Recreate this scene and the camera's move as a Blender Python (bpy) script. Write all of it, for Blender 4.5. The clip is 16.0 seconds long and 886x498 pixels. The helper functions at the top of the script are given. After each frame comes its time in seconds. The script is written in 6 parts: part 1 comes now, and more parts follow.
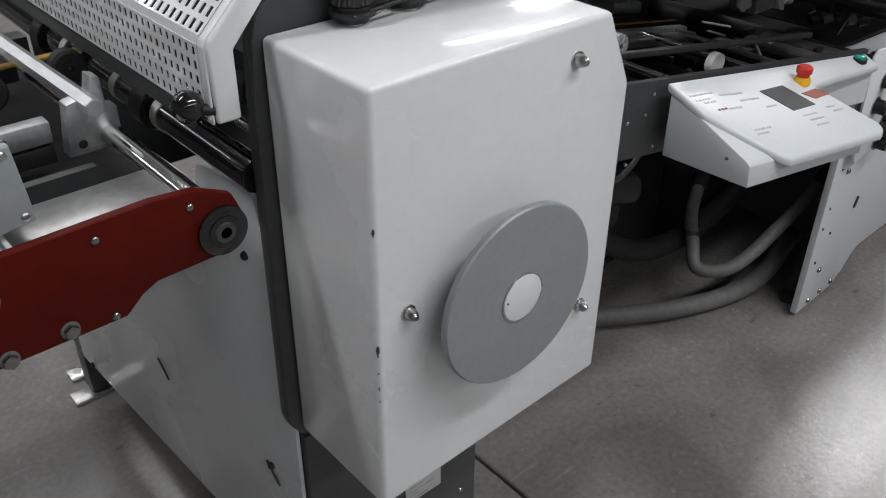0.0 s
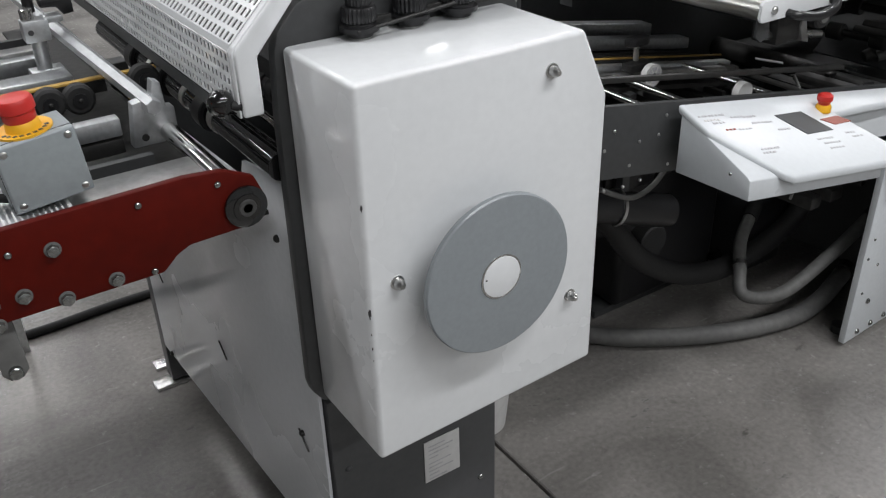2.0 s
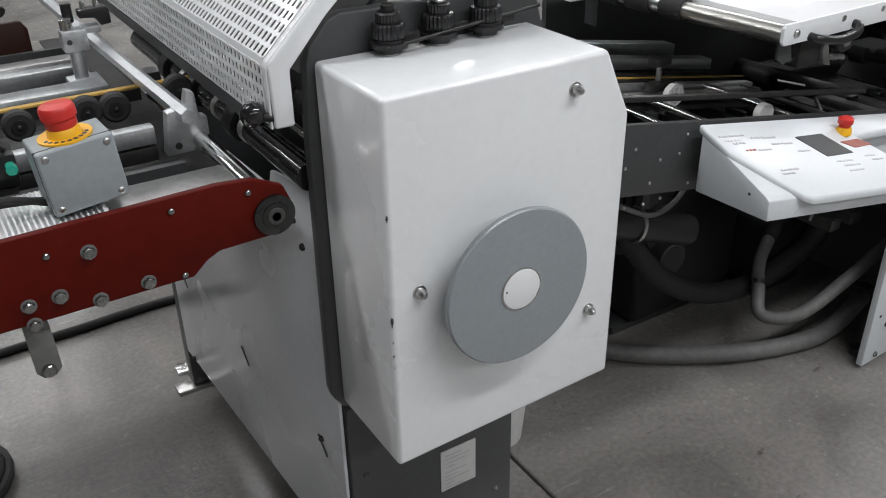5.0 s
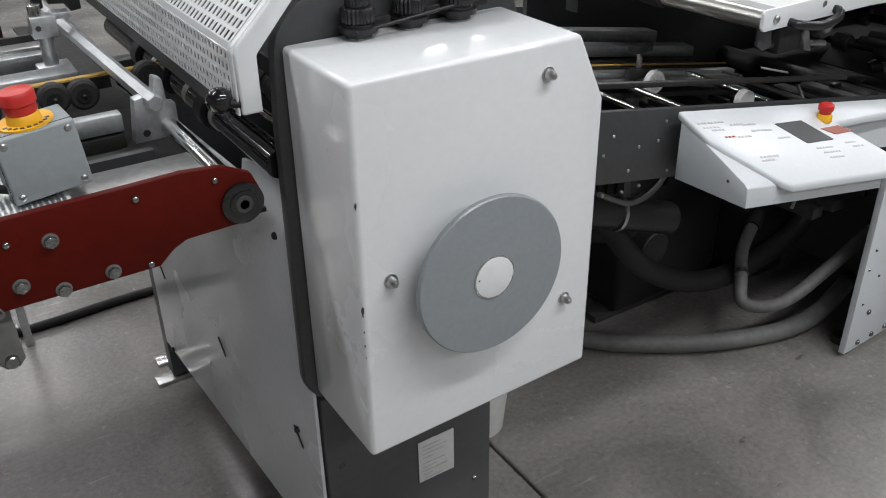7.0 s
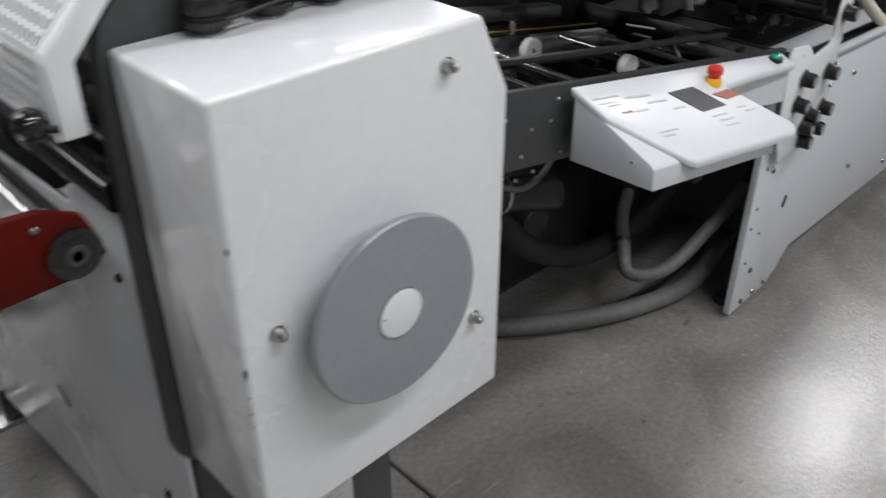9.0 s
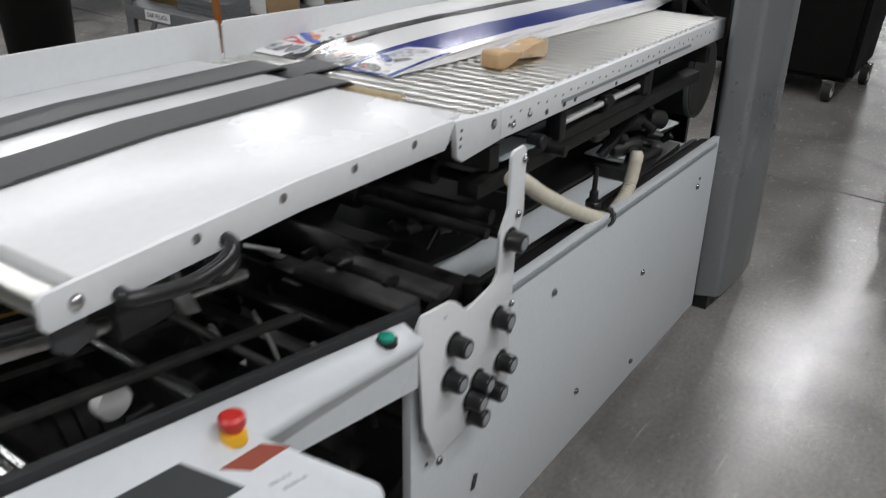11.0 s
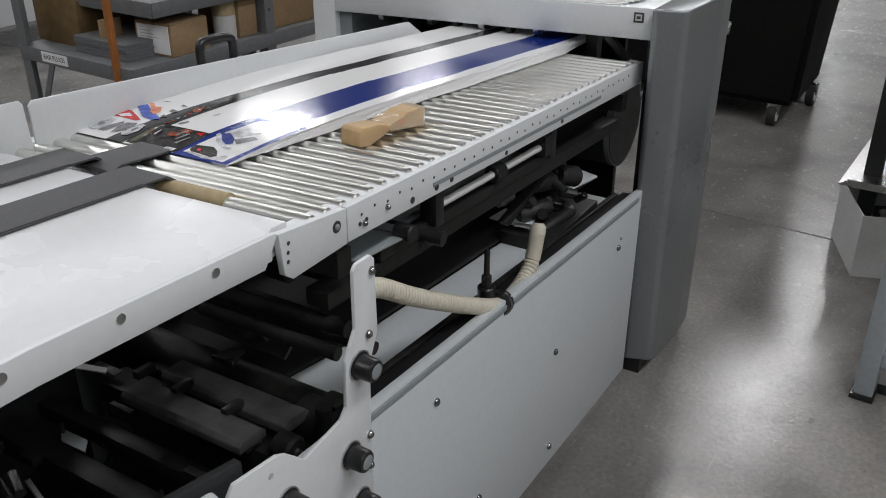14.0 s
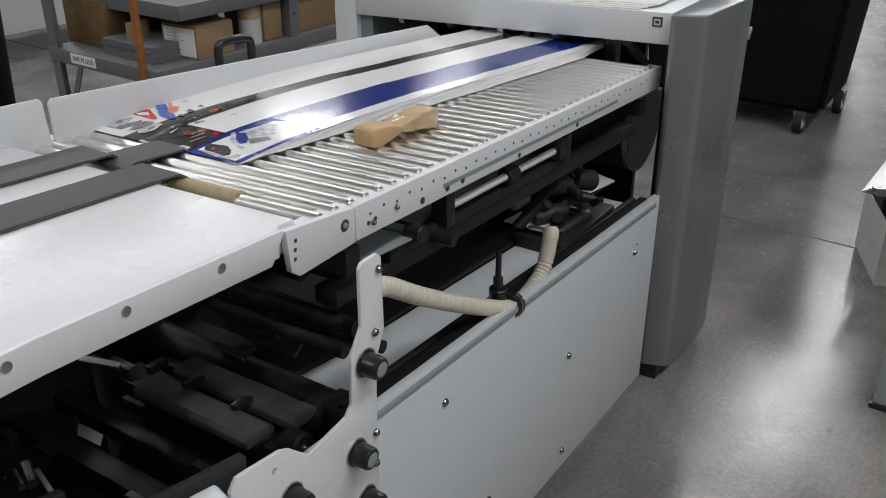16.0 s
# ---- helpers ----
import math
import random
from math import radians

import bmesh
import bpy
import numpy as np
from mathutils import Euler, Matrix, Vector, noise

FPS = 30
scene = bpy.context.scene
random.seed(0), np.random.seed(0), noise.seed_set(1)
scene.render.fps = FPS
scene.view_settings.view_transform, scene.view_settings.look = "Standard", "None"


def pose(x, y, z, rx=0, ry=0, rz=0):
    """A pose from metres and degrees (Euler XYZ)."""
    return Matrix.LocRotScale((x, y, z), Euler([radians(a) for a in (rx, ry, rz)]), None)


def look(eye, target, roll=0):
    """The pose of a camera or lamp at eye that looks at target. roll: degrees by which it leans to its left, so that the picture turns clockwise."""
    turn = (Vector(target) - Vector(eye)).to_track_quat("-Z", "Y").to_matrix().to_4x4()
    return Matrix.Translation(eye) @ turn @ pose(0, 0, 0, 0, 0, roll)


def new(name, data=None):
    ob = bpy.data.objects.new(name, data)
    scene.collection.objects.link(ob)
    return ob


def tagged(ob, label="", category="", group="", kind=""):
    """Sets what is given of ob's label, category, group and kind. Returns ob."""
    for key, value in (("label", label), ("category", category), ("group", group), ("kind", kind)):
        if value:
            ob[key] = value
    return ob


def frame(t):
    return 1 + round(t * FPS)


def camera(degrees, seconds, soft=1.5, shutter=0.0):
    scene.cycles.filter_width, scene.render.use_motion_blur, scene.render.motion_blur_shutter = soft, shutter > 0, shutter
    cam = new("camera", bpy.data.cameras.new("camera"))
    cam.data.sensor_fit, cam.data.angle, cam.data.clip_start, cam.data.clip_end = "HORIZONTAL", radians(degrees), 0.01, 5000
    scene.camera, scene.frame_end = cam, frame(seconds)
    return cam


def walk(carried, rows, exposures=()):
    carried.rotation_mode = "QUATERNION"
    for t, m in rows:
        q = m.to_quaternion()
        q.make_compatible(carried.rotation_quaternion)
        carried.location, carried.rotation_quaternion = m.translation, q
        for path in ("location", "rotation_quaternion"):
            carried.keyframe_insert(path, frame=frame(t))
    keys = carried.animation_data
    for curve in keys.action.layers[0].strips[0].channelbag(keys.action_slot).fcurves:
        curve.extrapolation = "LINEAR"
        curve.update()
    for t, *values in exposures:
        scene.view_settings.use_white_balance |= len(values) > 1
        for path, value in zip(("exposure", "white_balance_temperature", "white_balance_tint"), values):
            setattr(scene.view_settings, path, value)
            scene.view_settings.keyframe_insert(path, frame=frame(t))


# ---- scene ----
cam = camera(53.1, 16.0, soft=1.0, shutter=0.5)
PATH = [
    (0, (0.002, -0.075, 1.328), (1.111, 1.184, 0.24), 0.5),
    (0.5, (-0.007, -0.143, 1.336), (1.078, 1.153, 0.266), -0.9),
    (1, (0.021, -0.212, 1.326), (1.013, 1.162, 0.264), -1.0),
    (1.5, (0.022, -0.265, 1.328), (0.979, 1.154, 0.294), -1.7),
    (2, (0.013, -0.298, 1.34), (0.955, 1.16, 0.347), -1.8),
    (2.5, (0.005, -0.315, 1.349), (0.945, 1.165, 0.388), -1.4),
    (3, (-0.002, -0.318, 1.348), (0.926, 1.178, 0.398), -1.9),
    (3.5, (-0.011, -0.333, 1.356), (0.911, 1.176, 0.42), -2.1),
    (4, (-0.007, -0.332, 1.351), (0.908, 1.173, 0.404), -1.7),
    (4.2, (-0.006, -0.326, 1.351), (0.911, 1.173, 0.395), -1.2),
    (6.5, (0.008, -0.313, 1.342), (0.928, 1.173, 0.369), -1.2),
    (7, (0.023, -0.319, 1.339), (0.95, 1.156, 0.356), -1.0),
    (7.5, (0.023, -0.312, 1.339), (0.928, 1.174, 0.353), -0.9),
    (8, (0.021, -0.276, 1.338), (0.927, 1.201, 0.34), -1.7),
    (8.5, (0.03, -0.187, 1.338), (1.033, 1.226, 0.339), -1.4),
    (8.7, (0.045, -0.15, 1.337), (1.112, 1.189, 0.303), -1.0),
    (9, (0.099, -0.118, 1.315), (1.264, 1.103, 0.242), -0.0),
    (9.3, (0.219, -0.115, 1.29), (1.418, 1.092, 0.239), -1.3),
    (9.5, (0.328, -0.119, 1.29), (1.536, 1.079, 0.239), 0.5),
    (9.8, (0.476, -0.102, 1.291), (1.703, 1.055, 0.216), 2.4),
    (10, (0.57, -0.098, 1.318), (1.829, 1.01, 0.229), 2.5),
    (10.2, (0.666, -0.043, 1.3), (2.023, 1.017, 0.283), 1.7),
    (12.3, (1.289, 0.047, 1.37), (2.778, 1.057, 0.497), 0.9),
    (12.5, (1.299, 0.053, 1.359), (2.805, 1.032, 0.479), 1.1),
    (13, (1.315, 0.064, 1.357), (2.817, 1.041, 0.47), 0.8),
    (13.5, (1.314, 0.049, 1.354), (2.807, 1.037, 0.462), 0.5),
    (14, (1.32, 0.038, 1.354), (2.802, 1.038, 0.458), 0.1),
    (14.5, (1.322, 0.029, 1.356), (2.793, 1.049, 0.465), 0.0),
    (15, (1.323, 0.018, 1.357), (2.786, 1.058, 0.475), 0.2),
    (15.5, (1.326, 0.015, 1.356), (2.786, 1.059, 0.476), 0.3),
    (16, (1.327, 0.012, 1.35), (2.78, 1.065, 0.465), 0.0),
]
walk(cam, [(t, look(e, a, r)) for t, e, a, r in PATH],
     exposures=[(0.0, -0.24), (0.5, -0.17), (2.0, 0.03), (8.0, 0.03), (9.0, -0.02), (9.5, -0.48), (10.0, -0.12), (10.2, -0.05), (12.3, -0.84), (13.0, -0.74), (13.6, -0.60), (16.0, -0.56)])

# ---- world and light ----
world = bpy.data.worlds.new("hall_ambient")
scene.world = world
world.use_nodes = True
world.node_tree.nodes["Background"].inputs[0].default_value = (0.9, 0.95, 1.0, 1)
world.node_tree.nodes["Background"].inputs[1].default_value = 0.012


def ceiling_lamp(x, y, z, sx, sy, watts):
    data = bpy.data.lights.new("tube_lamp", "AREA")
    data.shape, data.size, data.size_y, data.energy = "RECTANGLE", sx, sy, watts
    data.color = (0.98, 0.98, 1.0)
    ob = new("tube_lamp", data)
    ob.location = (x, y, z)
    return tagged(ob, "unseen long white fluorescent lamp under the hall ceiling", "ceiling lamp", "hall lamps")


# The lamp at x 18.6 is added to brighten the east wall and far floor.
for lx, ly, sx, watts in ((0.5, -5.0, 12.0, 270), (2.2, -1.7, 4.8, 190), (3.4, 1.8, 1.6, 14), (6.9, 1.8, 1.1, 95), (10.3, 1.8, 1.3, 105), (12.9, 1.85, 1.1, 80), (18.6, 4.0, 2.0, 380), (-1.5, 1.8, 2.0, 95),
                          (2.5, 5.3, 13.0, 235), (5.9, 9.2, 1.7, 200), (10.6, 9.1, 1.5, 160), (14.4, 9.1, 1.5, 160), (-2.0, 9.2, 6.0, 150)):
    ceiling_lamp(lx, ly, 4.6, sx, 0.35, watts)


# ---- materials ----
def mat(name, color, rough=0.5, metal=0.0, scale=40.0, vary=0.12, bump=0.05, stain=0.15, stain_scale=3.0,
        coat=0.0, color2=None, stretch=(1, 1, 1), spec=0.5):
    m = bpy.data.materials.new(name)
    m.use_nodes = True
    nt = m.node_tree
    b = nt.nodes["Principled BSDF"]
    tc = nt.nodes.new("ShaderNodeTexCoord")
    mp = nt.nodes.new("ShaderNodeMapping")
    mp.inputs["Scale"].default_value = stretch
    nt.links.new(tc.outputs["Object"], mp.inputs["Vector"])
    fine = nt.nodes.new("ShaderNodeTexNoise")
    fine.inputs["Scale"].default_value, fine.inputs["Detail"].default_value = scale, 6
    big = nt.nodes.new("ShaderNodeTexNoise")
    big.inputs["Scale"].default_value, big.inputs["Detail"].default_value = stain_scale, 5
    for n in (fine, big):
        nt.links.new(mp.outputs["Vector"], n.inputs["Vector"])
    c2 = color2 or tuple(c * 0.55 for c in color)
    ramp = nt.nodes.new("ShaderNodeValToRGB")
    ramp.color_ramp.elements[0].position, ramp.color_ramp.elements[1].position = 0.35, 0.75
    nt.links.new(big.outputs["Fac"], ramp.inputs["Fac"])
    ms = nt.nodes.new("ShaderNodeMath")
    ms.operation = "MULTIPLY"
    ms.inputs[1].default_value = stain
    nt.links.new(ramp.outputs["Color"], ms.inputs[0])
    mx = nt.nodes.new("ShaderNodeMixRGB")
    mx.inputs["Color1"].default_value, mx.inputs["Color2"].default_value = (*color, 1), (*c2, 1)
    nt.links.new(ms.outputs[0], mx.inputs["Fac"])
    hsv = nt.nodes.new("ShaderNodeHueSaturation")
    mr = nt.nodes.new("ShaderNodeMapRange")
    mr.inputs["From Min"].default_value, mr.inputs["From Max"].default_value = 0.3, 0.7
    mr.inputs["To Min"].default_value, mr.inputs["To Max"].default_value = 1 - vary, 1 + vary
    nt.links.new(fine.outputs["Fac"], mr.inputs["Value"])
    nt.links.new(mr.outputs[0], hsv.inputs["Value"])
    nt.links.new(mx.outputs["Color"], hsv.inputs["Color"])
    nt.links.new(hsv.outputs["Color"], b.inputs["Base Color"])
    rr = nt.nodes.new("ShaderNodeMapRange")
    rr.inputs["From Min"].default_value, rr.inputs["From Max"].default_value = 0.3, 0.7
    rr.inputs["To Min"].default_value, rr.inputs["To Max"].default_value = max(0.02, rough - 0.08), min(1, rough + 0.08)
    nt.links.new(big.outputs["Fac"], rr.inputs["Value"])
    nt.links.new(rr.outputs[0], b.inputs["Roughness"])
    b.inputs["Metallic"].default_value = metal
    b.inputs["Coat Weight"].default_value = coat
    b.inputs["Specular IOR Level"].default_value = spec
    if bump:
        bp = nt.nodes.new("ShaderNodeBump")
        bp.inputs["Strength"].default_value, bp.inputs["Distance"].default_value = bump, 0.002
        nt.links.new(fine.outputs["Fac"], bp.inputs["Height"])
        nt.links.new(bp.outputs["Normal"], b.inputs["Normal"])
    return m


WHITE = mat("white_enamel", (0.72, 0.74, 0.75), 0.38, scale=90, vary=0.02, bump=0.04, stain=0.06, stain_scale=4)
SHELL = mat("white_cover_enamel", (0.74, 0.76, 0.77), 0.22, scale=70, vary=0.02, bump=0.02, stain=0.07, stain_scale=5, coat=0.5)
# White enamel again, darkened in its colour to offset the strong lamp light.
CONSOLEW = mat("console_white_toned_down", (0.61, 0.64, 0.66), 0.34, scale=90, vary=0.02, bump=0.03, stain=0.06, stain_scale=4)
PANELW = mat("grey_white_enamel", (0.60, 0.63, 0.65), 0.42, scale=90, vary=0.03, bump=0.04, stain=0.10, stain_scale=2.5)
GLOSSW = mat("glossy_grey_white_enamel", (0.64, 0.66, 0.68), 0.26, scale=90, vary=0.03, bump=0.02, stain=0.12, stain_scale=2.5, coat=0.15)
TABLEW = mat("white_laminate", (0.76, 0.77, 0.78), 0.22, scale=60, vary=0.02, bump=0.02, stain=0.04)
GREYP = mat("grey_enamel", (0.27, 0.30, 0.31), 0.38, scale=120, vary=0.05, bump=0.06, stain=0.08)
DISC = mat("silver_grey_enamel", (0.25, 0.275, 0.29), 0.36, scale=150, vary=0.04, bump=0.04, stain=0.06)
DARKP = mat("dark_grey_enamel", (0.038, 0.040, 0.041), 0.45, scale=80, vary=0.1, bump=0.05, stain=0.25, color2=(0.06, 0.06, 0.06))
COLUMN = mat("anthracite_enamel", (0.062, 0.064, 0.066), 0.42, scale=80, vary=0.08, bump=0.05, stain=0.2)
BLACK = mat("black_plastic", (0.014, 0.014, 0.015), 0.35, scale=120, vary=0.15, bump=0.08, stain=0.2)
RUBBER = mat("black_rubber", (0.012, 0.012, 0.012), 0.7, scale=150, vary=0.2, bump=0.15, stain=0.4, color2=(0.03, 0.03, 0.03))
GLOSSB = mat("glossy_black_ball", (0.008, 0.008, 0.008), 0.08, scale=50, vary=0.05, bump=0.0, stain=0.0, coat=0.5)
GREASE = mat("greasy_black_iron", (0.017, 0.017, 0.0165), 0.5, metal=0.3, scale=60, vary=0.3, bump=0.3, stain=0.5, color2=(0.038, 0.037, 0.034))
BLACKSHAFT = mat("black_oxide_shaft", (0.02, 0.02, 0.021), 0.14, metal=0.6, scale=60, vary=0.2, bump=0.02, stain=0.3, coat=0.6)
DRUMF = mat("worn_dark_drum_face", (0.09, 0.09, 0.093), 0.3, metal=0.4, scale=40, vary=0.2, bump=0.04, stain=0.4)
DUSTY = mat("dusty_grey_black_iron", (0.055, 0.055, 0.054), 0.5, scale=50, vary=0.25, bump=0.15, stain=0.6, stain_scale=14, color2=(0.10, 0.098, 0.094))
OILED = mat("oiled_dark_steel", (0.07, 0.07, 0.07), 0.22, metal=0.9, scale=60, vary=0.2, bump=0.03, stain=0.3)
CHROME = mat("chromed_steel", (0.76, 0.76, 0.72), 0.28, metal=1.0, scale=60, vary=0.05, bump=0.0, stain=0.2, stretch=(1, 0.1, 1))
POLISHED = mat("polished_bright_shaft", (0.66, 0.66, 0.65), 0.10, metal=1.0, scale=60, vary=0.04, bump=0.0, stain=0.1)
ROLLERM = mat("ground_steel_roller", (0.80, 0.80, 0.765), 0.21, metal=1.0, scale=12, vary=0.03, bump=0.0, stain=0.06)
STEEL = mat("bright_steel", (0.55, 0.55, 0.54), 0.3, metal=1.0, scale=90, vary=0.12, bump=0.08, stain=0.35)
ALU = mat("milled_aluminium", (0.62, 0.64, 0.65), 0.38, metal=0.9, scale=120, vary=0.12, bump=0.12, stain=0.3, stretch=(1, 0.25, 1))
ZINC = mat("zinc_plated_bolt", (0.34, 0.35, 0.34), 0.22, metal=1.0, scale=200, vary=0.2, bump=0.1, stain=0.3)
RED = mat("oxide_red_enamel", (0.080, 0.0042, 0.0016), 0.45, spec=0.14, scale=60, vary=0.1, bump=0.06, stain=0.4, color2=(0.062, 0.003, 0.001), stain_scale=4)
# Much darker and browner than RED; used for the far side plate.
DARKERRED = mat("darker_brown_red", (0.022, 0.006, 0.003), 0.5, spec=0.2, scale=60, vary=0.15, bump=0.06, stain=0.4)
ESTOP = mat("red_button_plastic", (0.55, 0.03, 0.025), 0.35, scale=60, vary=0.05, bump=0.03, stain=0.2)
YELLOW = mat("yellow_plastic", (0.85, 0.45, 0.02), 0.4, scale=60, vary=0.05, bump=0.03, stain=0.15)
BELTY = mat("worn_yellow_belt", (0.48, 0.30, 0.07), 0.6, scale=100, vary=0.15, bump=0.1, stain=0.5)
ORANGE = mat("orange_label", (0.25, 0.035, 0.008), 0.5, scale=60, vary=0.05, bump=0.0, stain=0.2)
GREEN = mat("green_lens", (0.02, 0.35, 0.24), 0.15, scale=60, vary=0.05, bump=0.0, stain=0.1, coat=0.5)
SCREEN = mat("dark_display", (0.035, 0.039, 0.041), 0.5, spec=0.25, scale=60, vary=0.05, bump=0.0, stain=0.1)
BELTG = mat("grey_conveyor_belt", (0.056, 0.057, 0.060), 0.6, scale=200, vary=0.12, bump=0.1, stain=0.3, color2=(0.13, 0.13, 0.13))
TAN = mat("tan_roller_sleeve", (0.42, 0.33, 0.19), 0.55, scale=80, vary=0.1, bump=0.05, stain=0.3)
CREAM = mat("cream_hose_plastic", (0.62, 0.58, 0.48), 0.45, scale=80, vary=0.06, bump=0.05, stain=0.3, color2=(0.42, 0.37, 0.27))
GREYHOSE = mat("dusty_grey_hose", (0.125, 0.125, 0.12), 0.6, scale=60, vary=0.15, bump=0.1, stain=0.5, color2=(0.10, 0.10, 0.10))
WOOD = mat("pale_planed_wood", (0.56, 0.38, 0.20), 0.5, scale=30, vary=0.12, bump=0.08, stain=0.4, stretch=(0.2, 1, 1), stain_scale=14, color2=(0.36, 0.21, 0.09))
PAPER = mat("white_paper", (0.80, 0.80, 0.80), 0.6, scale=120, vary=0.02, bump=0.02, stain=0.04)
PRINT = mat("dull_black_print", (0.05, 0.05, 0.052), 0.4, scale=60, vary=0.1, bump=0.0, stain=0.1)
GREYPRINT = mat("grey_print", (0.45, 0.45, 0.47), 0.5, scale=60, vary=0.1, bump=0.0, stain=0.1)
CARD = mat("brown_cardboard", (0.33, 0.22, 0.12), 0.8, scale=60, vary=0.08, bump=0.05, stain=0.3)
CARDW = mat("white_cardboard", (0.62, 0.62, 0.61), 0.75, scale=60, vary=0.05, bump=0.04, stain=0.25)
CARDOLD = mat("dark_ochre_carton", (0.16, 0.10, 0.035), 0.7, scale=30, vary=0.2, bump=0.05, stain=0.6, stain_scale=9, color2=(0.09, 0.06, 0.03))
SHELFM = mat("grey_painted_angle_iron", (0.15, 0.155, 0.16), 0.5, scale=60, vary=0.1, bump=0.06, stain=0.3)
BIN = mat("black_moulded_bin", (0.004, 0.004, 0.0038), 0.7, spec=0.15, scale=40, vary=0.2, bump=0.1, stain=0.4, color2=(0.01, 0.01, 0.009))
LEGB = mat("pale_blue_grey_enamel", (0.40, 0.44, 0.46), 0.45, scale=60, vary=0.06, bump=0.05, stain=0.3)
SILVER = mat("silver_lacquer", (0.29, 0.305, 0.315), 0.3, metal=0.6, scale=180, vary=0.05, bump=0.03, stain=0.10)
WALLM = mat("painted_hall_wall", (0.42, 0.43, 0.43), 0.8, scale=20, vary=0.04, bump=0.1, stain=0.2)
CEILM = mat("ceiling_sheet", (0.22, 0.225, 0.23), 0.8, scale=20, vary=0.04, bump=0.05, stain=0.2)
CLEAR = bpy.data.materials.new("clear_tape")
CLEAR.use_nodes = True
CLEAR.node_tree.nodes["Principled BSDF"].inputs["Base Color"].default_value = (0.75, 0.6, 0.4, 1)
CLEAR.node_tree.nodes["Principled BSDF"].inputs["Roughness"].default_value = 0.12
CLEAR.node_tree.nodes["Principled BSDF"].inputs["Alpha"].default_value = 0.45


def even_gloss(m, rough):
    """A machined surface of one even roughness."""
    b = m.node_tree.nodes["Principled BSDF"]
    for link in list(b.inputs["Roughness"].links):
        m.node_tree.links.remove(link)
    b.inputs["Roughness"].default_value = rough


even_gloss(ROLLERM, 0.30)
even_gloss(POLISHED, 0.10)
even_gloss(BLACKSHAFT, 0.14)


def floor_material():
    m = mat("polished_concrete", (0.218, 0.208, 0.195), 0.28, scale=80, vary=0.14, bump=0.22, stain=0.7, stain_scale=1.3,
            color2=(0.135, 0.130, 0.123), spec=0.5)
    nt = m.node_tree
    b = nt.nodes["Principled BSDF"]
    tc = nt.nodes["Texture Coordinate"]
    src = b.inputs["Base Color"].links[0].from_socket
    vor = nt.nodes.new("ShaderNodeTexNoise")
    vor.inputs["Scale"].default_value, vor.inputs["Detail"].default_value, vor.inputs["Roughness"].default_value = 9, 10, 0.75
    vor.inputs["Distortion"].default_value = 1.5
    nt.links.new(tc.outputs["Object"], vor.inputs["Vector"])
    rp = nt.nodes.new("ShaderNodeValToRGB")
    rp.color_ramp.elements[0].position, rp.color_ramp.elements[1].position = 0.60, 0.74
    rp.color_ramp.elements[0].color, rp.color_ramp.elements[1].color = (0, 0, 0, 1), (0.55, 0.55, 0.55, 1)
    nt.links.new(vor.outputs["Fac"], rp.inputs["Fac"])
    mx = nt.nodes.new("ShaderNodeMixRGB")
    mx.inputs["Color2"].default_value = (0.07, 0.066, 0.06, 1)
    nt.links.new(rp.outputs["Color"], mx.inputs["Fac"])
    nt.links.new(src, mx.inputs["Color1"])
    cloud = nt.nodes.new("ShaderNodeTexNoise")
    cloud.inputs["Scale"].default_value, cloud.inputs["Detail"].default_value, cloud.inputs["Distortion"].default_value = 2.6, 8, 0.8
    nt.links.new(tc.outputs["Object"], cloud.inputs["Vector"])
    cr = nt.nodes.new("ShaderNodeMapRange")
    cr.inputs["From Min"].default_value, cr.inputs["From Max"].default_value = 0.36, 0.64
    cr.inputs["To Min"].default_value, cr.inputs["To Max"].default_value = 0.74, 1.24
    nt.links.new(cloud.outputs["Fac"], cr.inputs["Value"])
    hv = nt.nodes.new("ShaderNodeHueSaturation")
    nt.links.new(cr.outputs[0], hv.inputs["Value"])
    nt.links.new(mx.outputs["Color"], hv.inputs["Color"])
    scuff = nt.nodes.new("ShaderNodeTexNoise")
    scuff.inputs["Scale"].default_value, scuff.inputs["Detail"].default_value, scuff.inputs["Roughness"].default_value = 34, 9, 0.75
    nt.links.new(tc.outputs["Object"], scuff.inputs["Vector"])
    sr = nt.nodes.new("ShaderNodeMapRange")
    sr.inputs["From Min"].default_value, sr.inputs["From Max"].default_value = 0.38, 0.66
    sr.inputs["To Min"].default_value, sr.inputs["To Max"].default_value = 0.13, 0.30
    nt.links.new(scuff.outputs["Fac"], sr.inputs["Value"])
    nt.links.new(sr.outputs[0], b.inputs["Roughness"])
    wr = nt.nodes.new("ShaderNodeTexNoise")
    mpv = nt.nodes.new("ShaderNodeMapping")
    mpv.inputs["Rotation"].default_value, mpv.inputs["Scale"].default_value = (0, 0, 0.5), (1.6, 22, 1)
    wr.inputs["Scale"].default_value, wr.inputs["Detail"].default_value = 3.0, 6
    nt.links.new(tc.outputs["Object"], mpv.inputs["Vector"])
    nt.links.new(mpv.outputs["Vector"], wr.inputs["Vector"])
    wp = nt.nodes.new("ShaderNodeMapRange")
    wp.inputs["From Min"].default_value, wp.inputs["From Max"].default_value = 0.66, 0.76
    wp.inputs["To Max"].default_value = 0.45
    nt.links.new(wr.outputs["Fac"], wp.inputs["Value"])
    mw = nt.nodes.new("ShaderNodeMixRGB")
    mw.inputs["Color2"].default_value = (0.36, 0.355, 0.345, 1)
    nt.links.new(wp.outputs[0], mw.inputs["Fac"])
    nt.links.new(hv.outputs["Color"], mw.inputs["Color1"])
    chip = nt.nodes.new("ShaderNodeTexNoise")
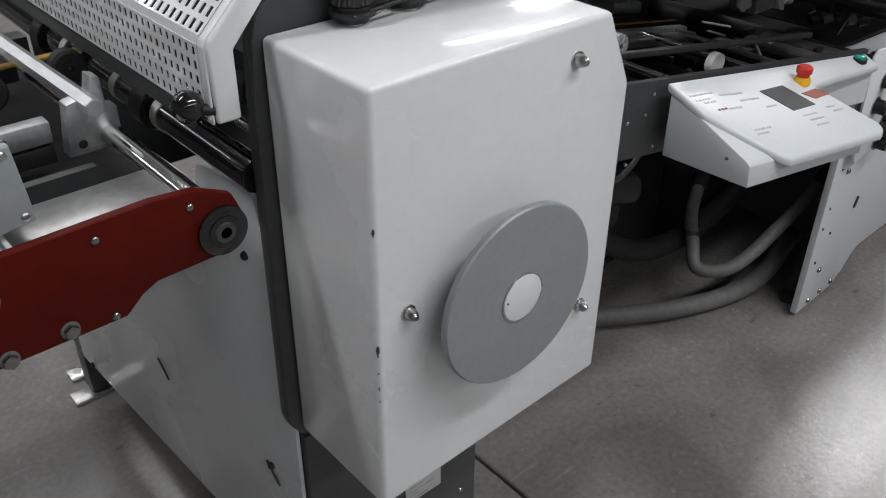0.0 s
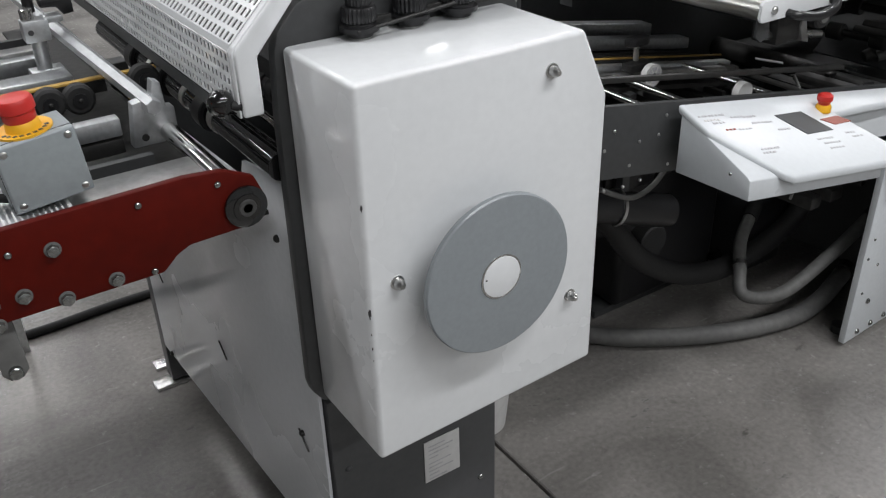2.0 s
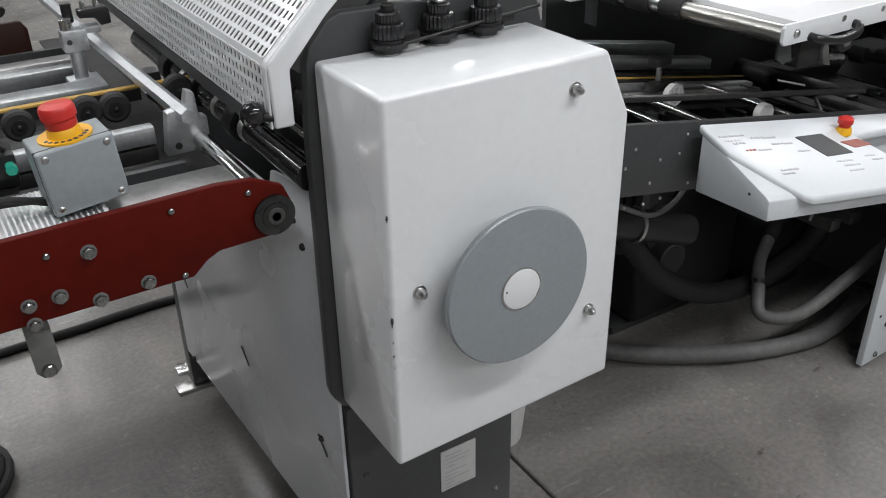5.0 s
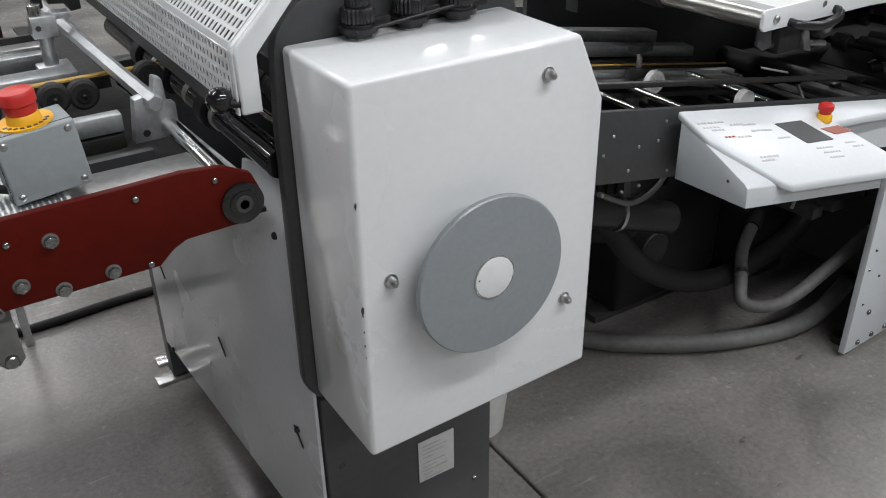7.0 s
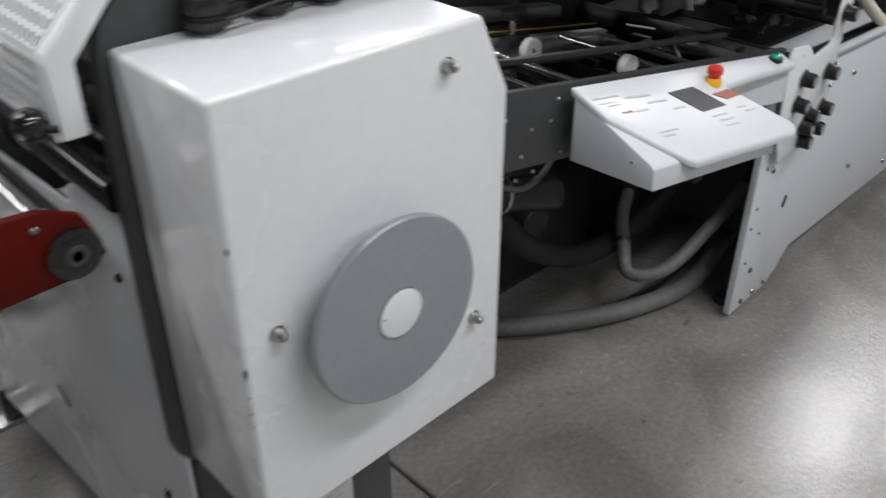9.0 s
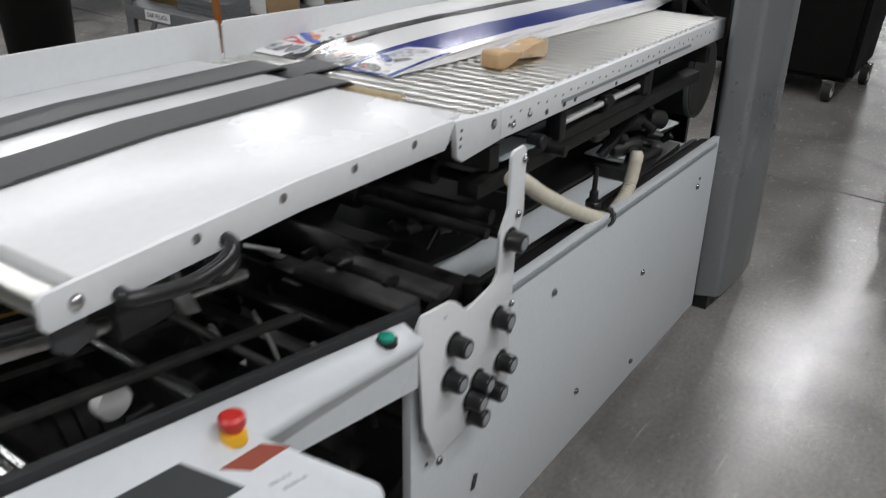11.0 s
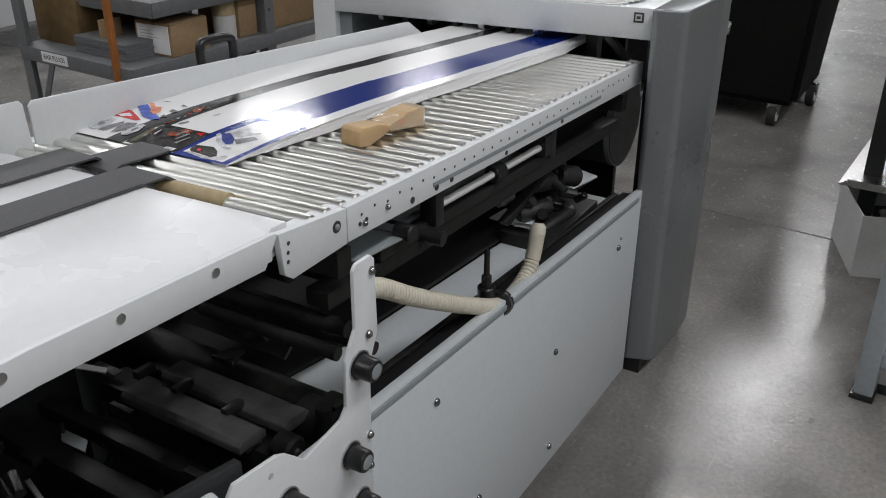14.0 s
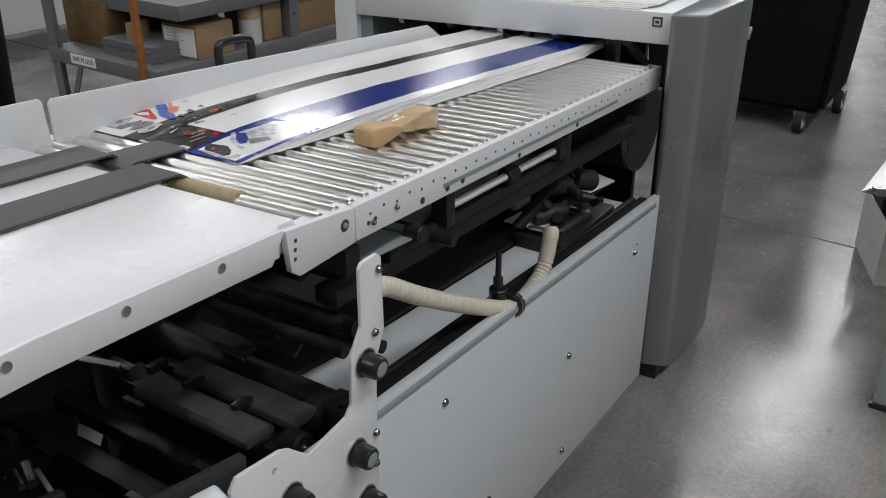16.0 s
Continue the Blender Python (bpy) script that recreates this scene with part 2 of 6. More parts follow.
    mpc = nt.nodes.new("ShaderNodeMapping")
    mpc.inputs["Rotation"].default_value, mpc.inputs["Scale"].default_value = (0, 0, 0.9), (1.0, 2.2, 1)
    chip.inputs["Scale"].default_value, chip.inputs["Detail"].default_value, chip.inputs["Roughness"].default_value = 13, 6, 0.65
    nt.links.new(tc.outputs["Object"], mpc.inputs["Vector"])
    nt.links.new(mpc.outputs["Vector"], chip.inputs["Vector"])
    cp = nt.nodes.new("ShaderNodeMapRange")
    cp.inputs["From Min"].default_value, cp.inputs["From Max"].default_value = 0.615, 0.67
    cp.inputs["To Max"].default_value = 0.75
    nt.links.new(chip.outputs["Fac"], cp.inputs["Value"])
    mc = nt.nodes.new("ShaderNodeMixRGB")
    mc.inputs["Color2"].default_value = (0.055, 0.050, 0.045, 1)
    nt.links.new(cp.outputs[0], mc.inputs["Fac"])
    nt.links.new(mw.outputs["Color"], mc.inputs["Color1"])
    nt.links.new(mc.outputs["Color"], b.inputs["Base Color"])
    rg = nt.nodes.new("ShaderNodeMath")
    rg.operation = "MULTIPLY_ADD"
    rg.inputs[1].default_value = 0.4
    nt.links.new(cp.outputs[0], rg.inputs[0])
    nt.links.new(sr.outputs[0], rg.inputs[2])
    nt.links.new(rg.outputs[0], b.inputs["Roughness"])
    pit = nt.nodes.new("ShaderNodeTexNoise")
    pit.inputs["Scale"].default_value, pit.inputs["Detail"].default_value, pit.inputs["Roughness"].default_value = 26, 8, 0.7
    nt.links.new(tc.outputs["Object"], pit.inputs["Vector"])
    pb = nt.nodes.new("ShaderNodeBump")
    pb.inputs["Strength"].default_value, pb.inputs["Distance"].default_value = 0.20, 0.003
    nt.links.new(pit.outputs["Fac"], pb.inputs["Height"])
    nt.links.new(b.inputs["Normal"].links[0].from_socket, pb.inputs["Normal"])
    nt.links.new(pb.outputs["Normal"], b.inputs["Normal"])
    return m


CONCRETE = floor_material()


# ---- mesh tools ----
def bm_new():
    return bmesh.new()


def box(bm, x0, x1, y0, y1, z0, z1, bevel=0.0, seg=2):
    vs = [bm.verts.new((x, y, z)) for x in (x0, x1) for y in (y0, y1) for z in (z0, z1)]
    fs = [bm.faces.new([vs[i] for i in q]) for q in ((0, 1, 3, 2), (4, 6, 7, 5), (0, 4, 5, 1), (2, 3, 7, 6), (0, 2, 6, 4), (1, 5, 7, 3))]
    if bevel:
        es = list({e for f in fs for e in f.edges})
        bmesh.ops.bevel(bm, geom=es, offset=bevel, segments=seg, affect="EDGES", profile=0.5)
    return bm


def prism(bm, pts, a, b, axis="y", bevel=0.0, seg=2):
    """Polygon pts extruded from a to b along the axis; pts are the other two coordinates in order."""
    def v(p, h):
        return {"x": (h, p[0], p[1]), "y": (p[0], h, p[1]), "z": (p[0], p[1], h)}[axis]
    lo = [bm.verts.new(v(p, a)) for p in pts]
    hi = [bm.verts.new(v(p, b)) for p in pts]
    n = len(pts)
    fs = [bm.faces.new(lo), bm.faces.new(hi[::-1])]
    fs += [bm.faces.new([lo[i], hi[i], hi[(i + 1) % n], lo[(i + 1) % n]]) for i in range(n)]
    bmesh.ops.recalc_face_normals(bm, faces=fs)
    if bevel:
        es = list({e for f in fs for e in f.edges})
        bmesh.ops.bevel(bm, geom=es, offset=bevel, segments=seg, affect="EDGES", profile=0.5)
    return bm


def rings(bm, path, radii, n=16, cap=True, up=(0, 0, 1)):
    """A tube through the points of path with a radius at each."""
    pts = [Vector(p) for p in path]
    loops = []
    nrm = None
    for i, p in enumerate(pts):
        d = (pts[min(i + 1, len(pts) - 1)] - pts[max(i - 1, 0)]).normalized()
        if nrm is None:
            u = Vector(up)
            if abs(u.dot(d)) > 0.95:
                u = Vector((1, 0, 0))
            nrm = (u - d * u.dot(d)).normalized()
        else:
            nrm = (nrm - d * nrm.dot(d)).normalized()
        bi = d.cross(nrm)
        r = radii[i] if hasattr(radii, "__len__") else radii
        loops.append([bm.verts.new(p + (nrm * math.cos(2 * math.pi * k / n) + bi * math.sin(2 * math.pi * k / n)) * r) for k in range(n)])
    fs = []
    for A, B in zip(loops, loops[1:]):
        for k in range(n):
            fs.append(bm.faces.new([A[k], A[(k + 1) % n], B[(k + 1) % n], B[k]]))
    if cap:
        fs.append(bm.faces.new(loops[0][::-1]))
        fs.append(bm.faces.new(loops[-1]))
    bmesh.ops.recalc_face_normals(bm, faces=fs)
    return bm


def rod(bm, a, b, r, n=16, edge=0.0):
    if edge:
        a, b = Vector(a), Vector(b)
        d = (b - a).normalized() * edge
        return rings(bm, [a, a + d, b - d, b], [r - edge, r, r, r - edge], n)
    return rings(bm, [a, b], r, n)


def smooth_path(pts, k=8):
    """A rounded path through a few points."""
    P = [Vector(p) for p in pts]
    out = []
    for i in range(len(P) - 1):
        p0, p1, p2, p3 = P[max(i - 1, 0)], P[i], P[i + 1], P[min(i + 2, len(P) - 1)]
        for j in range(k):
            t = j / k
            out.append(0.5 * ((2 * p1) + (p2 - p0) * t + (2 * p0 - 5 * p1 + 4 * p2 - p3) * t * t + (3 * p1 - p0 - 3 * p2 + p3) * t ** 3))
    out.append(P[-1])
    return out


FEED = Matrix.Translation((1.81, 0.662, 0)) @ Matrix.Rotation(math.atan(0.0514), 4, "Z")
FSLOPE = -0.055
RSLOPE = -0.17


def feed(bm, slope=FSLOPE):
    """From the feeder's own axes (u along it, v into it) to the hall; its deck falls gently along u."""
    for v in bm.verts:
        v.co.z += slope * (v.co.x - 0.2)
    bm.transform(FEED)
    return bm


def incline(bm, x0=1.12):
    for v in bm.verts:
        v.co.z += RSLOPE * (v.co.x - x0)
    return bm


def thing(name, label, category, base=(0, 0, 0), group="", kind=""):
    ob = new(name)
    ob.empty_display_size = 0.05
    ob.location = base
    return tagged(ob, label, category, group, kind)


def link_mesh(name, bm, material, angle=35):
    me = bpy.data.meshes.new(name)
    bm.to_mesh(me)
    bm.free()
    me.materials.append(material)
    me.polygons.foreach_set("use_smooth", [True] * len(me.polygons))
    me.set_sharp_from_angle(angle=radians(angle))
    return me


def base_of(parent):
    return parent.location.copy() if parent.parent is None else Vector((0, 0, 0))


def part(name, bm, material, parent, label=""):
    ob = new(name, link_mesh(name, bm, material))
    ob.parent = parent
    ob.matrix_parent_inverse = Matrix.Translation(-base_of(parent))
    if label:
        ob["label"] = label
    return ob


def solid(name, bm, material, label, category, group="", kind=""):
    return tagged(new(name, link_mesh(name, bm, material)), label, category, group, kind)


SHARED = {}


def stud(name, pos, parent, r=0.007, h=0.005, way=(0, -1, 0), material=None, dome=True, label=""):
    """A screw head, rivet or cap on a face; alike ones share one mesh."""
    material = material or ZINC
    key = (name, r, h, material.name, dome)
    if key not in SHARED:
        bm = bm_new()
        if dome:
            rings(bm, [(0, 0, -0.002), (0, 0, h * 0.25), (0, 0, h * 0.7), (0, 0, h)], [r, r, r * 0.82, r * 0.45], 12)
        else:
            rings(bm, [(0, 0, -0.002), (0, 0, h * 0.8), (0, 0, h)], [r, r, r * 0.85], 16)
        SHARED[key] = link_mesh(name, bm, material)
    ob = new(name, SHARED[key])
    ob.parent = parent
    q = Vector((0, 0, 1)).rotation_difference(Vector(way)).to_matrix().to_4x4()
    ob.matrix_basis = Matrix.Translation(Vector(pos) - base_of(parent)) @ q
    if label:
        ob["label"] = label
    return ob


def fstud(name, u, v, z, parent, slope=0.0, **kw):
    p = FEED @ Vector((u, v, z + slope * (u - 0.2)))
    w = FEED.to_3x3() @ Vector(kw.pop("way", (0, -1, 0)))
    return stud(name, p, parent, way=w, **kw)


# ---- hall ----
def build_hall():
    bm = bm_new()
    xs = [-9.0, -2.55, 0.900, 4.385, 7.8, 11.3, 14.8, 20.0]
    ys = [-9.0, -4.8, -1.2, 2.45, 6.1, 10.0, 15.0]
    g = 0.0035
    for i in range(len(xs) - 1):
        for j in range(len(ys) - 1):
            x0, x1, y0, y1 = xs[i] + g, xs[i + 1] - g, ys[j] + g, ys[j + 1] - g
            c = 0.003
            lo = [bm.verts.new(p) for p in ((x0, y0, -0.02), (x1, y0, -0.02), (x1, y1, -0.02), (x0, y1, -0.02))]
            mi = [bm.verts.new(p) for p in ((x0, y0, -c), (x1, y0, -c), (x1, y1, -c), (x0, y1, -c))]
            hi = [bm.verts.new(p) for p in ((x0 + c, y0 + c, 0), (x1 - c, y0 + c, 0), (x1 - c, y1 - c, 0), (x0 + c, y1 - c, 0))]
            bm.faces.new(hi)
            for A, B in ((lo, mi), (mi, hi)):
                for k in range(4):
                    bm.faces.new([A[k], A[(k + 1) % 4], B[(k + 1) % 4], B[k]])
    box(bm, -9.2, 20.2, -9.2, 15.2, -0.3, -0.02)
    solid("floor", bm, CONCRETE, "stained polished grey concrete floor with saw-cut joints", "floor", kind="structure")
    for n, b in (("wall_south", (-9.2, 20.2, -9.2, -9.0, 0, 5)), ("wall_north", (-9.2, 20.2, 15.0, 15.2, 0, 5)),
                 ("wall_west", (-9.2, -9.0, -9.0, 15.0, 0, 5)), ("wall_east", (20.0, 20.2, -9.0, 15.0, 0, 5))):
        solid(n, box(bm_new(), *b), WALLM, "pale grey painted hall wall", "wall", kind="structure")
    solid("ceiling", box(bm_new(), -9.2, 20.2, -9.2, 15.2, 5.0, 5.15), CEILM, "pale grey sheet ceiling", "ceiling", kind="structure")


build_hall()


# ---- folding unit ----
def build_fold_cover():
    t = thing("drive_cover", "white enamelled drive cover with chipped edges and round grey disc", "machine cover", (0.6, 0.58, 0.512))
    bm = bm_new()
    prism(bm, [(0.42, 0.505), (0.79, 0.519), (0.79, 0.940), (0.747, 1.031), (0.42, 1.031)], 0.500, 0.674, "y", bevel=0.0075, seg=4)
    part("shell", bm, SHELL, t)
    cx, cz = 0.5855, 0.758
    hub = rings(bm_new(), [(cx, 0.502, cz), (cx, 0.468, cz)], 0.062, 32)
    part("hub", hub, DARKP, t, "dark hub behind the disc")
    d = rings(bm_new(), [(cx, 0.4665, cz), (cx, 0.4645, cz), (cx, 0.4585, cz), (cx, 0.4565, cz), (cx, 0.456, cz)],
              [0.107, 0.1102, 0.1102, 0.1085, 0.1055], 96)
    disc = part("disc", d, DISC, t, "flat silver-grey disc")
    c = rings(bm_new(), [(cx, 0.458, cz), (cx, 0.4545, cz), (cx, 0.4538, cz)], [0.0285, 0.0285, 0.0265], 40)
    cap = part("cap", c, SHELL, disc, "white round centre cap")
    part("rim", rings(bm_new(), [(cx, 0.4575, cz), (cx, 0.4550, cz)], 0.0308, 40), STEEL, disc, "thin bright rim")
    stud("mark", (0.5615, 0.4536, 0.761), cap, r=0.0014, h=0.0006, material=PRINT)
    for x, z in ((0.461, 0.773), (0.741, 0.649), (0.694, 0.990)):
        stud("washer", (x, 0.5, z), t, r=0.0095, h=0.002, material=STEEL, dome=False)
        stud("cap_nut", (x, 0.4985, z), t, r=0.0072, h=0.013, material=STEEL)
    random.seed(5)
    for z, s in ((0.885, 0.0035), (0.881, 0.0015), (0.742, 0.005), (0.735, 0.002), (0.711, 0.0018), (0.690, 0.002), (0.671, 0.0014)):
        b = bm_new()
        n = 7
        o = [b.verts.new((0.4213 + s * 0.35 * math.cos(k / n * 6.28) * (0.6 + random.random() * 0.6),
                          0.5012 - s * 0.30 * math.cos(k / n * 6.28), z + s * math.sin(k / n * 6.28) * (0.6 + random.random() * 0.7))) for k in range(n)]
        b.faces.new(o)
        bmesh.ops.recalc_face_normals(b, faces=b.faces)
        bmesh.ops.solidify(b, geom=b.faces[:], thickness=0.0008)
        part("paint_chip", b, PRINT, t, "chipped paint showing dark metal")


def build_side_frame():
    t = thing("side_frame", "dark grey side frame of the folding unit on its column", "machine frame", (0.6, 0.70, 0.0))
    bm = bm_new()
    prism(bm, [(0.424, 0.488), (0.80, 0.478), (0.80, 0.95), (0.765, 1.062), (0.735, 1.078), (0.462, 1.083), (0.446, 1.076), (0.418, 1.045), (0.412, 1.025), (0.407, 0.94), (0.406, 0.80), (0.404, 0.53), (0.408, 0.512)],
          0.676, 0.697, "y", bevel=0.004)
    part("plate", bm, DARKP, t)
    col = part("column", box(bm_new(), 0.428, 0.746, 0.682, 0.84, 0.0, 0.476, 0.003), COLUMN, t, "anthracite base column")
    lab = part("type_plate", box(bm_new(), 0.594, 0.666, 0.6795, 0.6818, 0.221, 0.311, 0.0006), CARDW, col, "white type plate with small print")
    for k in range(9):
        z = 0.300 - k * 0.0085 - (0.004 if k > 3 else 0)
        part("print_bar", box(bm_new(), 0.602, 0.602 + (0.034, 0.05, 0.041, 0.02, 0.046, 0.028, 0.05, 0.02, 0.036)[k], 0.6788, 0.6794, z - 0.0018, z), GREYPRINT, lab)
    stud("screw", (0.453, 0.682, 0.332), col, r=0.006, h=0.004, material=COLUMN)
    stud("screw", (0.712, 0.682, 0.17), col, r=0.006, h=0.004)
    for i, (x, y) in enumerate(((0.514, 0.648), (0.589, 0.652), (0.660, 0.648))):
        k = part("dial", rings(bm_new(), [(x, y, z) for z in (1.033, 1.039, 1.040, 1.046, 1.047, 1.050, 1.051)], [0.0165, 0.0165, 0.0245, 0.0245, 0.020, 0.020, 0.0215], 28), BLACK, t, "black numbered setting dial")
        b = rings(bm_new(), [(x, y, z) for z in (1.050, 1.052, 1.067, 1.069, 1.0695, 1.071, 1.081, 1.083)], [0.020, 0.0215, 0.0215, 0.020, 0.0145, 0.0155, 0.0155, 0.013], 48)
        for v in b.verts:
            q = Vector((v.co.x - x, v.co.y - y, 0))
            if q.length > 0.0152 and int(round(math.atan2(q.y, q.x) / 6.2832 * 48)) % 2:
                v.co.x, v.co.y = x + q.x * 0.93, y + q.y * 0.93
        part("grip", b, BLACK, k)
        part("stem", rod(bm_new(), (x, y, 1.083), (x, y, 1.092), 0.0085, 14, 0.001), GREASE, k)
        part("dial_ring", rings(bm_new(), [(x, y, 1.028), (x, y, 1.034)], [0.015, 0.015], 20), STEEL, k, "bright collar")
        part("clamp_lug", box(bm_new(), x + 0.012, x + 0.040, y - 0.010, y - 0.003, 1.046, 1.055, 0.001), GREASE, k)
    kn = rings(bm_new(), [(0.589, 0.652, 1.084 + 0.003 * k) for k in range(14)], [0.011 + 0.0012 * (k % 2) for k in range(14)], 18)
    part("knurled_post", kn, STEEL, t, "bright knurled post on the middle dial")
    part("tie_bar", rod(bm_new(), (0.50, 0.628, 1.043), (0.742, 0.640, 1.060), 0.0026, 10), GREASE, t, "thin dark tie bar along the dials")


def perforated(bm, p0, along, up, n_along, n_up, pitch_a, pitch_u, hole_a, hole_u):
    """A punched sheet from p0: n_along x n_up slots."""
    def marks(n, pitch, hole):
        out = [0.0]
        for i in range(n):
            s = (i + 0.5) * pitch
            out += [s - hole / 2, s + hole / 2]
        return out + [n * pitch]
    A, U = marks(n_along, pitch_a, hole_a), marks(n_up, pitch_u, hole_u)
    P, a, u = Vector(p0), Vector(along), Vector(up)
    g = [[bm.verts.new(P + a * x + u * y) for y in U] for x in A]
    for i in range(len(A) - 1):
        for j in range(len(U) - 1):
            if not (i % 2 == 1 and j % 2 == 1):
                bm.faces.new([g[i][j], g[i + 1][j], g[i + 1][j + 1], g[i][j + 1]])
    return bm


def build_guard():
    t = thing("perforated_guard", "white punched-metal guard hood with black ball knobs", "machine guard", (0.5, 1.1, 0.95))
    near, far = 0.664, 1.612
    prof = [(0.360, 0.956), (0.358, 1.033), (0.361, 1.041), (0.500, 1.176), (0.56, 1.225), (0.78, 1.225), (0.78, 1.195), (0.56, 1.195), (0.4385, 1.084), (0.3865, 1.027), (0.3865, 0.956)]
    part("end_plate", prism(bm_new(), prof, near, near + 0.008, "y", 0.0035, 3), SHELL, t)
    part("end_plate", prism(bm_new(), prof, far, far + 0.008, "y", 0.002), SHELL, t)
    bm = bm_new()
    perforated(bm, (0.3565, near + 0.016, 0.961), (0, 1, 0), (0, 0, 1), 69, 5, 0.0135, 0.0148, 0.0062, 0.0085)
    up = Vector((0.139, 0, 0.135)).normalized()
    perforated(bm, (0.3595, near + 0.016, 1.0415), (0, 1, 0), up, 69, 11, 0.0135, 0.0174, 0.0066, 0.0112)
    o = part("punched_sheet", bm, SHELL, t)
    o.data.polygons.foreach_set("use_smooth", [False] * len(o.data.polygons))
    md = o.modifiers.new("thick", "SOLIDIFY")
    md.thickness = 0.0012
    edge = bm_new()
    prism(edge, [(0.356, 0.956), (0.356, 1.034), (0.359, 1.041), (0.500, 1.178), (0.502, 1.176), (0.361, 1.038), (0.359, 1.033), (0.359, 0.956)], near + 0.004, near + 0.016, "y", 0.0012)
    part("end_band", edge, SHELL, t)
    part("fold_strip", prism(bm_new(), [(0.3555, 1.032), (0.3590, 1.0435), (0.3620, 1.0420), (0.3585, 1.032)], near + 0.016, far, "y"), SHELL, t)
    part("top_sheet", prism(bm_new(), [(0.500, 1.178), (0.56, 1.225), (0.78, 1.225), (0.78, 1.222), (0.561, 1.222), (0.502, 1.175)], near + 0.008, far, "y"), SHELL, t)
    # Black liner added inside the hood so the slots look dark.
    part("hole_shade_liner", prism(bm_new(), [(0.43, 0.966), (0.43, 0.995), (0.56, 1.115), (0.565, 1.11), (0.435, 0.99), (0.435, 0.966)], 0.715, 1.605, "y"), BLACK, t, "dark liner added behind the punched sheet to darken its holes")
    part("lip", box(bm_new(), 0.3575, 0.3605, near + 0.05, far, 0.938, 0.956), DARKP, t, "dark grey lower lip")
    for y in (0.686, 1.585):
        k = part("ball_knob", bmesh_ball((0.3405, y, 0.974), 0.0168), GLOSSB, t, "glossy black ball knob")
        part("knob_stem", rod(bm_new(), (0.342, y - 0.004, 0.973), (0.362, y - 0.016, 0.970), 0.0058, 12), BLACK, k)


def bmesh_ball(c, r):
    bm = bm_new()
    bmesh.ops.create_uvsphere(bm, u_segments=24, v_segments=14, radius=r, matrix=Matrix.Translation(c))
    return bm


def build_rollers_under_guard():
    for x, z, r, y0, y1, m, nm, lb in ((0.414, 0.868, 0.021, 0.698, 1.52, BLACKSHAFT, "shaft", "dark oiled steel shaft across the machine"),
                                       (0.318, 0.893, 0.013, 0.655, 1.52, POLISHED, "chrome_roller", "bright chromed cross roller"),
                                       (0.436, 0.955, 0.016, 0.698, 1.50, OILED, "fold_roller", "dark ribbed fold roller under the guard"),
                                       (0.475, 0.920, 0.018, 0.698, 1.50, STEEL, "fold_roller", "steel fold roller under the guard"),
                                       (0.434, 0.905, 0.006, 0.698, 1.52, POLISHED, "guide_rod", "thin bright guide rod under the guard")):
        t = thing(nm, lb, "roller", (x, y0, z))
        part("barrel", rod(bm_new(), (x, y0, z), (x, y1, z), r, 20, 0.001), m, t)
        if nm == "shaft":
            for y in (0.93, 1.12, 1.27):
                part("collar", rod(bm_new(), (x, y, z), (x, y + 0.035, z), r + 0.008, 20, 0.002), BLACK, t)
            for y in (0.90, 1.02, 1.19):
                part("bright_ring", rod(bm_new(), (x, y, z), (x, y + 0.016, z), r + 0.0015, 20), CHROME, t)
        if nm == "fold_roller":
            for k in range(20):
                y = 0.72 + k * 0.039
                part("sleeve_ring", rod(bm_new(), (x, y, z), (x, y + 0.022, z), r + 0.003, 14, 0.001), RUBBER, t)


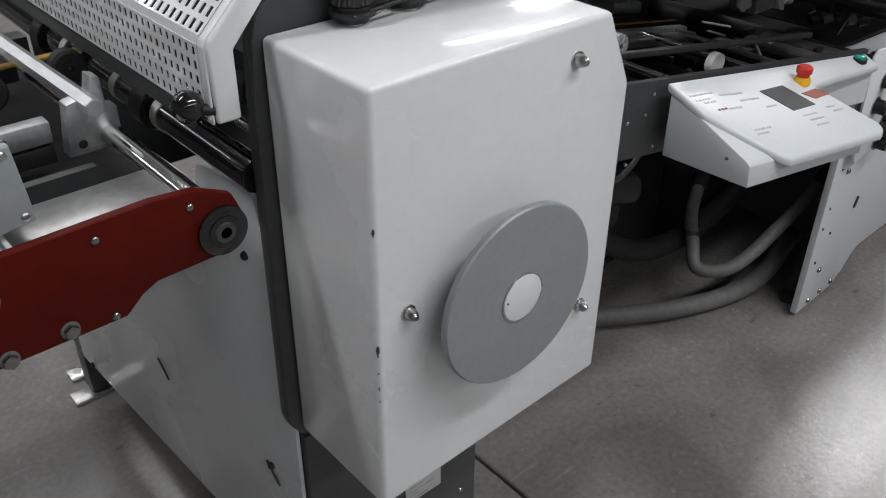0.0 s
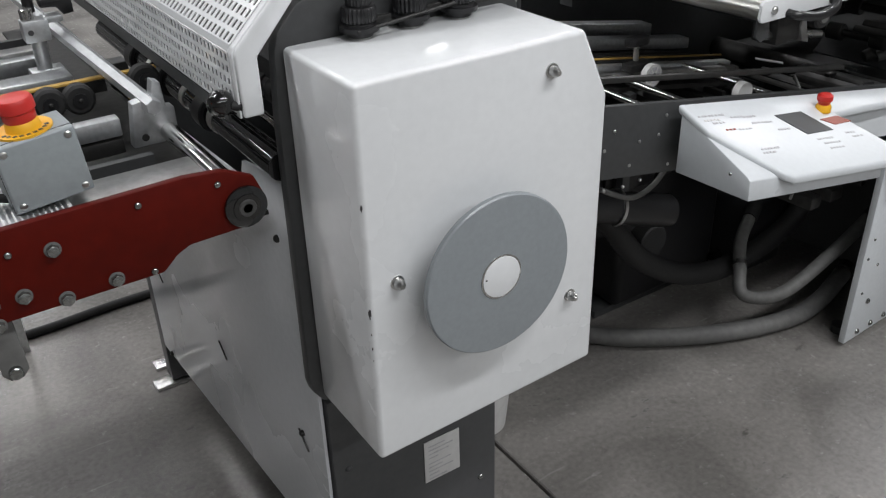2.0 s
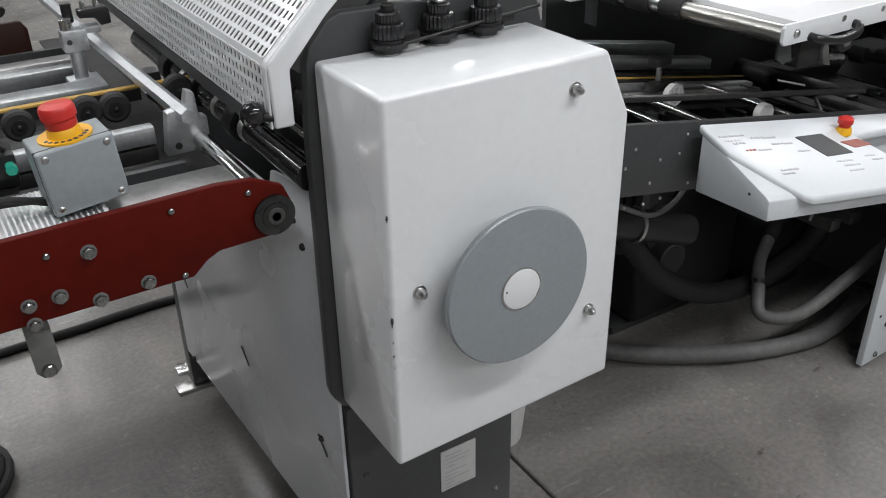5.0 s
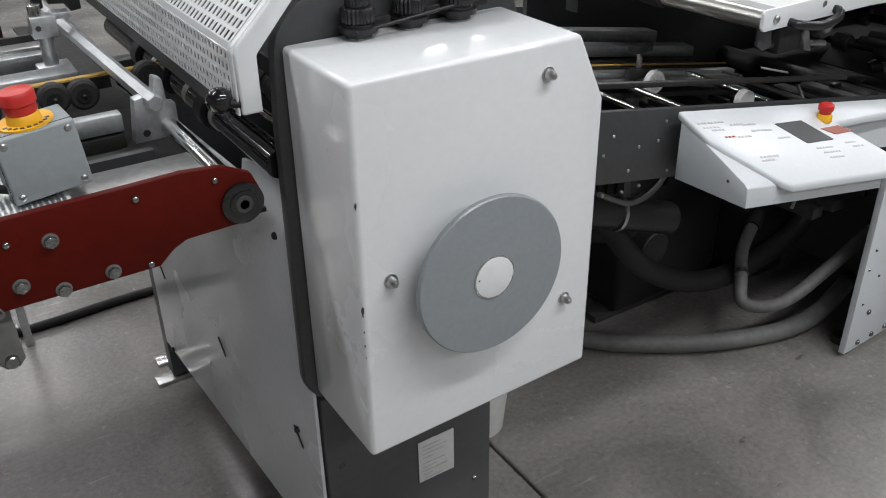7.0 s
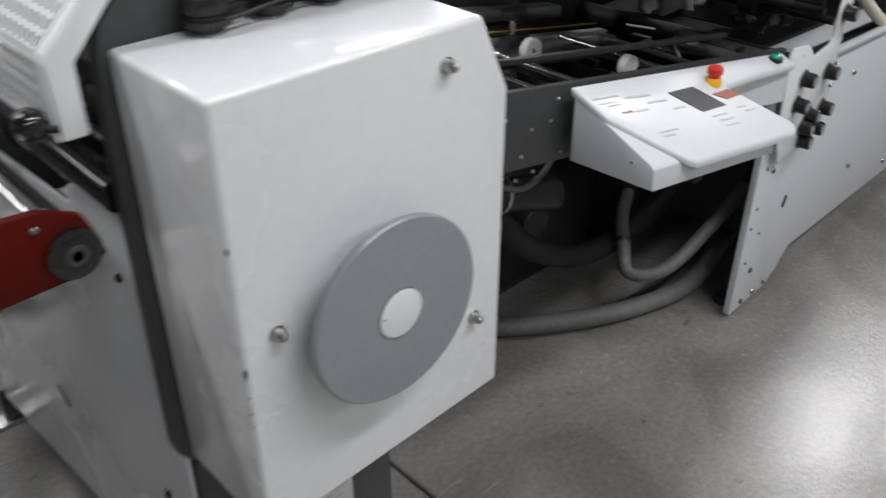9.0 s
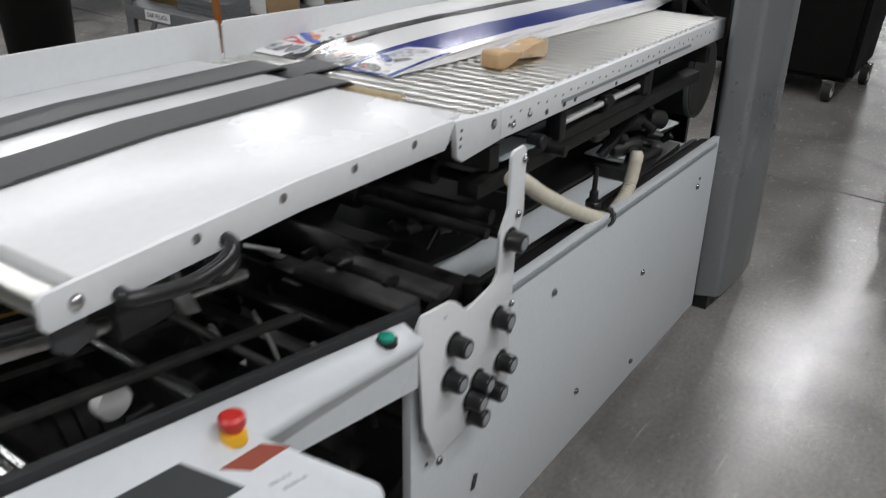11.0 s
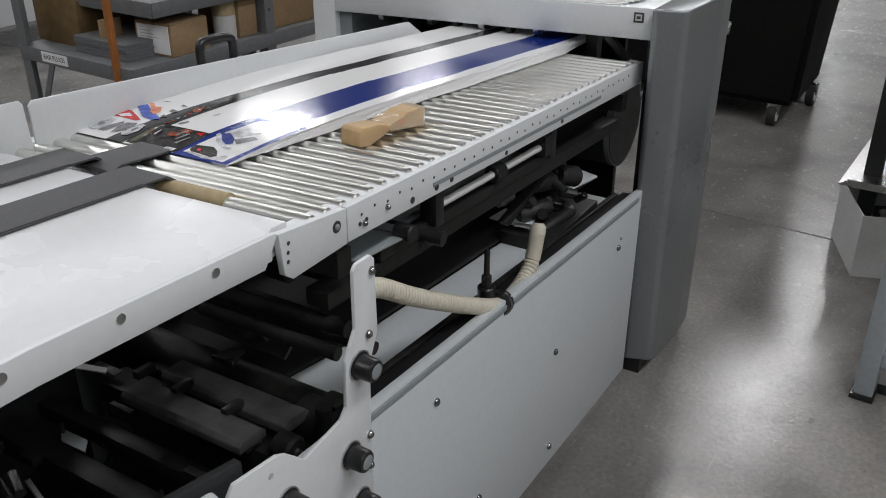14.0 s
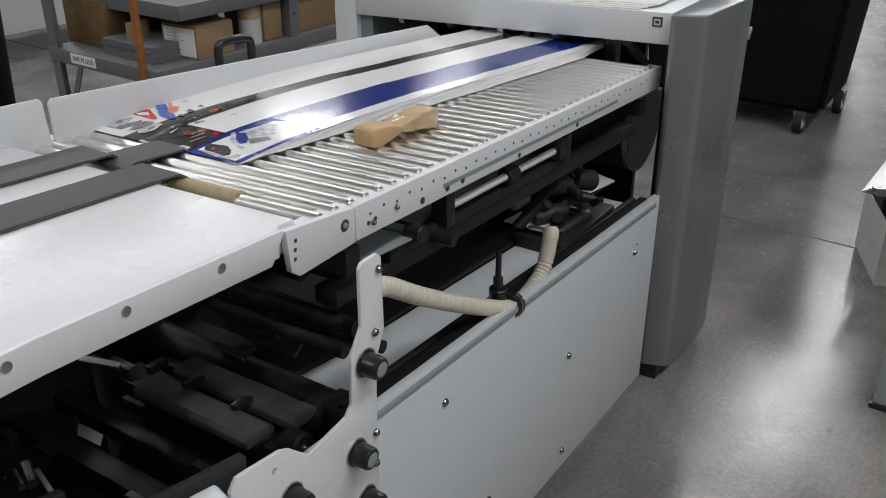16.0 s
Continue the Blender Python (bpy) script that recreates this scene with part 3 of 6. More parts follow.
def build_base():
    t = thing("machine_base", "white sheet-metal base panel of the folding unit on feet", "machine base", (0.5, 1.1, 0.0))
    def skew(bm):
        for v in bm.verts:
            v.co.x += -0.039 * (v.co.y - 0.66)
        return bm
    prof = [(0.690, 0.12), (1.503, 0.12), (1.505, 0.32), (1.46, 0.52), (1.40, 0.79), (0.862, 0.79), (0.850, 0.822), (0.765, 0.834), (0.725, 0.832), (0.718, 0.79), (0.690, 0.79)]
    part("front_sheet", skew(prism(bm_new(), prof, 0.420, 0.426, "x", 0.001)), GLOSSW, t)
    part("leg", box(bm_new(), 0.388, 0.438, 1.507, 1.550, 0.012, 0.80, 0.003), DARKP, t, "dark square leg")
    # Pan added only to keep light off the floor under the base.
    part("floor_shade_pan", box(bm_new(), 0.432, 0.72, 0.85, 1.49, 0.055, 0.095, 0.003), DARKP, t, "dark pan added below the base to shade the floor")
    part("rear_leg", box(bm_new(), 0.90, 0.95, 1.462, 1.512, 0.025, 0.70, 0.003), DARKP, t)
    part("far_side", box(bm_new(), 0.44, 0.96, 1.476, 1.500, 0.50, 1.02), DARKP, t)
    part("rear_sheet", box(bm_new(), 0.72, 0.735, 0.70, 1.46, 0.12, 0.80), DARKP, t)
    for x, y in ((0.382, 1.519), (0.405, 1.600)):
        f = part("foot_plate", box(bm_new(), x - 0.035, x + 0.055, y - 0.022, y + 0.022, 0.0, 0.010, 0.002), STEEL, t, "worn steel foot plate")
        part("foot_bolt", rod(bm_new(), (x + 0.02, y, 0.01), (x + 0.02, y, 0.035), 0.009, 6), ZINC, f)
    for y, z in ((0.7604, 0.357), (1.0846, 0.3495), (1.4125, 0.3623)):
        x = 0.420 - 0.039 * (y - 0.66)
        b = bm_new()
        prism(b, [(y - 0.017, z - 0.014), (y - 0.013, z - 0.016), (y + 0.017, z + 0.012), (y + 0.013, z + 0.014)], x - 0.003, x - 0.001, "x")
        part("slot", b, BLACK, t, "dark keyhole slot")
        if y < 1:
            stud("screw", (x - 0.001, y + 0.002, z + 0.012), t, r=0.0055, h=0.006, way=(-1, 0, 0), material=GREASE)
    for y, z in ((1.4504, 0.128), (0.7586, 0.733)):
        stud("screw", (0.419 - 0.039 * (y - 0.66), y, z), t, r=0.006, h=0.005, way=(-1, 0, 0), material=GREASE)


def build_red_table():
    t = thing("infeed_unit", "oxide-red bolted transfer unit with bearing and pale deck", "machine unit", (0.0, 0.64, 0.80))
    top, bot = 0.908, 0.800
    prof = [(-0.95, bot - 0.005), (-0.95, top - 0.01), (0.0, top), (0.27, top + 0.006), (0.315, top + 0.002), (0.352, 0.893), (0.364, 0.862), (0.356, 0.838),
            (0.338, 0.830), (0.262, 0.828), (0.245, 0.820), (0.226, 0.803), (0.12, bot + 0.002)]
    side = part("side_plate", prism(bm_new(), prof, 0.640, 0.652, "y", 0.002), RED, t)
    part("far_side_plate", prism(bm_new(), [(-0.95, 0.80), (-0.95, 0.925), (0.20, 0.935), (0.21, 0.92), (0.21, 0.80)], 1.520, 1.532, "y", 0.002), DARKERRED, t, "darker brown-red far side plate")
    b = part("bearing", rings(bm_new(), [(0.336, 0.642, 0.858), (0.336, 0.636, 0.858), (0.336, 0.634, 0.858)], [0.027, 0.027, 0.023], 28), GLOSSB, side, "black flanged bearing")
    part("bearing_ring", rings(bm_new(), [(0.336, 0.636, 0.858), (0.336, 0.6325, 0.858)], [0.0185, 0.0175], 24), GLOSSB, b)
    part("bearing_bore", rings(bm_new(), [(0.336, 0.634, 0.858), (0.336, 0.6310, 0.858)], [0.0125, 0.0105], 20), DUSTY, b)
    part("bearing_hole", rings(bm_new(), [(0.336, 0.633, 0.858), (0.336, 0.631, 0.858)], [0.0065, 0.006], 16), BLACK, b)
    for x, z, r in ((0.114, 0.8725, 0.0085), (0.0735, 0.8275, 0.0085), (0.115, 0.809, 0.0085), (0.1715, 0.814, 0.0085), (0.040, 0.826, 0.008), (0.041, 0.8015, 0.008),
                    (-0.10, 0.86, 0.0085), (-0.16, 0.83, 0.0085), (-0.35, 0.85, 0.0085), (-0.6, 0.85, 0.0085)):
        stud("washer", (x, 0.640, z), side, r=r + 0.0008, h=0.0015, material=GREYHOSE, dome=False)
        part("hex_bolt", rings(bm_new(), [(x, 0.6385, z), (x, 0.633, z), (x, 0.632, z)], [r * 0.86, r * 0.86, r * 0.66], 6), ZINC, side)
    for x, z in ((0.212, 0.896), (0.306, 0.895), (0.215, 0.809), (0.070, 0.880)):
        stud("rivet", (x, 0.640, z), side, r=0.0045, h=0.003)
    s = part("strap", prism(bm_new(), [(0.027, 0.812), (0.055, 0.812), (0.058, 0.728), (0.050, 0.719), (0.036, 0.719), (0.029, 0.728)], 0.654, 0.659, "y", 0.001), GREYHOSE, t, "dull steel strap hanging below the plate")
    stud("strap_bolt", (0.043, 0.653, 0.7295), s, r=0.008, h=0.006, dome=False)
    part("deck", box(bm_new(), -0.95, 0.305, 0.656, 0.735, 0.893, 0.899, 0.001), STEEL, t, "worn steel deck strip")
    mat_part = part("ribbed_mat", box(bm_new(), -0.6, 0.15, 0.655, 0.775, 0.8995, 0.9015), PAPER, t, "white ribbed mat")
    for k in range(110):
        x = -0.54 + k * 0.00625
        part("rib", box(bm_new(), x, x + 0.0036, 0.656, 0.774, 0.9015, 0.9028), ALU, mat_part)
    for y in (0.80, 1.48):
        part("cross_web", box(bm_new(), -0.9, 0.28, y, y + 0.012, 0.82, 0.885), DARKP, t)
    part("lower_tray", box(bm_new(), -0.95, 0.27, 0.740, 1.50, 0.815, 0.822), GREASE, t)
    # Dark sheet added where lit floor would show through the roller gap.
    part("gap_cover", box(bm_new(), 0.272, 0.394, 0.72, 1.90, 0.795, 0.801), GREASE, t, "dark sheet added below the rollers to hide lit floor")
    part("side_web", box(bm_new(), -0.95, 0.30, 0.740, 0.746, 0.823, 0.892), DARKP, t)
    for x in (-0.9, -0.86):
        part("leg", box(bm_new(), x, x + 0.035, 0.66 if x < -0.88 else 1.46, 0.70 if x < -0.88 else 1.50, 0.0, 0.80, 0.002), DARKP, t)

    e = thing("emergency_stop_box", "grey switch box with red mushroom button on yellow disc", "switch box", (0.13, 0.70, 0.90))
    rot = Matrix.Translation((0.136, 0.705, 0.902)) @ Matrix.Rotation(radians(3), 4, "Z") @ Matrix.Rotation(radians(-5), 4, "Y") @ Matrix.Translation((-0.128, -0.705, -0.905))
    def tilt(bm):
        bm.transform(rot)
        return bm
    body = part("box_body", tilt(box(bm_new(), 0.084, 0.170, 0.672, 0.735, 0.914, 0.992, 0.003, 3)), GREYP, e)
    for x in (0.093, 0.161):
        for z in (0.922, 0.984):
            p = rot @ Vector((x, 0.672, z))
            stud("cover_screw", p, body, r=0.0042, h=0.002, material=STEEL)
    part("lid_seam", tilt(box(bm_new(), 0.0835, 0.1705, 0.680, 0.6812, 0.9135, 0.9925)), DARKP, body)
    c = (0.126, 0.704)
    part("yellow_disc", tilt(rings(bm_new(), [(*c, 0.991), (*c, 0.9945)], 0.030, 36)), YELLOW, e, "yellow disc with dark lettering round it")
    for k in range(9):
        a = radians(200 + k * 17)
        part("letter_bar", tilt(box(bm_new(), c[0] + 0.024 * math.cos(a) - 0.0022, c[0] + 0.024 * math.cos(a) + 0.0022, c[1] + 0.024 * math.sin(a) - 0.002, c[1] + 0.024 * math.sin(a) + 0.002, 0.9945, 0.9950)), PRINT, e)
    part("collar", tilt(rings(bm_new(), [(*c, 0.994), (*c, 1.001), (*c, 1.004)], [0.019, 0.018, 0.0165], 30)), YELLOW, e, "yellow collar")
    part("mushroom", tilt(rings(bm_new(), [(*c, 1.002), (*c, 1.006), (*c, 1.014), (*c, 1.016), (*c, 1.026), (*c, 1.0295), (*c, 1.031)],
                                 [0.015, 0.0175, 0.0175, 0.0198, 0.0198, 0.0178, 0.012], 34)), ESTOP, e, "red mushroom button")
    part("post", box(bm_new(), 0.114, 0.138, 0.690, 0.712, 0.897, 0.920, 0.001), DARKP, e)


def build_switch_cables():
    for pts, r in (([(0.11, 0.71, 0.905), (0.06, 0.705, 0.925), (0.02, 0.70, 0.93), (-0.05, 0.70, 0.915), (-0.2, 0.70, 0.91)], 0.0045),
                   ([(0.12, 0.715, 0.905), (0.07, 0.72, 0.915), (0.01, 0.72, 0.918), (-0.08, 0.72, 0.91), (-0.2, 0.72, 0.906)], 0.0045),
                   ([(0.075, 0.86, 0.93), (0.065, 0.80, 0.955), (0.055, 0.77, 0.975), (0.04, 0.79, 1.00), (-0.02, 0.85, 1.02)], 0.003)):
        tube("control_cable", pts, r, RUBBER, "thin black control cable beside the switch box", "cable", 8, 10, "switch box cables")
    c = thing("valve_block", "small black valve block with a green plug and steel fitting", "valve", (0.05, 0.82, 0.905))
    part("body", box(bm_new(), 0.030, 0.078, 0.80, 0.85, 0.9035, 0.945, 0.003), BLACK, c)
    part("plug", rod(bm_new(), (0.070, 0.80, 0.93), (0.070, 0.785, 0.93), 0.007, 14, 0.001), GREEN, c, "green plug")
    part("fitting", rod(bm_new(), (0.045, 0.82, 0.945), (0.045, 0.82, 0.962), 0.008, 12, 0.001), STEEL, c, "bright steel fitting")
    part("mount", box(bm_new(), 0.035, 0.073, 0.81, 0.84, 0.89, 0.9035), DARKP, c)


def build_bars_left():
    t = thing("round_bar", "bare zinc-coated cross bar resting in milled end brackets", "bar", (0.285, 0.82, 0.90))
    part("bar", rod(bm_new(), (0.298, 0.822, 0.938), (0.270, 1.95, 0.930), 0.0112, 6, 0.001), ALU, t)
    br = bm_new()
    prism(br, [(0.268, 0.880), (0.330, 0.880), (0.330, 0.926), (0.319, 0.928), (0.317, 0.962), (0.307, 0.966), (0.302, 0.945), (0.276, 0.940)], 0.845, 0.865, "y", 0.0015)
    part("bracket", br, ALU, t, "milled aluminium bracket")
    stud("bracket_screw", (0.285, 0.845, 0.892), t, r=0.005, h=0.001, material=GREASE, dome=False)
    part("slide_rail", box(bm_new(), -0.5, 0.262, 0.868, 0.890, 0.893, 0.918, 0.002), ALU, t, "aluminium slide rail")
    part("slide_rail_lower", box(bm_new(), -0.5, 0.262, 0.870, 0.905, 0.868, 0.889, 0.002), GREASE, t)

    t = thing("clamp_block", "milled aluminium clamp block with black clamp lever and two studs", "clamp", (0.25, 1.26, 0.88))
    part("block", box(bm_new(), 0.226, 0.266, 1.245, 1.275, 0.935, 0.970, 0.002), ALU, t)
    stud("block_bore", (0.236, 1.245, 0.952), t, r=0.0045, h=0.0005, material=PRINT, dome=False)
    part("block_ear", box(bm_new(), 0.262, 0.290, 1.248, 1.280, 0.962, 0.972, 0.001), ALU, t)
    part("pillar", rod(bm_new(), (0.246, 1.260, 0.885), (0.246, 1.260, 0.936), 0.012, 18), ALU, t)
    part("foot", box(bm_new(), 0.222, 0.275, 1.240, 1.280, 0.868, 0.888, 0.002), ALU, t)
    part("top_boss", rod(bm_new(), (0.238, 1.260, 0.970), (0.238, 1.260, 0.988), 0.0105, 18, 0.001), STEEL, t)
    part("clamp_arm", prism(bm_new(), [(0.262, 0.984), (0.262, 0.997), (0.305, 1.000), (0.312, 0.995), (0.312, 0.970), (0.295, 0.968), (0.286, 0.982)], 1.262, 1.285, "y", 0.002), BLACK, t, "black clamp arm")
    for x in (0.272, 0.293):
        part("stud", rod(bm_new(), (x, 1.272, 0.990), (x, 1.272, 1.010), 0.0042, 12, 0.0005), STEEL, t)
    part("knurled_screw", rod(bm_new(), (0.250, 1.30, 0.972), (0.250, 1.30, 1.004), 0.009, 16, 0.001), BLACK, t)

    for y, z, m, nm, lb in ((1.085, 0.906, BELTY, "transport_belt", "worn yellow round transport belt"),):
        tt = thing(nm, lb, "belt", (0, y, z), "yellow transport belts")
        part("belt_run", box(bm_new(), -0.95, 0.38, y, y + 0.012, z, z + 0.004, 0.001), m, tt)
        part("belt_guide", box(bm_new(), -0.95, 0.30, y + 0.002, y + 0.010, z - 0.02, z - 0.002), GREASE, tt)
    for y, z0, z1, w, m in ((1.105, 0.862, 0.886, 0.03, ALU), (1.17, 0.880, 0.895, 0.05, ALU), (1.33, 0.862, 0.888, 0.03, ALU), (1.36, 0.884, 0.894, 0.04, STEEL), (0.95, 0.835, 0.862, 0.025, DARKP)):
        tt = solid("support_rail", box(bm_new(), -0.9, 0.27, y, y + w, z0, z1, 0.002), m, "long pale support rail beneath the belts", "rail", "support rails")
    for i, (x, y, z) in enumerate(((0.110, 1.02, 0.902), (0.205, 1.02, 0.904), (0.246, 1.02, 0.902), (0.344, 1.02, 0.912), (0.0, 1.02, 0.898), (-0.15, 1.02, 0.898))):
        w = thing("pressure_caster", "black rubber pressure wheel with steel hub", "wheel", (x, y, z), "guide wheels")
        ty = part("tyre", rings(bm_new(), [(x, y, z), (x, y + 0.003, z), (x, y + 0.017, z), (x, y + 0.02, z)], [0.0185, 0.0225, 0.0225, 0.0185], 28), RUBBER, w)
        part("hub", rings(bm_new(), [(x, y - 0.003, z), (x, y + 0.023, z)], 0.0105, 20), BLACK, w)
        stud("axle", (x, y - 0.003, z), w, r=0.004, h=0.003, material=GREASE)
    t = thing("far_bar", "pale aluminium bar with a black grip", "bar", (0.1, 1.9, 0.9))
    part("bar", box(bm_new(), -0.4, 0.16, 1.86, 1.885, 0.905, 0.925, 0.002), ALU, t)
    part("upright", box(bm_new(), 0.11, 0.13, 1.86, 1.885, 0.0, 0.905, 0.002), ALU, t)
    part("grip", rod(bm_new(), (0.18, 1.85, 0.91), (0.20, 1.82, 0.89), 0.013, 14, 0.002), BLACK, t)


def build_register_table():
    t = thing("register_table", "inclined register table with dark riveted side plate and steel rails", "machine table", (1.3, 1.0, 0.6))
    plate = part("side_plate", incline(box(bm_new(), 0.795, 1.86, 0.684, 0.696, 0.668, 0.798, 0.001)), DARKP, t)
    for x, z in ((0.99, 0.765), (1.11, 0.765), (1.05, 0.732), (1.095, 0.733), (1.03, 0.693), (0.975, 0.66), (1.02, 0.655), (1.06, 0.657), (1.125, 0.67), (0.97, 0.735), (0.86, 0.74), (0.9, 0.70)):
        stud("rivet", (x, 0.684, z + 0.012), plate, r=0.0032, h=0.0022, material=STEEL)
    part("edge_rod", incline(box(bm_new(), 0.79, 1.66, 0.716, 0.728, 0.826, 0.836, 0.002)), GREASE, t, "dark square rod above the plate")
    part("far_side_plate", incline(box(bm_new(), 0.795, 1.95, 1.50, 1.512, 0.668, 0.81)), DARKP, t)
    for x, z, r, m in ((0.93, 0.74, 0.009, GREYP), (1.02, 0.752, 0.008, STEEL), (1.06, 0.735, 0.011, GREYP), (1.215, 0.737, 0.0075, POLISHED), (1.29, 0.752, 0.0085, POLISHED), (1.315, 0.742, 0.006, POLISHED), (1.50, 0.768, 0.0075, POLISHED), (1.62, 0.765, 0.006, STEEL)):
        part("cross_bar", incline(rod(bm_new(), (x, 0.696, z), (x, 1.0, z), r, 14)), m, t)
    for y, w, z, h, m, nm in ((0.975, 0.020, 0.745, 0.022, STEEL, "rail"), (1.00, 0.022, 0.752, 0.022, ALU, "rail"), (1.028, 0.006, 0.779, 0.004, BELTY, "yellow_cord"),
                              (1.130, 0.040, 0.772, 0.026, ALU, "rail"), (1.255, 0.040, 0.775, 0.03, ALU, "rail"), (1.40, 0.04, 0.772, 0.03, ALU, "rail"), (1.33, 0.03, 0.765, 0.02, GREASE, "rail")):
        part(nm, incline(box(bm_new(), 0.79, 1.66, y, y + w, z, z + h, 0.002)), m, t)
    for k in range(6):
        part("ribbed_strip", incline(box(bm_new(), 0.79, 1.62, 1.046 + k * 0.013, 1.054 + k * 0.013, 0.758, 0.770, 0.001)), GREASE if k % 2 else RUBBER, t)
    for k in range(5):
        part("ribbed_strip", incline(box(bm_new(), 0.79, 1.62, 1.178 + k * 0.014, 1.187 + k * 0.014, 0.758, 0.768, 0.001)), GREASE if k % 2 else RUBBER, t)
    part("bed", incline(box(bm_new(), 0.80, 1.68, 0.97, 1.50, 0.725, 0.735)), GREASE, t)
    for x0 in (1.36, 1.55):
        part("cross_member", incline(box(bm_new(), x0, x0 + 0.03, 0.70, 1.5, 0.66, 0.70)), GREASE, t)

    w = thing("fluted_wheel", "small dusty fluted plastic wheel on a shaft", "wheel", (1.331, 0.935, 0.72))
    b = rings(bm_new(), [(1.331, 0.929, 0.735), (1.331, 0.927, 0.735), (1.331, 0.941, 0.735), (1.331, 0.943, 0.735)], [0.0205, 0.0235, 0.0235, 0.0205], 36)
    part("web", rings(bm_new(), [(1.331, 0.9275, 0.735), (1.331, 0.9262, 0.735)], 0.0175, 30), GREYPRINT, w, "dusty grey web")
    for k in range(6):
        q = k / 6 * 6.2832
        part("spoke", rod(bm_new(), (1.331 + 0.006 * math.cos(q), 0.9262, 0.735 + 0.006 * math.sin(q)), (1.331 + 0.019 * math.cos(q), 0.9262, 0.735 + 0.019 * math.sin(q)), 0.0016, 8), CARDW, w)
    part("rim", b, CARDW, w)
    stud("hub", (1.331, 0.928, 0.735), w, r=0.006, h=0.004)
    w = thing("guide_roller", "small white plastic guide wheel beside the console", "wheel", (1.41, 0.775, 0.71))
    part("rim", rings(bm_new(), [(1.425, 0.770, 0.722), (1.425, 0.786, 0.722)], [0.021, 0.021], 26), CARDW, w)
    k = thing("black_t_knob", "black wing knob on a short stem", "knob", (1.33, 0.99, 0.75))
    part("stem", rod(bm_new(), (1.335, 0.985, 0.74), (1.335, 0.985, 0.785), 0.006, 10), STEEL, k)
    part("wing", prism(bm_new(), [(1.305, 0.978), (1.318, 0.969), (1.352, 0.969), (1.365, 0.978), (1.365, 0.992), (1.352, 1.001), (1.318, 1.001), (1.305, 0.992)], 0.785, 0.801, "z", 0.003), BLACK, k)
    part("clamp", box(bm_new(), 1.30, 1.36, 0.96, 0.99, 0.735, 0.752, 0.002), GREASE, k)


def console_z(y):
    return 0.800 - 0.44 * (0.667 - y)


def on_console(bm, lift=0.0):
    for v in bm.verts:
        v.co.z += console_z(v.co.y) + lift
    return incline(bm)


def build_console():
    t = thing("control_console", "white control console with display and red stop button", "control panel", (1.35, 0.58, 0.68))
    body = bm_new()
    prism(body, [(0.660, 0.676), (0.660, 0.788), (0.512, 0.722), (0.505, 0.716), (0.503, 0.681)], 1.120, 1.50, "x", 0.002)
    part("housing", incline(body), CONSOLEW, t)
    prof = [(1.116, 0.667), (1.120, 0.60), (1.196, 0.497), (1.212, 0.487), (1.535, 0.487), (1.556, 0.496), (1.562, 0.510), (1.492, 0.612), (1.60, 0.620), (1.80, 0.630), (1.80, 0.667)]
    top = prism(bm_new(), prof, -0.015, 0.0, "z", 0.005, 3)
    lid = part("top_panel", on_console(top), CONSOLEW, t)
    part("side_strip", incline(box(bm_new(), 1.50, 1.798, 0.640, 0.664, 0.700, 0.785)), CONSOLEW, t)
    part("display", on_console(prism(bm_new(), [(1.317, 0.620), (1.397, 0.623), (1.431, 0.573), (1.351, 0.570)], -0.001, 0.0012, "z")), SCREEN, lid, "dark blank display")
    part("orange_label", on_console(prism(bm_new(), [(1.426, 0.600), (1.484, 0.604), (1.508, 0.588), (1.452, 0.584)], -0.001, 0.0012, "z")), ORANGE, lid, "orange key field")
    random.seed(8)
    for gx, gy, n, m in ((1.131, 0.634, 8, GREYPRINT), (1.136, 0.624, 5, CARDW), (1.150, 0.617, 4, GREYPRINT), (1.165, 0.600, 3, ORANGE), (1.196, 0.598, 4, GREYPRINT), (1.205, 0.626, 4, GREYPRINT), (1.236, 0.624, 4, GREYPRINT),
                         (1.242, 0.609, 4, GREYPRINT), (1.274, 0.608, 3, GREYPRINT), (1.290, 0.588, 4, GREYPRINT), (1.200, 0.551, 6, GREYPRINT), (1.196, 0.543, 4, GREYPRINT), (1.362, 0.557, 6, GREYPRINT), (1.370, 0.546, 6, GREYPRINT),
                         (1.372, 0.534, 5, GREYPRINT), (1.455, 0.563, 4, GREYPRINT), (1.465, 0.553, 4, GREYPRINT)):
        for k in range(n):
            x = gx + k * 0.0085
            part("key_mark", on_console(box(bm_new(), x, x + 0.006 * (0.6 + 0.6 * random.random()), gy - 0.0018, gy + 0.0014, -0.001, 0.0008)), m, lid)
    c = (1.464, 0.622)
    z = console_z(c[1]) + RSLOPE * (c[0] - 1.12)
    s = part("stop_collar", rings(bm_new(), [(*c, z - 0.002), (*c, z + 0.008), (*c, z + 0.012)], [0.0145, 0.014, 0.012], 24), YELLOW, lid, "yellow collar")
    part("stop_button", rings(bm_new(), [(*c, z + 0.011), (*c, z + 0.017), (*c, z + 0.020), (*c, z + 0.029), (*c, z + 0.032)], [0.010, 0.0115, 0.0142, 0.0142, 0.010], 24), ESTOP, s, "red mushroom button")
    c = (1.742, 0.648)
    z = console_z(c[1]) + RSLOPE * (c[0] - 1.12)
    s = part("lamp_bezel", rings(bm_new(), [(*c, z - 0.002), (*c, z + 0.006)], 0.0145, 24), GREASE, lid, "dark bezel")
    part("green_button", rings(bm_new(), [(*c, z + 0.005), (*c, z + 0.010), (*c, z + 0.012)], [0.0115, 0.0115, 0.008], 24), GREEN, s, "green illuminated push button")
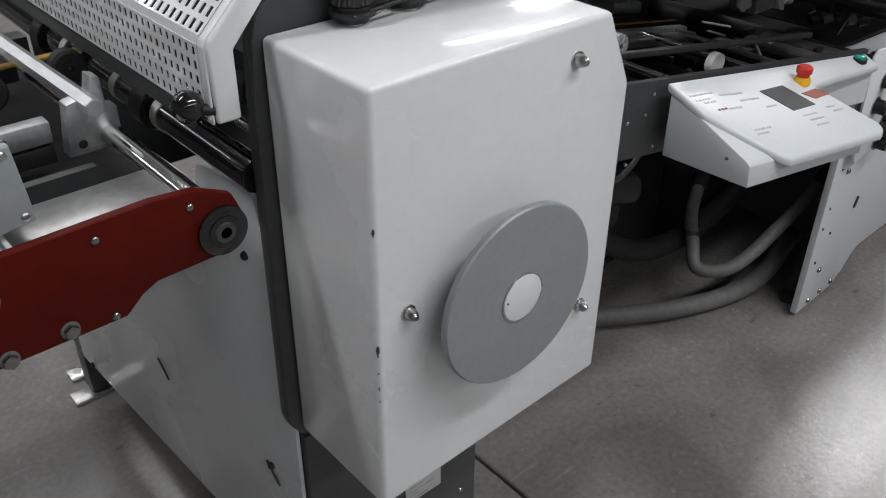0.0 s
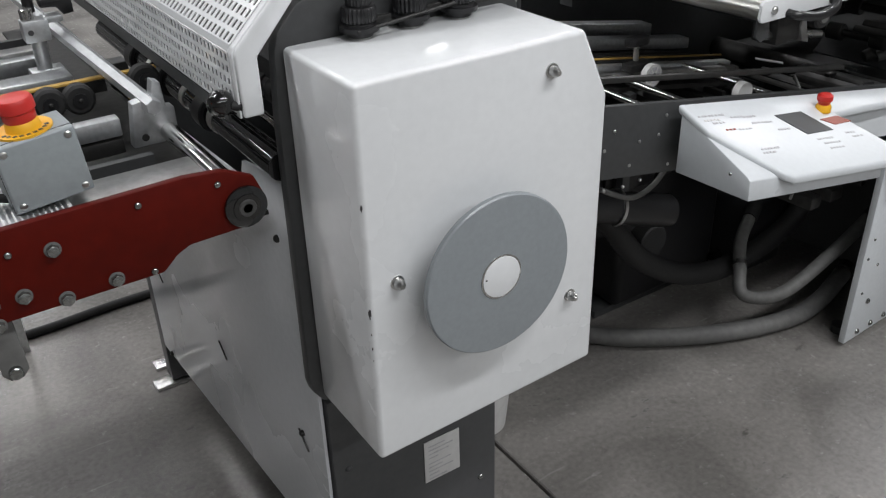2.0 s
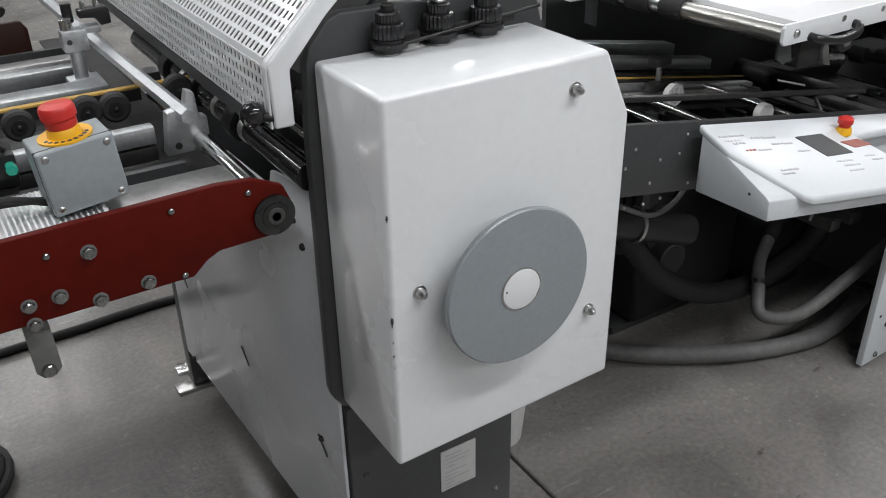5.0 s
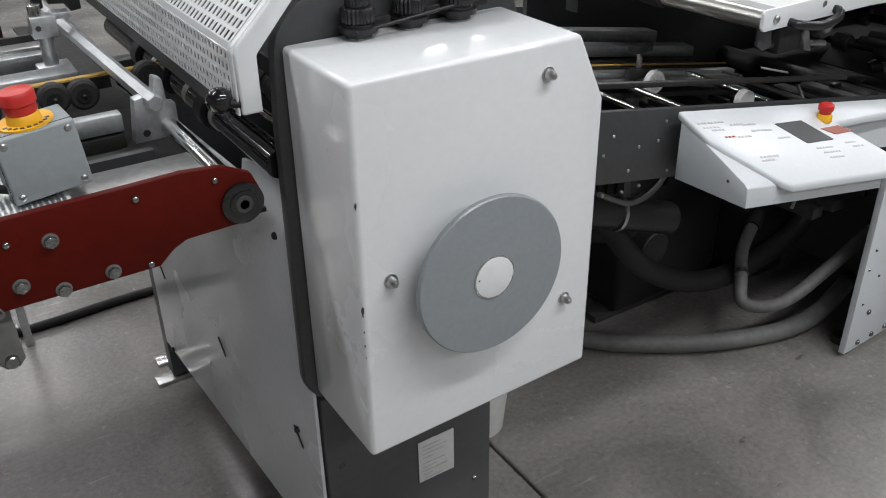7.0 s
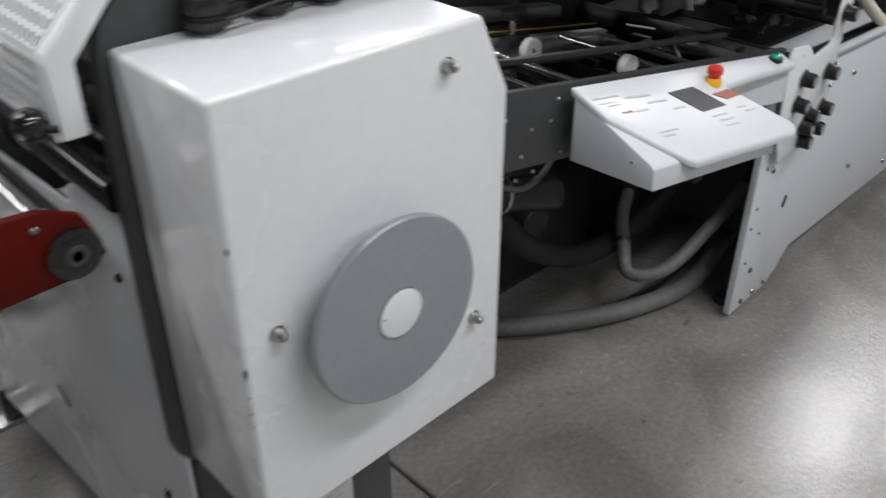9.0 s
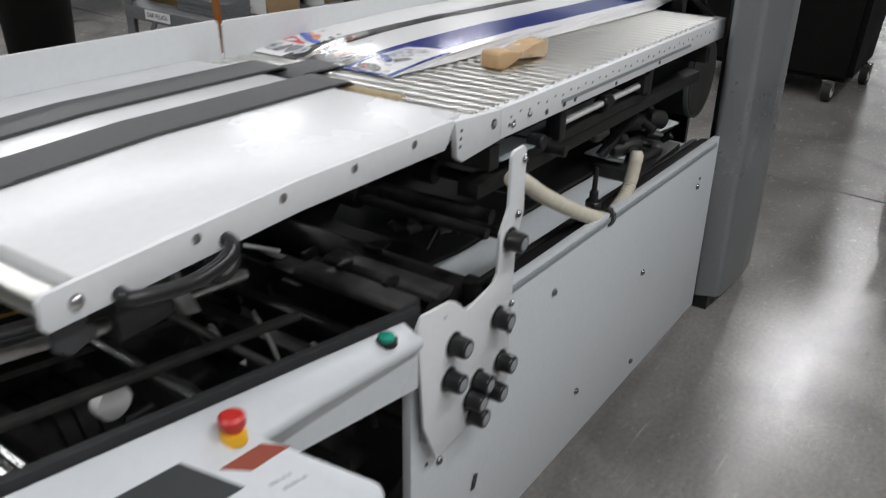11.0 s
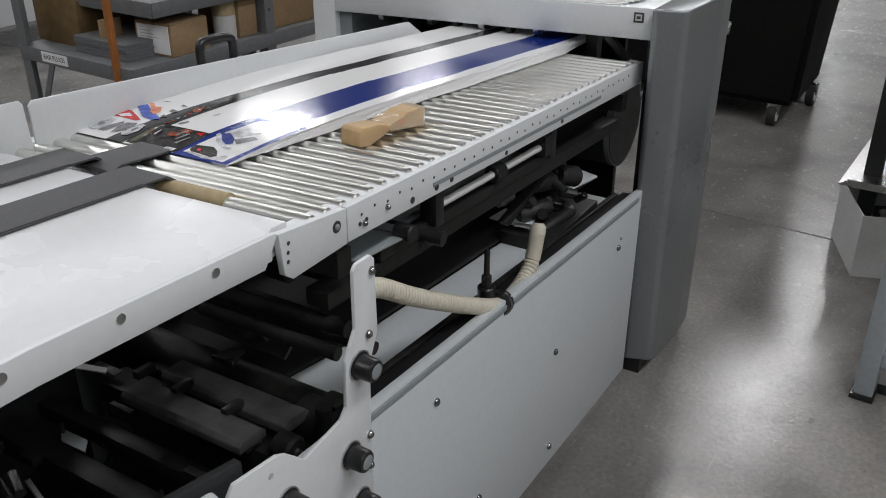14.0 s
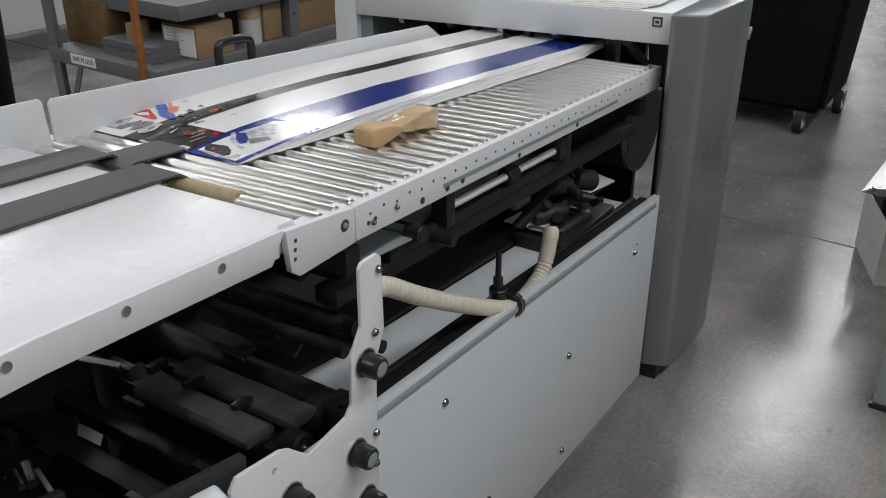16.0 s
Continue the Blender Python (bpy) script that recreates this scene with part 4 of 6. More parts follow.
    for x, y in ((1.120, 0.545),):
        stud("screw", (x, y, 0.715), t, r=0.003, h=0.002, way=(-1, 0, 0))


def tube(name, pts, r, material, label, category, k=10, n=14, group=""):
    return solid(name, rings(bm_new(), smooth_path(pts, k), r, n), material, label, category, group)


def suction_hose(pts, r, label, marks):
    path = smooth_path(pts, 12)
    t = thing("suction_hose", label, "hose", pts[0], "suction hoses")
    body = part("hose_body", rings(bm_new(), path, r, 18), GREYHOSE, t)
    for k in marks:
        p, d = path[k], (path[k + 1] - path[k]).normalized()
        part("clamp_band", rings(bm_new(), [p - d * 0.006, p + d * 0.006], r + 0.0015, 20), STEEL, body, "steel hose clamp band")
    for k in (0, len(path) - 2):
        p, d = path[k], (path[k + 1] - path[k]).normalized()
        part("end_cuff", rings(bm_new(), [p - d * 0.02, p + d * 0.03], r + 0.004, 20), RUBBER, t, "black rubber cuff")


def build_hoses():
    suction_hose([(2.05, 0.83, 0.07), (1.88, 0.795, 0.04), (1.75, 0.805, 0.027), (1.55, 0.875, 0.027), (1.35, 1.01, 0.027), (1.27, 1.15, 0.027), (1.30, 1.345, 0.028), (1.42, 1.46, 0.04), (1.7, 1.48, 0.2)],
         0.023, "thick dusty grey suction hose lying in a loop on the floor", (88,))
    suction_hose([(2.0, 0.76, 0.29), (1.86, 0.775, 0.20), (1.72, 0.80, 0.125), (1.655, 0.86, 0.115), (1.685, 0.905, 0.160), (1.74, 0.955, 0.20), (1.83, 1.0, 0.235)],
         0.0165, "dusty grey hose bending out of the feeder", (50,))
    for pts, r in (([(1.16, 1.0, 0.56), (1.256, 0.955, 0.414), (1.377, 0.955, 0.268), (1.554, 0.955, 0.165), (1.74, 0.955, 0.140), (1.953, 0.955, 0.203), (2.04, 0.98, 0.34)], 0.028),
                   ([(1.72, 1.30, 0.45), (1.64, 1.15, 0.33), (1.5, 1.1, 0.27), (1.2, 1.15, 0.35), (1.0, 1.2, 0.55)], 0.03),
                   ([(1.70, 1.35, 0.55), (1.55, 1.2, 0.4), (1.3, 1.25, 0.33), (1.05, 1.35, 0.5)], 0.028)):
        path = smooth_path(pts, 20)
        h = thing("corrugated_hose", "black ribbed rubber hose slung beneath the register table", "hose", pts[0], "slung hoses")
        part("hose_body", rings(bm_new(), path, [r - 0.0018 * (k % 2) for k in range(len(path))], 16), RUBBER, h)
        for k in (0, len(path) - 2):
            d = (path[k + 1] - path[k]).normalized()
            part("end_cuff", rings(bm_new(), [path[k] - d * 0.015, path[k] + d * 0.025], r + 0.003, 18), BLACK, h, "black end cuff")
    tube("cable", [(1.02, 0.74, 0.64), (1.10, 0.74, 0.60), (1.17, 0.75, 0.605), (1.22, 0.76, 0.64)], 0.005, GREYHOSE, "thin pale cable drooping below the side plate", "cable")
    tube("cable", [(1.62, 0.80, 0.58), (1.66, 0.79, 0.50), (1.70, 0.80, 0.44)], 0.004, CARDW, "thin white cable hanging beneath the console", "cable")
    t = thing("blower_pipe", "dark pipe with a pale clamp ring beneath the register table", "pipe", (1.3, 1.0, 0.4))
    part("pipe", rod(bm_new(), (1.10, 0.96, 0.50), (1.42, 0.928, 0.396), 0.038, 24, 0.003), BLACK, t)
    part("clamp_ring", rod(bm_new(), (1.26, 0.943, 0.448), (1.268, 0.942, 0.4455), 0.042, 24), STEEL, t)
    part("hanger", box(bm_new(), 1.28, 1.30, 0.94, 0.96, 0.44, 0.70), DARKP, t)
    # Dark mass beneath the register table, given the shape of a blower.
    t = thing("blower_unit", "black blower-shaped mass on the floor beneath the register table", "blower", (1.5, 1.3, 0))
    part("casing", box(bm_new(), 1.45, 1.82, 1.10, 1.38, 0.02, 0.42, 0.02, 3), BLACK, t)
    # Block added to cover lit floor between blower and feeder.
    part("floor_cover_block", box(bm_new(), 1.84, 2.02, 1.02, 1.45, 0.02, 0.24, 0.015, 3), BLACK, t, "dark block added beside the blower to hide lit floor")
    part("motor", rod(bm_new(), (1.30, 1.16, 0.42), (1.62, 1.16, 0.42), 0.075, 28, 0.008), GREASE, t)
    for k in range(9):
        part("cooling_fin", rod(bm_new(), (1.335 + k * 0.03, 1.16, 0.42), (1.341 + k * 0.03, 1.16, 0.42), 0.082, 24), GREASE, t)
    part("junction_box", box(bm_new(), 1.40, 1.50, 1.05, 1.11, 0.40, 0.47, 0.006), BLACK, t)
    part("outlet", rod(bm_new(), (1.50, 1.09, 0.24), (1.50, 1.03, 0.24), 0.045, 24, 0.004), RUBBER, t)
    part("mounting_foot", box(bm_new(), 1.40, 1.84, 1.12, 1.18, 0.0, 0.02, 0.002), DARKP, t)
    part("mounting_foot", box(bm_new(), 1.40, 1.84, 1.29, 1.35, 0.0, 0.02, 0.002), DARKP, t)
    # Dark sheet added so the lit floor farther back stays hidden.
    part("floor_cover_sheet", box(bm_new(), 0.96, 2.0, 1.515, 1.525, 0.02, 0.66, 0.001), DARKP, t, "dark sheet added behind the blower to hide lit floor")
    tube("floor_cable", [(-0.5, 1.88, 0.012), (-0.01, 1.921, 0.012), (0.207, 1.926, 0.012), (0.45, 1.936, 0.012), (1.0, 1.9, 0.012)], 0.012, RUBBER, "black cable lying on the concrete floor", "cable")
    for k in range(3):
        pts = [(-0.20 + (0.15 - k * 0.016) * math.cos(a), 1.45 + (0.15 - k * 0.016) * math.sin(a), 0.02 + k * 0.018) for a in [j / 24 * 6.2832 for j in range(25)]]
        solid("cable_coil", rings(bm_new(), pts, 0.014, 10, cap=False), RUBBER, "black cable coiled on the floor", "cable", "cable coil")
    b = thing("plastic_bucket", "white plastic bucket with grey printing standing behind the column", "bucket", (0.915, 0.97, 0))
    part("bucket_body", rings(bm_new(), [(0.915, 0.97, 0.0), (0.915, 0.97, 0.125), (0.915, 0.97, 0.13), (0.915, 0.97, 0.125), (0.915, 0.97, 0.01)], [0.060, 0.072, 0.075, 0.069, 0.055], 32), CARDW, b)
    for k in range(5):
        a = radians(235 + k * 4)
        part("print_bar", box(bm_new(), 0.915 + 0.066 * math.cos(a) - 0.010, 0.915 + 0.066 * math.cos(a) + 0.010, 0.97 + 0.066 * math.sin(a) - 0.003, 0.97 + 0.066 * math.sin(a) + 0.001, 0.03 + k * 0.016, 0.038 + k * 0.016), GREYPRINT, b)


build_fold_cover()
build_side_frame()
build_guard()
build_rollers_under_guard()
build_base()
build_red_table()
build_switch_cables()
build_bars_left()
build_register_table()
build_console()
build_hoses()


# ---- feeder ----
def build_feeder_panel():
    t = thing("feeder_side_panel", "grey-white enamelled feeder side panel with screws", "machine panel", (2.4, 0.69, 0))
    prof = [(0.0, 0.012), (0.195, 0.012), (0.215, 0.030), (0.230, 0.033), (0.272, 0.070), (0.290, 0.078), (0.300, 0.084), (1.39, 0.084), (1.39, 0.592), (0.15, 0.617), (0.0, 0.617)]
    bm = prism(bm_new(), prof, 0.0, 0.016, "y", 0.0015)
    for v in bm.verts:
        if v.co.x > 0.25:
            v.co.z += FSLOPE * (v.co.x - 0.25) * 0.9
    bm.transform(FEED)
    panel = part("sheet", bm, PANELW, t)
    part("top_rail", feed(box(bm_new(), 0.27, 1.36, -0.004, 0.012, 0.597, 0.607, 0.001), -0.068), GREYP, t, "grey edge strip")
    part("inner_rail", feed(box(bm_new(), 0.27, 1.38, 0.018, 0.045, 0.590, 0.606, 0.002), -0.068), BLACK, t, "black slotted inner rail")
    part("inner_rail", feed(box(bm_new(), 0.27, 1.38, 0.055, 0.068, 0.585, 0.600, 0.002), -0.068), GREASE, t)
    for u, z in ((0.451, 0.512), (0.921, 0.343), (1.252, 0.442), (0.920, 0.098), (0.075, 0.383), (0.068, 0.113), (0.04, 0.40), (0.073, 0.216), (0.03, 0.30), (0.02, 0.25), (0.03, 0.15), (0.11, 0.03), (0.17, 0.03), (0.05, 0.03), (0.6, 0.2), (1.265, 0.46)):
        small = u in (0.04, 0.03, 0.02, 0.073, 1.265)
        fstud("screw", u, 0, z, panel, r=0.004 if small else 0.0075, h=0.003 if small else 0.006)
    b = bm_new()
    prism(b, [(0.176, 0.245), (0.186, 0.243), (0.196, 0.270), (0.186, 0.275)], -0.004, -0.001, "y", 0.001)
    part("keyhole", b_feed(b), PRINT, panel, "dark keyhole slot")
    for u in (0.06, 1.33):
        f = part("foot", rod(bm_new(), FEED @ Vector((u, 0.05, 0.0)), FEED @ Vector((u, 0.05, 0.02)), 0.02, 16), BLACK, t)
    part("end_sheet", b_feed(box(bm_new(), 0.24, 0.25, 0.018, 0.60, 0.09, 0.50)), DARKP, t, "dark inner end sheet")
    part("far_panel", b_feed(box(bm_new(), 0.0, 1.39, 0.85, 0.866, 0.08, 0.60)), PANELW, t)
    part("rear_foot", rod(bm_new(), FEED @ Vector((1.36, 0.03, 0.0)), FEED @ Vector((1.36, 0.03, 0.06)), 0.018, 14), BLACK, t)


def b_feed(bm):
    bm.transform(FEED)
    return bm


def build_arm():
    t = thing("knob_bracket", "white steel bracket with upright arm and black setting knobs", "bracket", (2.0, 0.64, 0.6))
    prof = [(0.236, 0.858), (0.266, 0.858), (0.273, 0.851), (0.275, 0.745), (0.256, 0.706), (0.253, 0.62), (0.253, 0.44), (0.04, 0.42), (0.005, 0.50), (-0.012, 0.680), (0.0, 0.694),
            (0.070, 0.684), (0.085, 0.676), (0.116, 0.646), (0.190, 0.655), (0.202, 0.668), (0.205, 0.735), (0.228, 0.770), (0.229, 0.851)]
    plate = part("plate", b_feed(prism(bm_new(), prof, -0.020, -0.014, "y", 0.0015)), WHITE, t)
    for u, z in ((0.265, 0.837), (0.253, 0.751), (0.247, 0.595), (0.245, 0.545)):
        fstud("screw", u, -0.020, z, plate, r=0.006, h=0.006)
    fstud("hole", 0.056, -0.0195, 0.664, plate, r=0.005, h=0.0005, material=PRINT, dome=False)
    part("spacer", b_feed(box(bm_new(), 0.20, 0.25, -0.014, 0.0, 0.48, 0.60)), GREYP, t)
    part("spacer", b_feed(box(bm_new(), 0.02, 0.08, -0.014, 0.0, 0.46, 0.60)), GREYP, t)
    for u, z in ((0.231, 0.716), (0.204, 0.590), (0.078, 0.608), (0.066, 0.553), (0.220, 0.500), (0.148, 0.503), (0.193, 0.460), (0.138, 0.444), (0.128, 0.480)):
        p = [FEED @ Vector((u, v, z)) for v in (-0.020, -0.023, -0.024, -0.044, -0.047, -0.048)]
        k = part("knob", rings(bm_new(), p, [0.019, 0.019, 0.0165, 0.0160, 0.0145, 0.012], 24), BLACK, t, "black round setting knob")
        fstud("knob_cap", u, -0.046, z, k, r=0.0105, h=0.0025, material=GREYP, dome=False)
        part("backing_ring", rings(bm_new(), [FEED @ Vector((u, -0.0195, z)), FEED @ Vector((u, -0.0225, z))], 0.021, 24), STEEL, k)


def build_cream_hose():
    t = thing("corrugated_air_hose", "cream ribbed plastic air hose held by a black clamp", "hose", (2.4, 0.69, 0.6))
    raw = [(0.296, 0.014, 0.786), (0.34, 0.02, 0.765), (0.42, 0.022, 0.712), (0.52, 0.02, 0.652), (0.61, 0.018, 0.602), (0.69, 0.015, 0.566), (0.77, 0.02, 0.560), (0.822, 0.02, 0.585), (0.845, 0.02, 0.640)]
    pts = smooth_path(raw, 64)
    run = [0.0]
    for i in range(1, len(pts)):
        run.append(run[-1] + (pts[i] - pts[i - 1]).length)
    out, rad, i, n = [], [], 0, int(run[-1] / 0.0018)
    for k in range(n):
        d = run[-1] * k / n
        while run[i + 1] < d:
            i += 1
        out.append(FEED @ pts[i].lerp(pts[i + 1], (d - run[i]) / (run[i + 1] - run[i])))
        rad.append(0.0146 if k % 5 < 3 or d > run[-1] - 0.045 else 0.0130)
    part("hose", rings(bm_new(), out, rad, 18), CREAM, t)
    part("end_plug", rings(bm_new(), [FEED @ Vector((0.845, 0.02, 0.638)), FEED @ Vector((0.850, 0.021, 0.652)), FEED @ Vector((0.852, 0.022, 0.658))], [0.0150, 0.0145, 0.010], 18), CREAM, t)
    c = Vector((0.693, 0.016, 0.566))
    cl = part("clamp", rings(bm_new(), [FEED @ (c + Vector((-0.012, 0, 0.003))), FEED @ (c + Vector((0.012, 0.001, -0.002)))], 0.0225, 24), BLACK, t, "black hose clamp")
    part("clamp_band", rings(bm_new(), [FEED @ (c + Vector((-0.003, 0, 0.0008))), FEED @ (c + Vector((0.004, 0.0, -0.0008)))], 0.0235, 24), STEEL, cl)
    part("clamp_post", rod(bm_new(), FEED @ Vector((0.680, 0.035, 0.55)), FEED @ Vector((0.676, 0.035, 0.605)), 0.016, 18, 0.002), BLACK, cl)
    part("pin", rings(bm_new(), [FEED @ Vector((0.676, 0.035, z)) for z in (0.60, 0.625, 0.627, 0.672, 0.676)], [0.009, 0.009, 0.0055, 0.005, 0.003], 14), BLACK, t, "black upright pin")




def table_z(u):
    """Height offset of the feeder table along u: sloping beside the rollers, nearly level at the nose."""
    return -0.060 * (u - 0.2) if u > -0.15 else 0.021 - 0.012 * (u + 0.15)


def tfeed(bm):
    bmesh.ops.bisect_plane(bm, geom=bm.verts[:] + bm.edges[:] + bm.faces[:], plane_co=(-0.15, 0, 0), plane_no=(1, 0, 0))
    for v in bm.verts:
        v.co.z += table_z(v.co.x)
    return feed(bm, 0.0)


def build_feed_table():
    t = thing("feeder_table", "white laminate feeder table with edge bolts", "machine table", (1.7, 0.9, 0.87))
    part("top", tfeed(prism(bm_new(), [(-0.443, 0.053), (0.170, 0.053), (0.178, 0.060), (0.208, 0.060), (0.172, 0.62), (-0.438, 0.62)], 0.870, 0.908, "z", 0.002)), TABLEW, t)
    edge = [(-0.480, 0.870), (0.150, 0.868), (0.175, 0.905), (0.172, 0.908), (-0.480, 0.908), (-0.486, 0.902), (-0.486, 0.876)]
    rail = part("edge_plate", tfeed(prism(bm_new(), edge, 0.046, 0.053, "y", 0.001)), WHITE, t)
    for u in (-0.450, -0.308, -0.181, -0.054, 0.073):
        fstud("bolt", u, 0.046, 0.894 + table_z(u) + (0.002 if u > -0.4 else -0.005), rail, r=0.0055 if u > -0.4 else 0.008, h=0.002 if u > -0.4 else 0.006, dome=u < -0.4, material=STEEL)
    part("end_plate", tfeed(box(bm_new(), -0.486, 0.17, 0.62, 0.627, 0.865, 0.93)), WHITE, t)
    part("nose_roller", tfeed(rod(bm_new(), (-0.464, 0.053, 0.886), (-0.464, 0.62, 0.886), 0.0165, 24, 0.001)), CHROME, t, "bright steel nose roller")
    for v0, v1 in ((0.29, 0.345), (0.375, 0.44), (0.465, 0.52)):
        part("sleeve", tfeed(rod(bm_new(), (-0.464, v0, 0.886), (-0.464, v1, 0.886), 0.024, 24, 0.003)), RUBBER, t, "black rubber sleeve")
    part("cross_tube", tfeed(box(bm_new(), -0.40, -0.375, 0.09, 0.62, 0.845, 0.868)), GREASE, t)
    part("hinge_plate", tfeed(prism(bm_new(), [(-0.47, 0.875), (-0.44, 0.875), (-0.43, 0.835), (-0.455, 0.828), (-0.472, 0.84)], 0.060, 0.066, "y", 0.001)), DARKP, t)
    part("mechanism", tfeed(box(bm_new(), -0.40, -0.33, 0.065, 0.12, 0.81, 0.862, 0.004)), GREASE, t)
    part("mechanism_rod", tfeed(rod(bm_new(), (-0.42, 0.08, 0.83), (-0.20, 0.10, 0.79), 0.008, 12)), STEEL, t)
    part("mechanism_lug", tfeed(prism(bm_new(), [(-0.335, 0.835), (-0.325, 0.865), (-0.312, 0.83), (-0.300, 0.80), (-0.322, 0.806)], 0.06, 0.075, "y", 0.002)), GREYHOSE, t)
    part("handle", tfeed(rings(bm_new(), smooth_path([(-0.405, 0.05, 0.876), (-0.40, 0.030, 0.874), (-0.34, 0.026, 0.864), (-0.29, 0.028, 0.868), (-0.272, 0.034, 0.878), (-0.270, 0.05, 0.880)], 6), 0.0085, 14)), BLACK, t, "black bow handle")
    part("pulley", tfeed(rings(bm_new(), [(-0.262, 0.06, 0.845), (-0.262, 0.064, 0.845), (-0.262, 0.08, 0.845)], [0.024, 0.027, 0.027], 28)), RUBBER, t)
    part("pulley_hub", tfeed(rings(bm_new(), [(-0.262, 0.057, 0.845), (-0.262, 0.06, 0.845)], [0.014, 0.016], 20)), GREYHOSE, t)
    part("frame_beam", tfeed(box(bm_new(), -0.40, 0.20, 0.60, 0.64, 0.78, 0.868)), DARKP, t)
    for u in (-0.3, 0.1):
        part("cross_beam", tfeed(box(bm_new(), u, u + 0.05, 0.10, 0.62, 0.835, 0.868)), GREASE, t)
    for v0, v1 in ((0.285, 0.362), (0.425, 0.495)):
        path = [(-0.466, 0.8905), (-0.458, 0.908), (-0.440, 0.9165), (-0.36, 0.9125), (0.20, 0.9125), (0.232, 0.912), (0.246, 0.903), (0.248, 0.893), (0.242, 0.881), (0.238, 0.884), (0.244, 0.893), (0.242, 0.901), (0.229, 0.909), (0.20, 0.9095), (-0.36, 0.9095), (-0.440, 0.9135), (-0.455, 0.905), (-0.463, 0.890)]
        tb = thing("flat_belt", "flat dark grey transport belt over the feeder table", "belt", FEED @ Vector((-0.1, v0, 0.9)), "feeder table belts")
        part("belt_loop", tfeed(prism(bm_new(), path, v0, v1, "y")), BELTG, tb)
        part("belt_edge", tfeed(box(bm_new(), -0.35, 0.19, v0 + 0.0005, v0 + 0.002, 0.9125, 0.9130)), RUBBER, tb)


def build_roller_table():
    t = thing("roller_table", "roller table of chromed steel rollers between white side rails", "roller conveyor", (2.6, 1.0, 0.86))
    rail = part("side_rail", feed(prism(bm_new(), [(0.182, 0.848), (0.196, 0.838), (0.306, 0.846), (0.306, 0.896), (0.176, 0.905)], 0.046, 0.056, "y", 0.001)), WHITE, t)
    part("side_rail", feed(box(bm_new(), 0.309, 1.44, 0.047, 0.056, 0.846, 0.896, 0.001)), WHITE, t)
    part("rail_flange", feed(box(bm_new(), 0.18, 1.44, 0.056, 0.078, 0.893, 0.896)), WHITE, t)
    part("rail_slot", feed(box(bm_new(), 0.52, 1.185, 0.0455, 0.0475, 0.861, 0.8675)), GREYP, rail, "grey scale strip")
    for k in range(34):
        fstud("hole", 0.34 + k * 0.0305, 0.0468, 0.880 if k % 2 else 0.876, rail, slope=FSLOPE, r=0.0022, h=0.0004, material=PRINT, dome=False)
    for u, z, r in ((0.285, 0.877, 0.0085), (0.463, 0.858, 0.005), (0.53, 0.858, 0.005), (0.574, 0.858, 0.0045), (0.758, 0.853, 0.004), (0.99, 0.856, 0.004), (0.192, 0.888, 0.0028), (0.190, 0.876, 0.0028), (0.189, 0.864, 0.0028), (0.335, 0.864, 0.003), (0.35, 0.866, 0.003)):
        fstud("hole", u, 0.0462, z, rail, slope=FSLOPE, r=r, h=0.0008, material=PRINT, dome=False)
    fstud("bolt", 0.285, 0.0455, 0.877, rail, slope=FSLOPE, r=0.0045, h=0.003, material=GREYP)
    for u, z in ((0.345, 0.862), (0.399, 0.868)):
        fstud("bolt", u, 0.0465, z, rail, slope=FSLOPE, r=0.0045, h=0.005)
    u = 0.252
    while u < 1.42:
        z = 0.8900
        a, b = FEED @ Vector((u, 0.058, z + FSLOPE * (u - 0.2))), FEED @ Vector((u, 0.60, z + FSLOPE * (u - 0.2)))
        if "roller" not in SHARED:
            SHARED["roller"] = link_mesh("roller", rings(bm_new(), [(0, 0, 0), (0, 0.0015, 0), (0, 0.5405, 0), (0, 0.542, 0)], [0.0088, 0.0108, 0.0108, 0.0088], 32), ROLLERM)
        o = new("roller", SHARED["roller"])
        o.parent = t
        o.matrix_basis = Matrix.Translation(a - base_of(t)) @ Matrix.Rotation(math.atan(0.0514) + 0.066, 4, "Z")
        u += 0.0318
    part("tan_sleeve", feed(rings(bm_new(), [(0.2455, 0.190, 0.8905), (0.238, 0.306, 0.8905)], 0.0134, 24)), TAN, t, "tan sleeve on the first roller")
    lp = [(0.345, 0.9035), (0.240, 0.9065), (0.222, 0.900), (0.217, 0.888), (0.222, 0.876), (0.24, 0.870), (0.345, 0.870), (0.345, 0.873), (0.24, 0.873), (0.226, 0.878), (0.221, 0.888), (0.226, 0.898), (0.241, 0.9035), (0.345, 0.9005)]
    part("short_belt", feed(prism(bm_new(), lp, 0.385, 0.452, "y")), BELTG, t, "short grey belt over the first rollers")
    g = bm_new()
    prism(g, [(0.245, 0.888), (0.245, 0.958), (0.252, 0.965), (1.27, 0.948), (1.36, 0.895), (1.36, 0.85)], 0.578, 0.582, "y", 0.001)
    part("back_guide", feed(g), WHITE, t, "upright white back guide plate")
    part("back_guide", feed(prism(bm_new(), [(-0.5, 0.885), (-0.5, 0.968), (0.232, 0.968), (0.237, 0.962), (0.240, 0.888)], 0.579, 0.583, "y", 0.001)), WHITE, t, "upright white back guide plate")
    part("back_rail", feed(box(bm_new(), -0.5, 1.44, 0.584, 0.61, 0.84, 0.90)), WHITE, t)
    hb = rings(bm_new(), smooth_path([(0.612, 0.596, 0.95), (0.612, 0.596, 0.984), (0.626, 0.596, 0.995), (0.680, 0.596, 0.995), (0.694, 0.596, 0.984), (0.694, 0.596, 0.95)], 5), 0.0085, 12)
    part("handle", feed(hb), BLACK, t, "black grip handle")
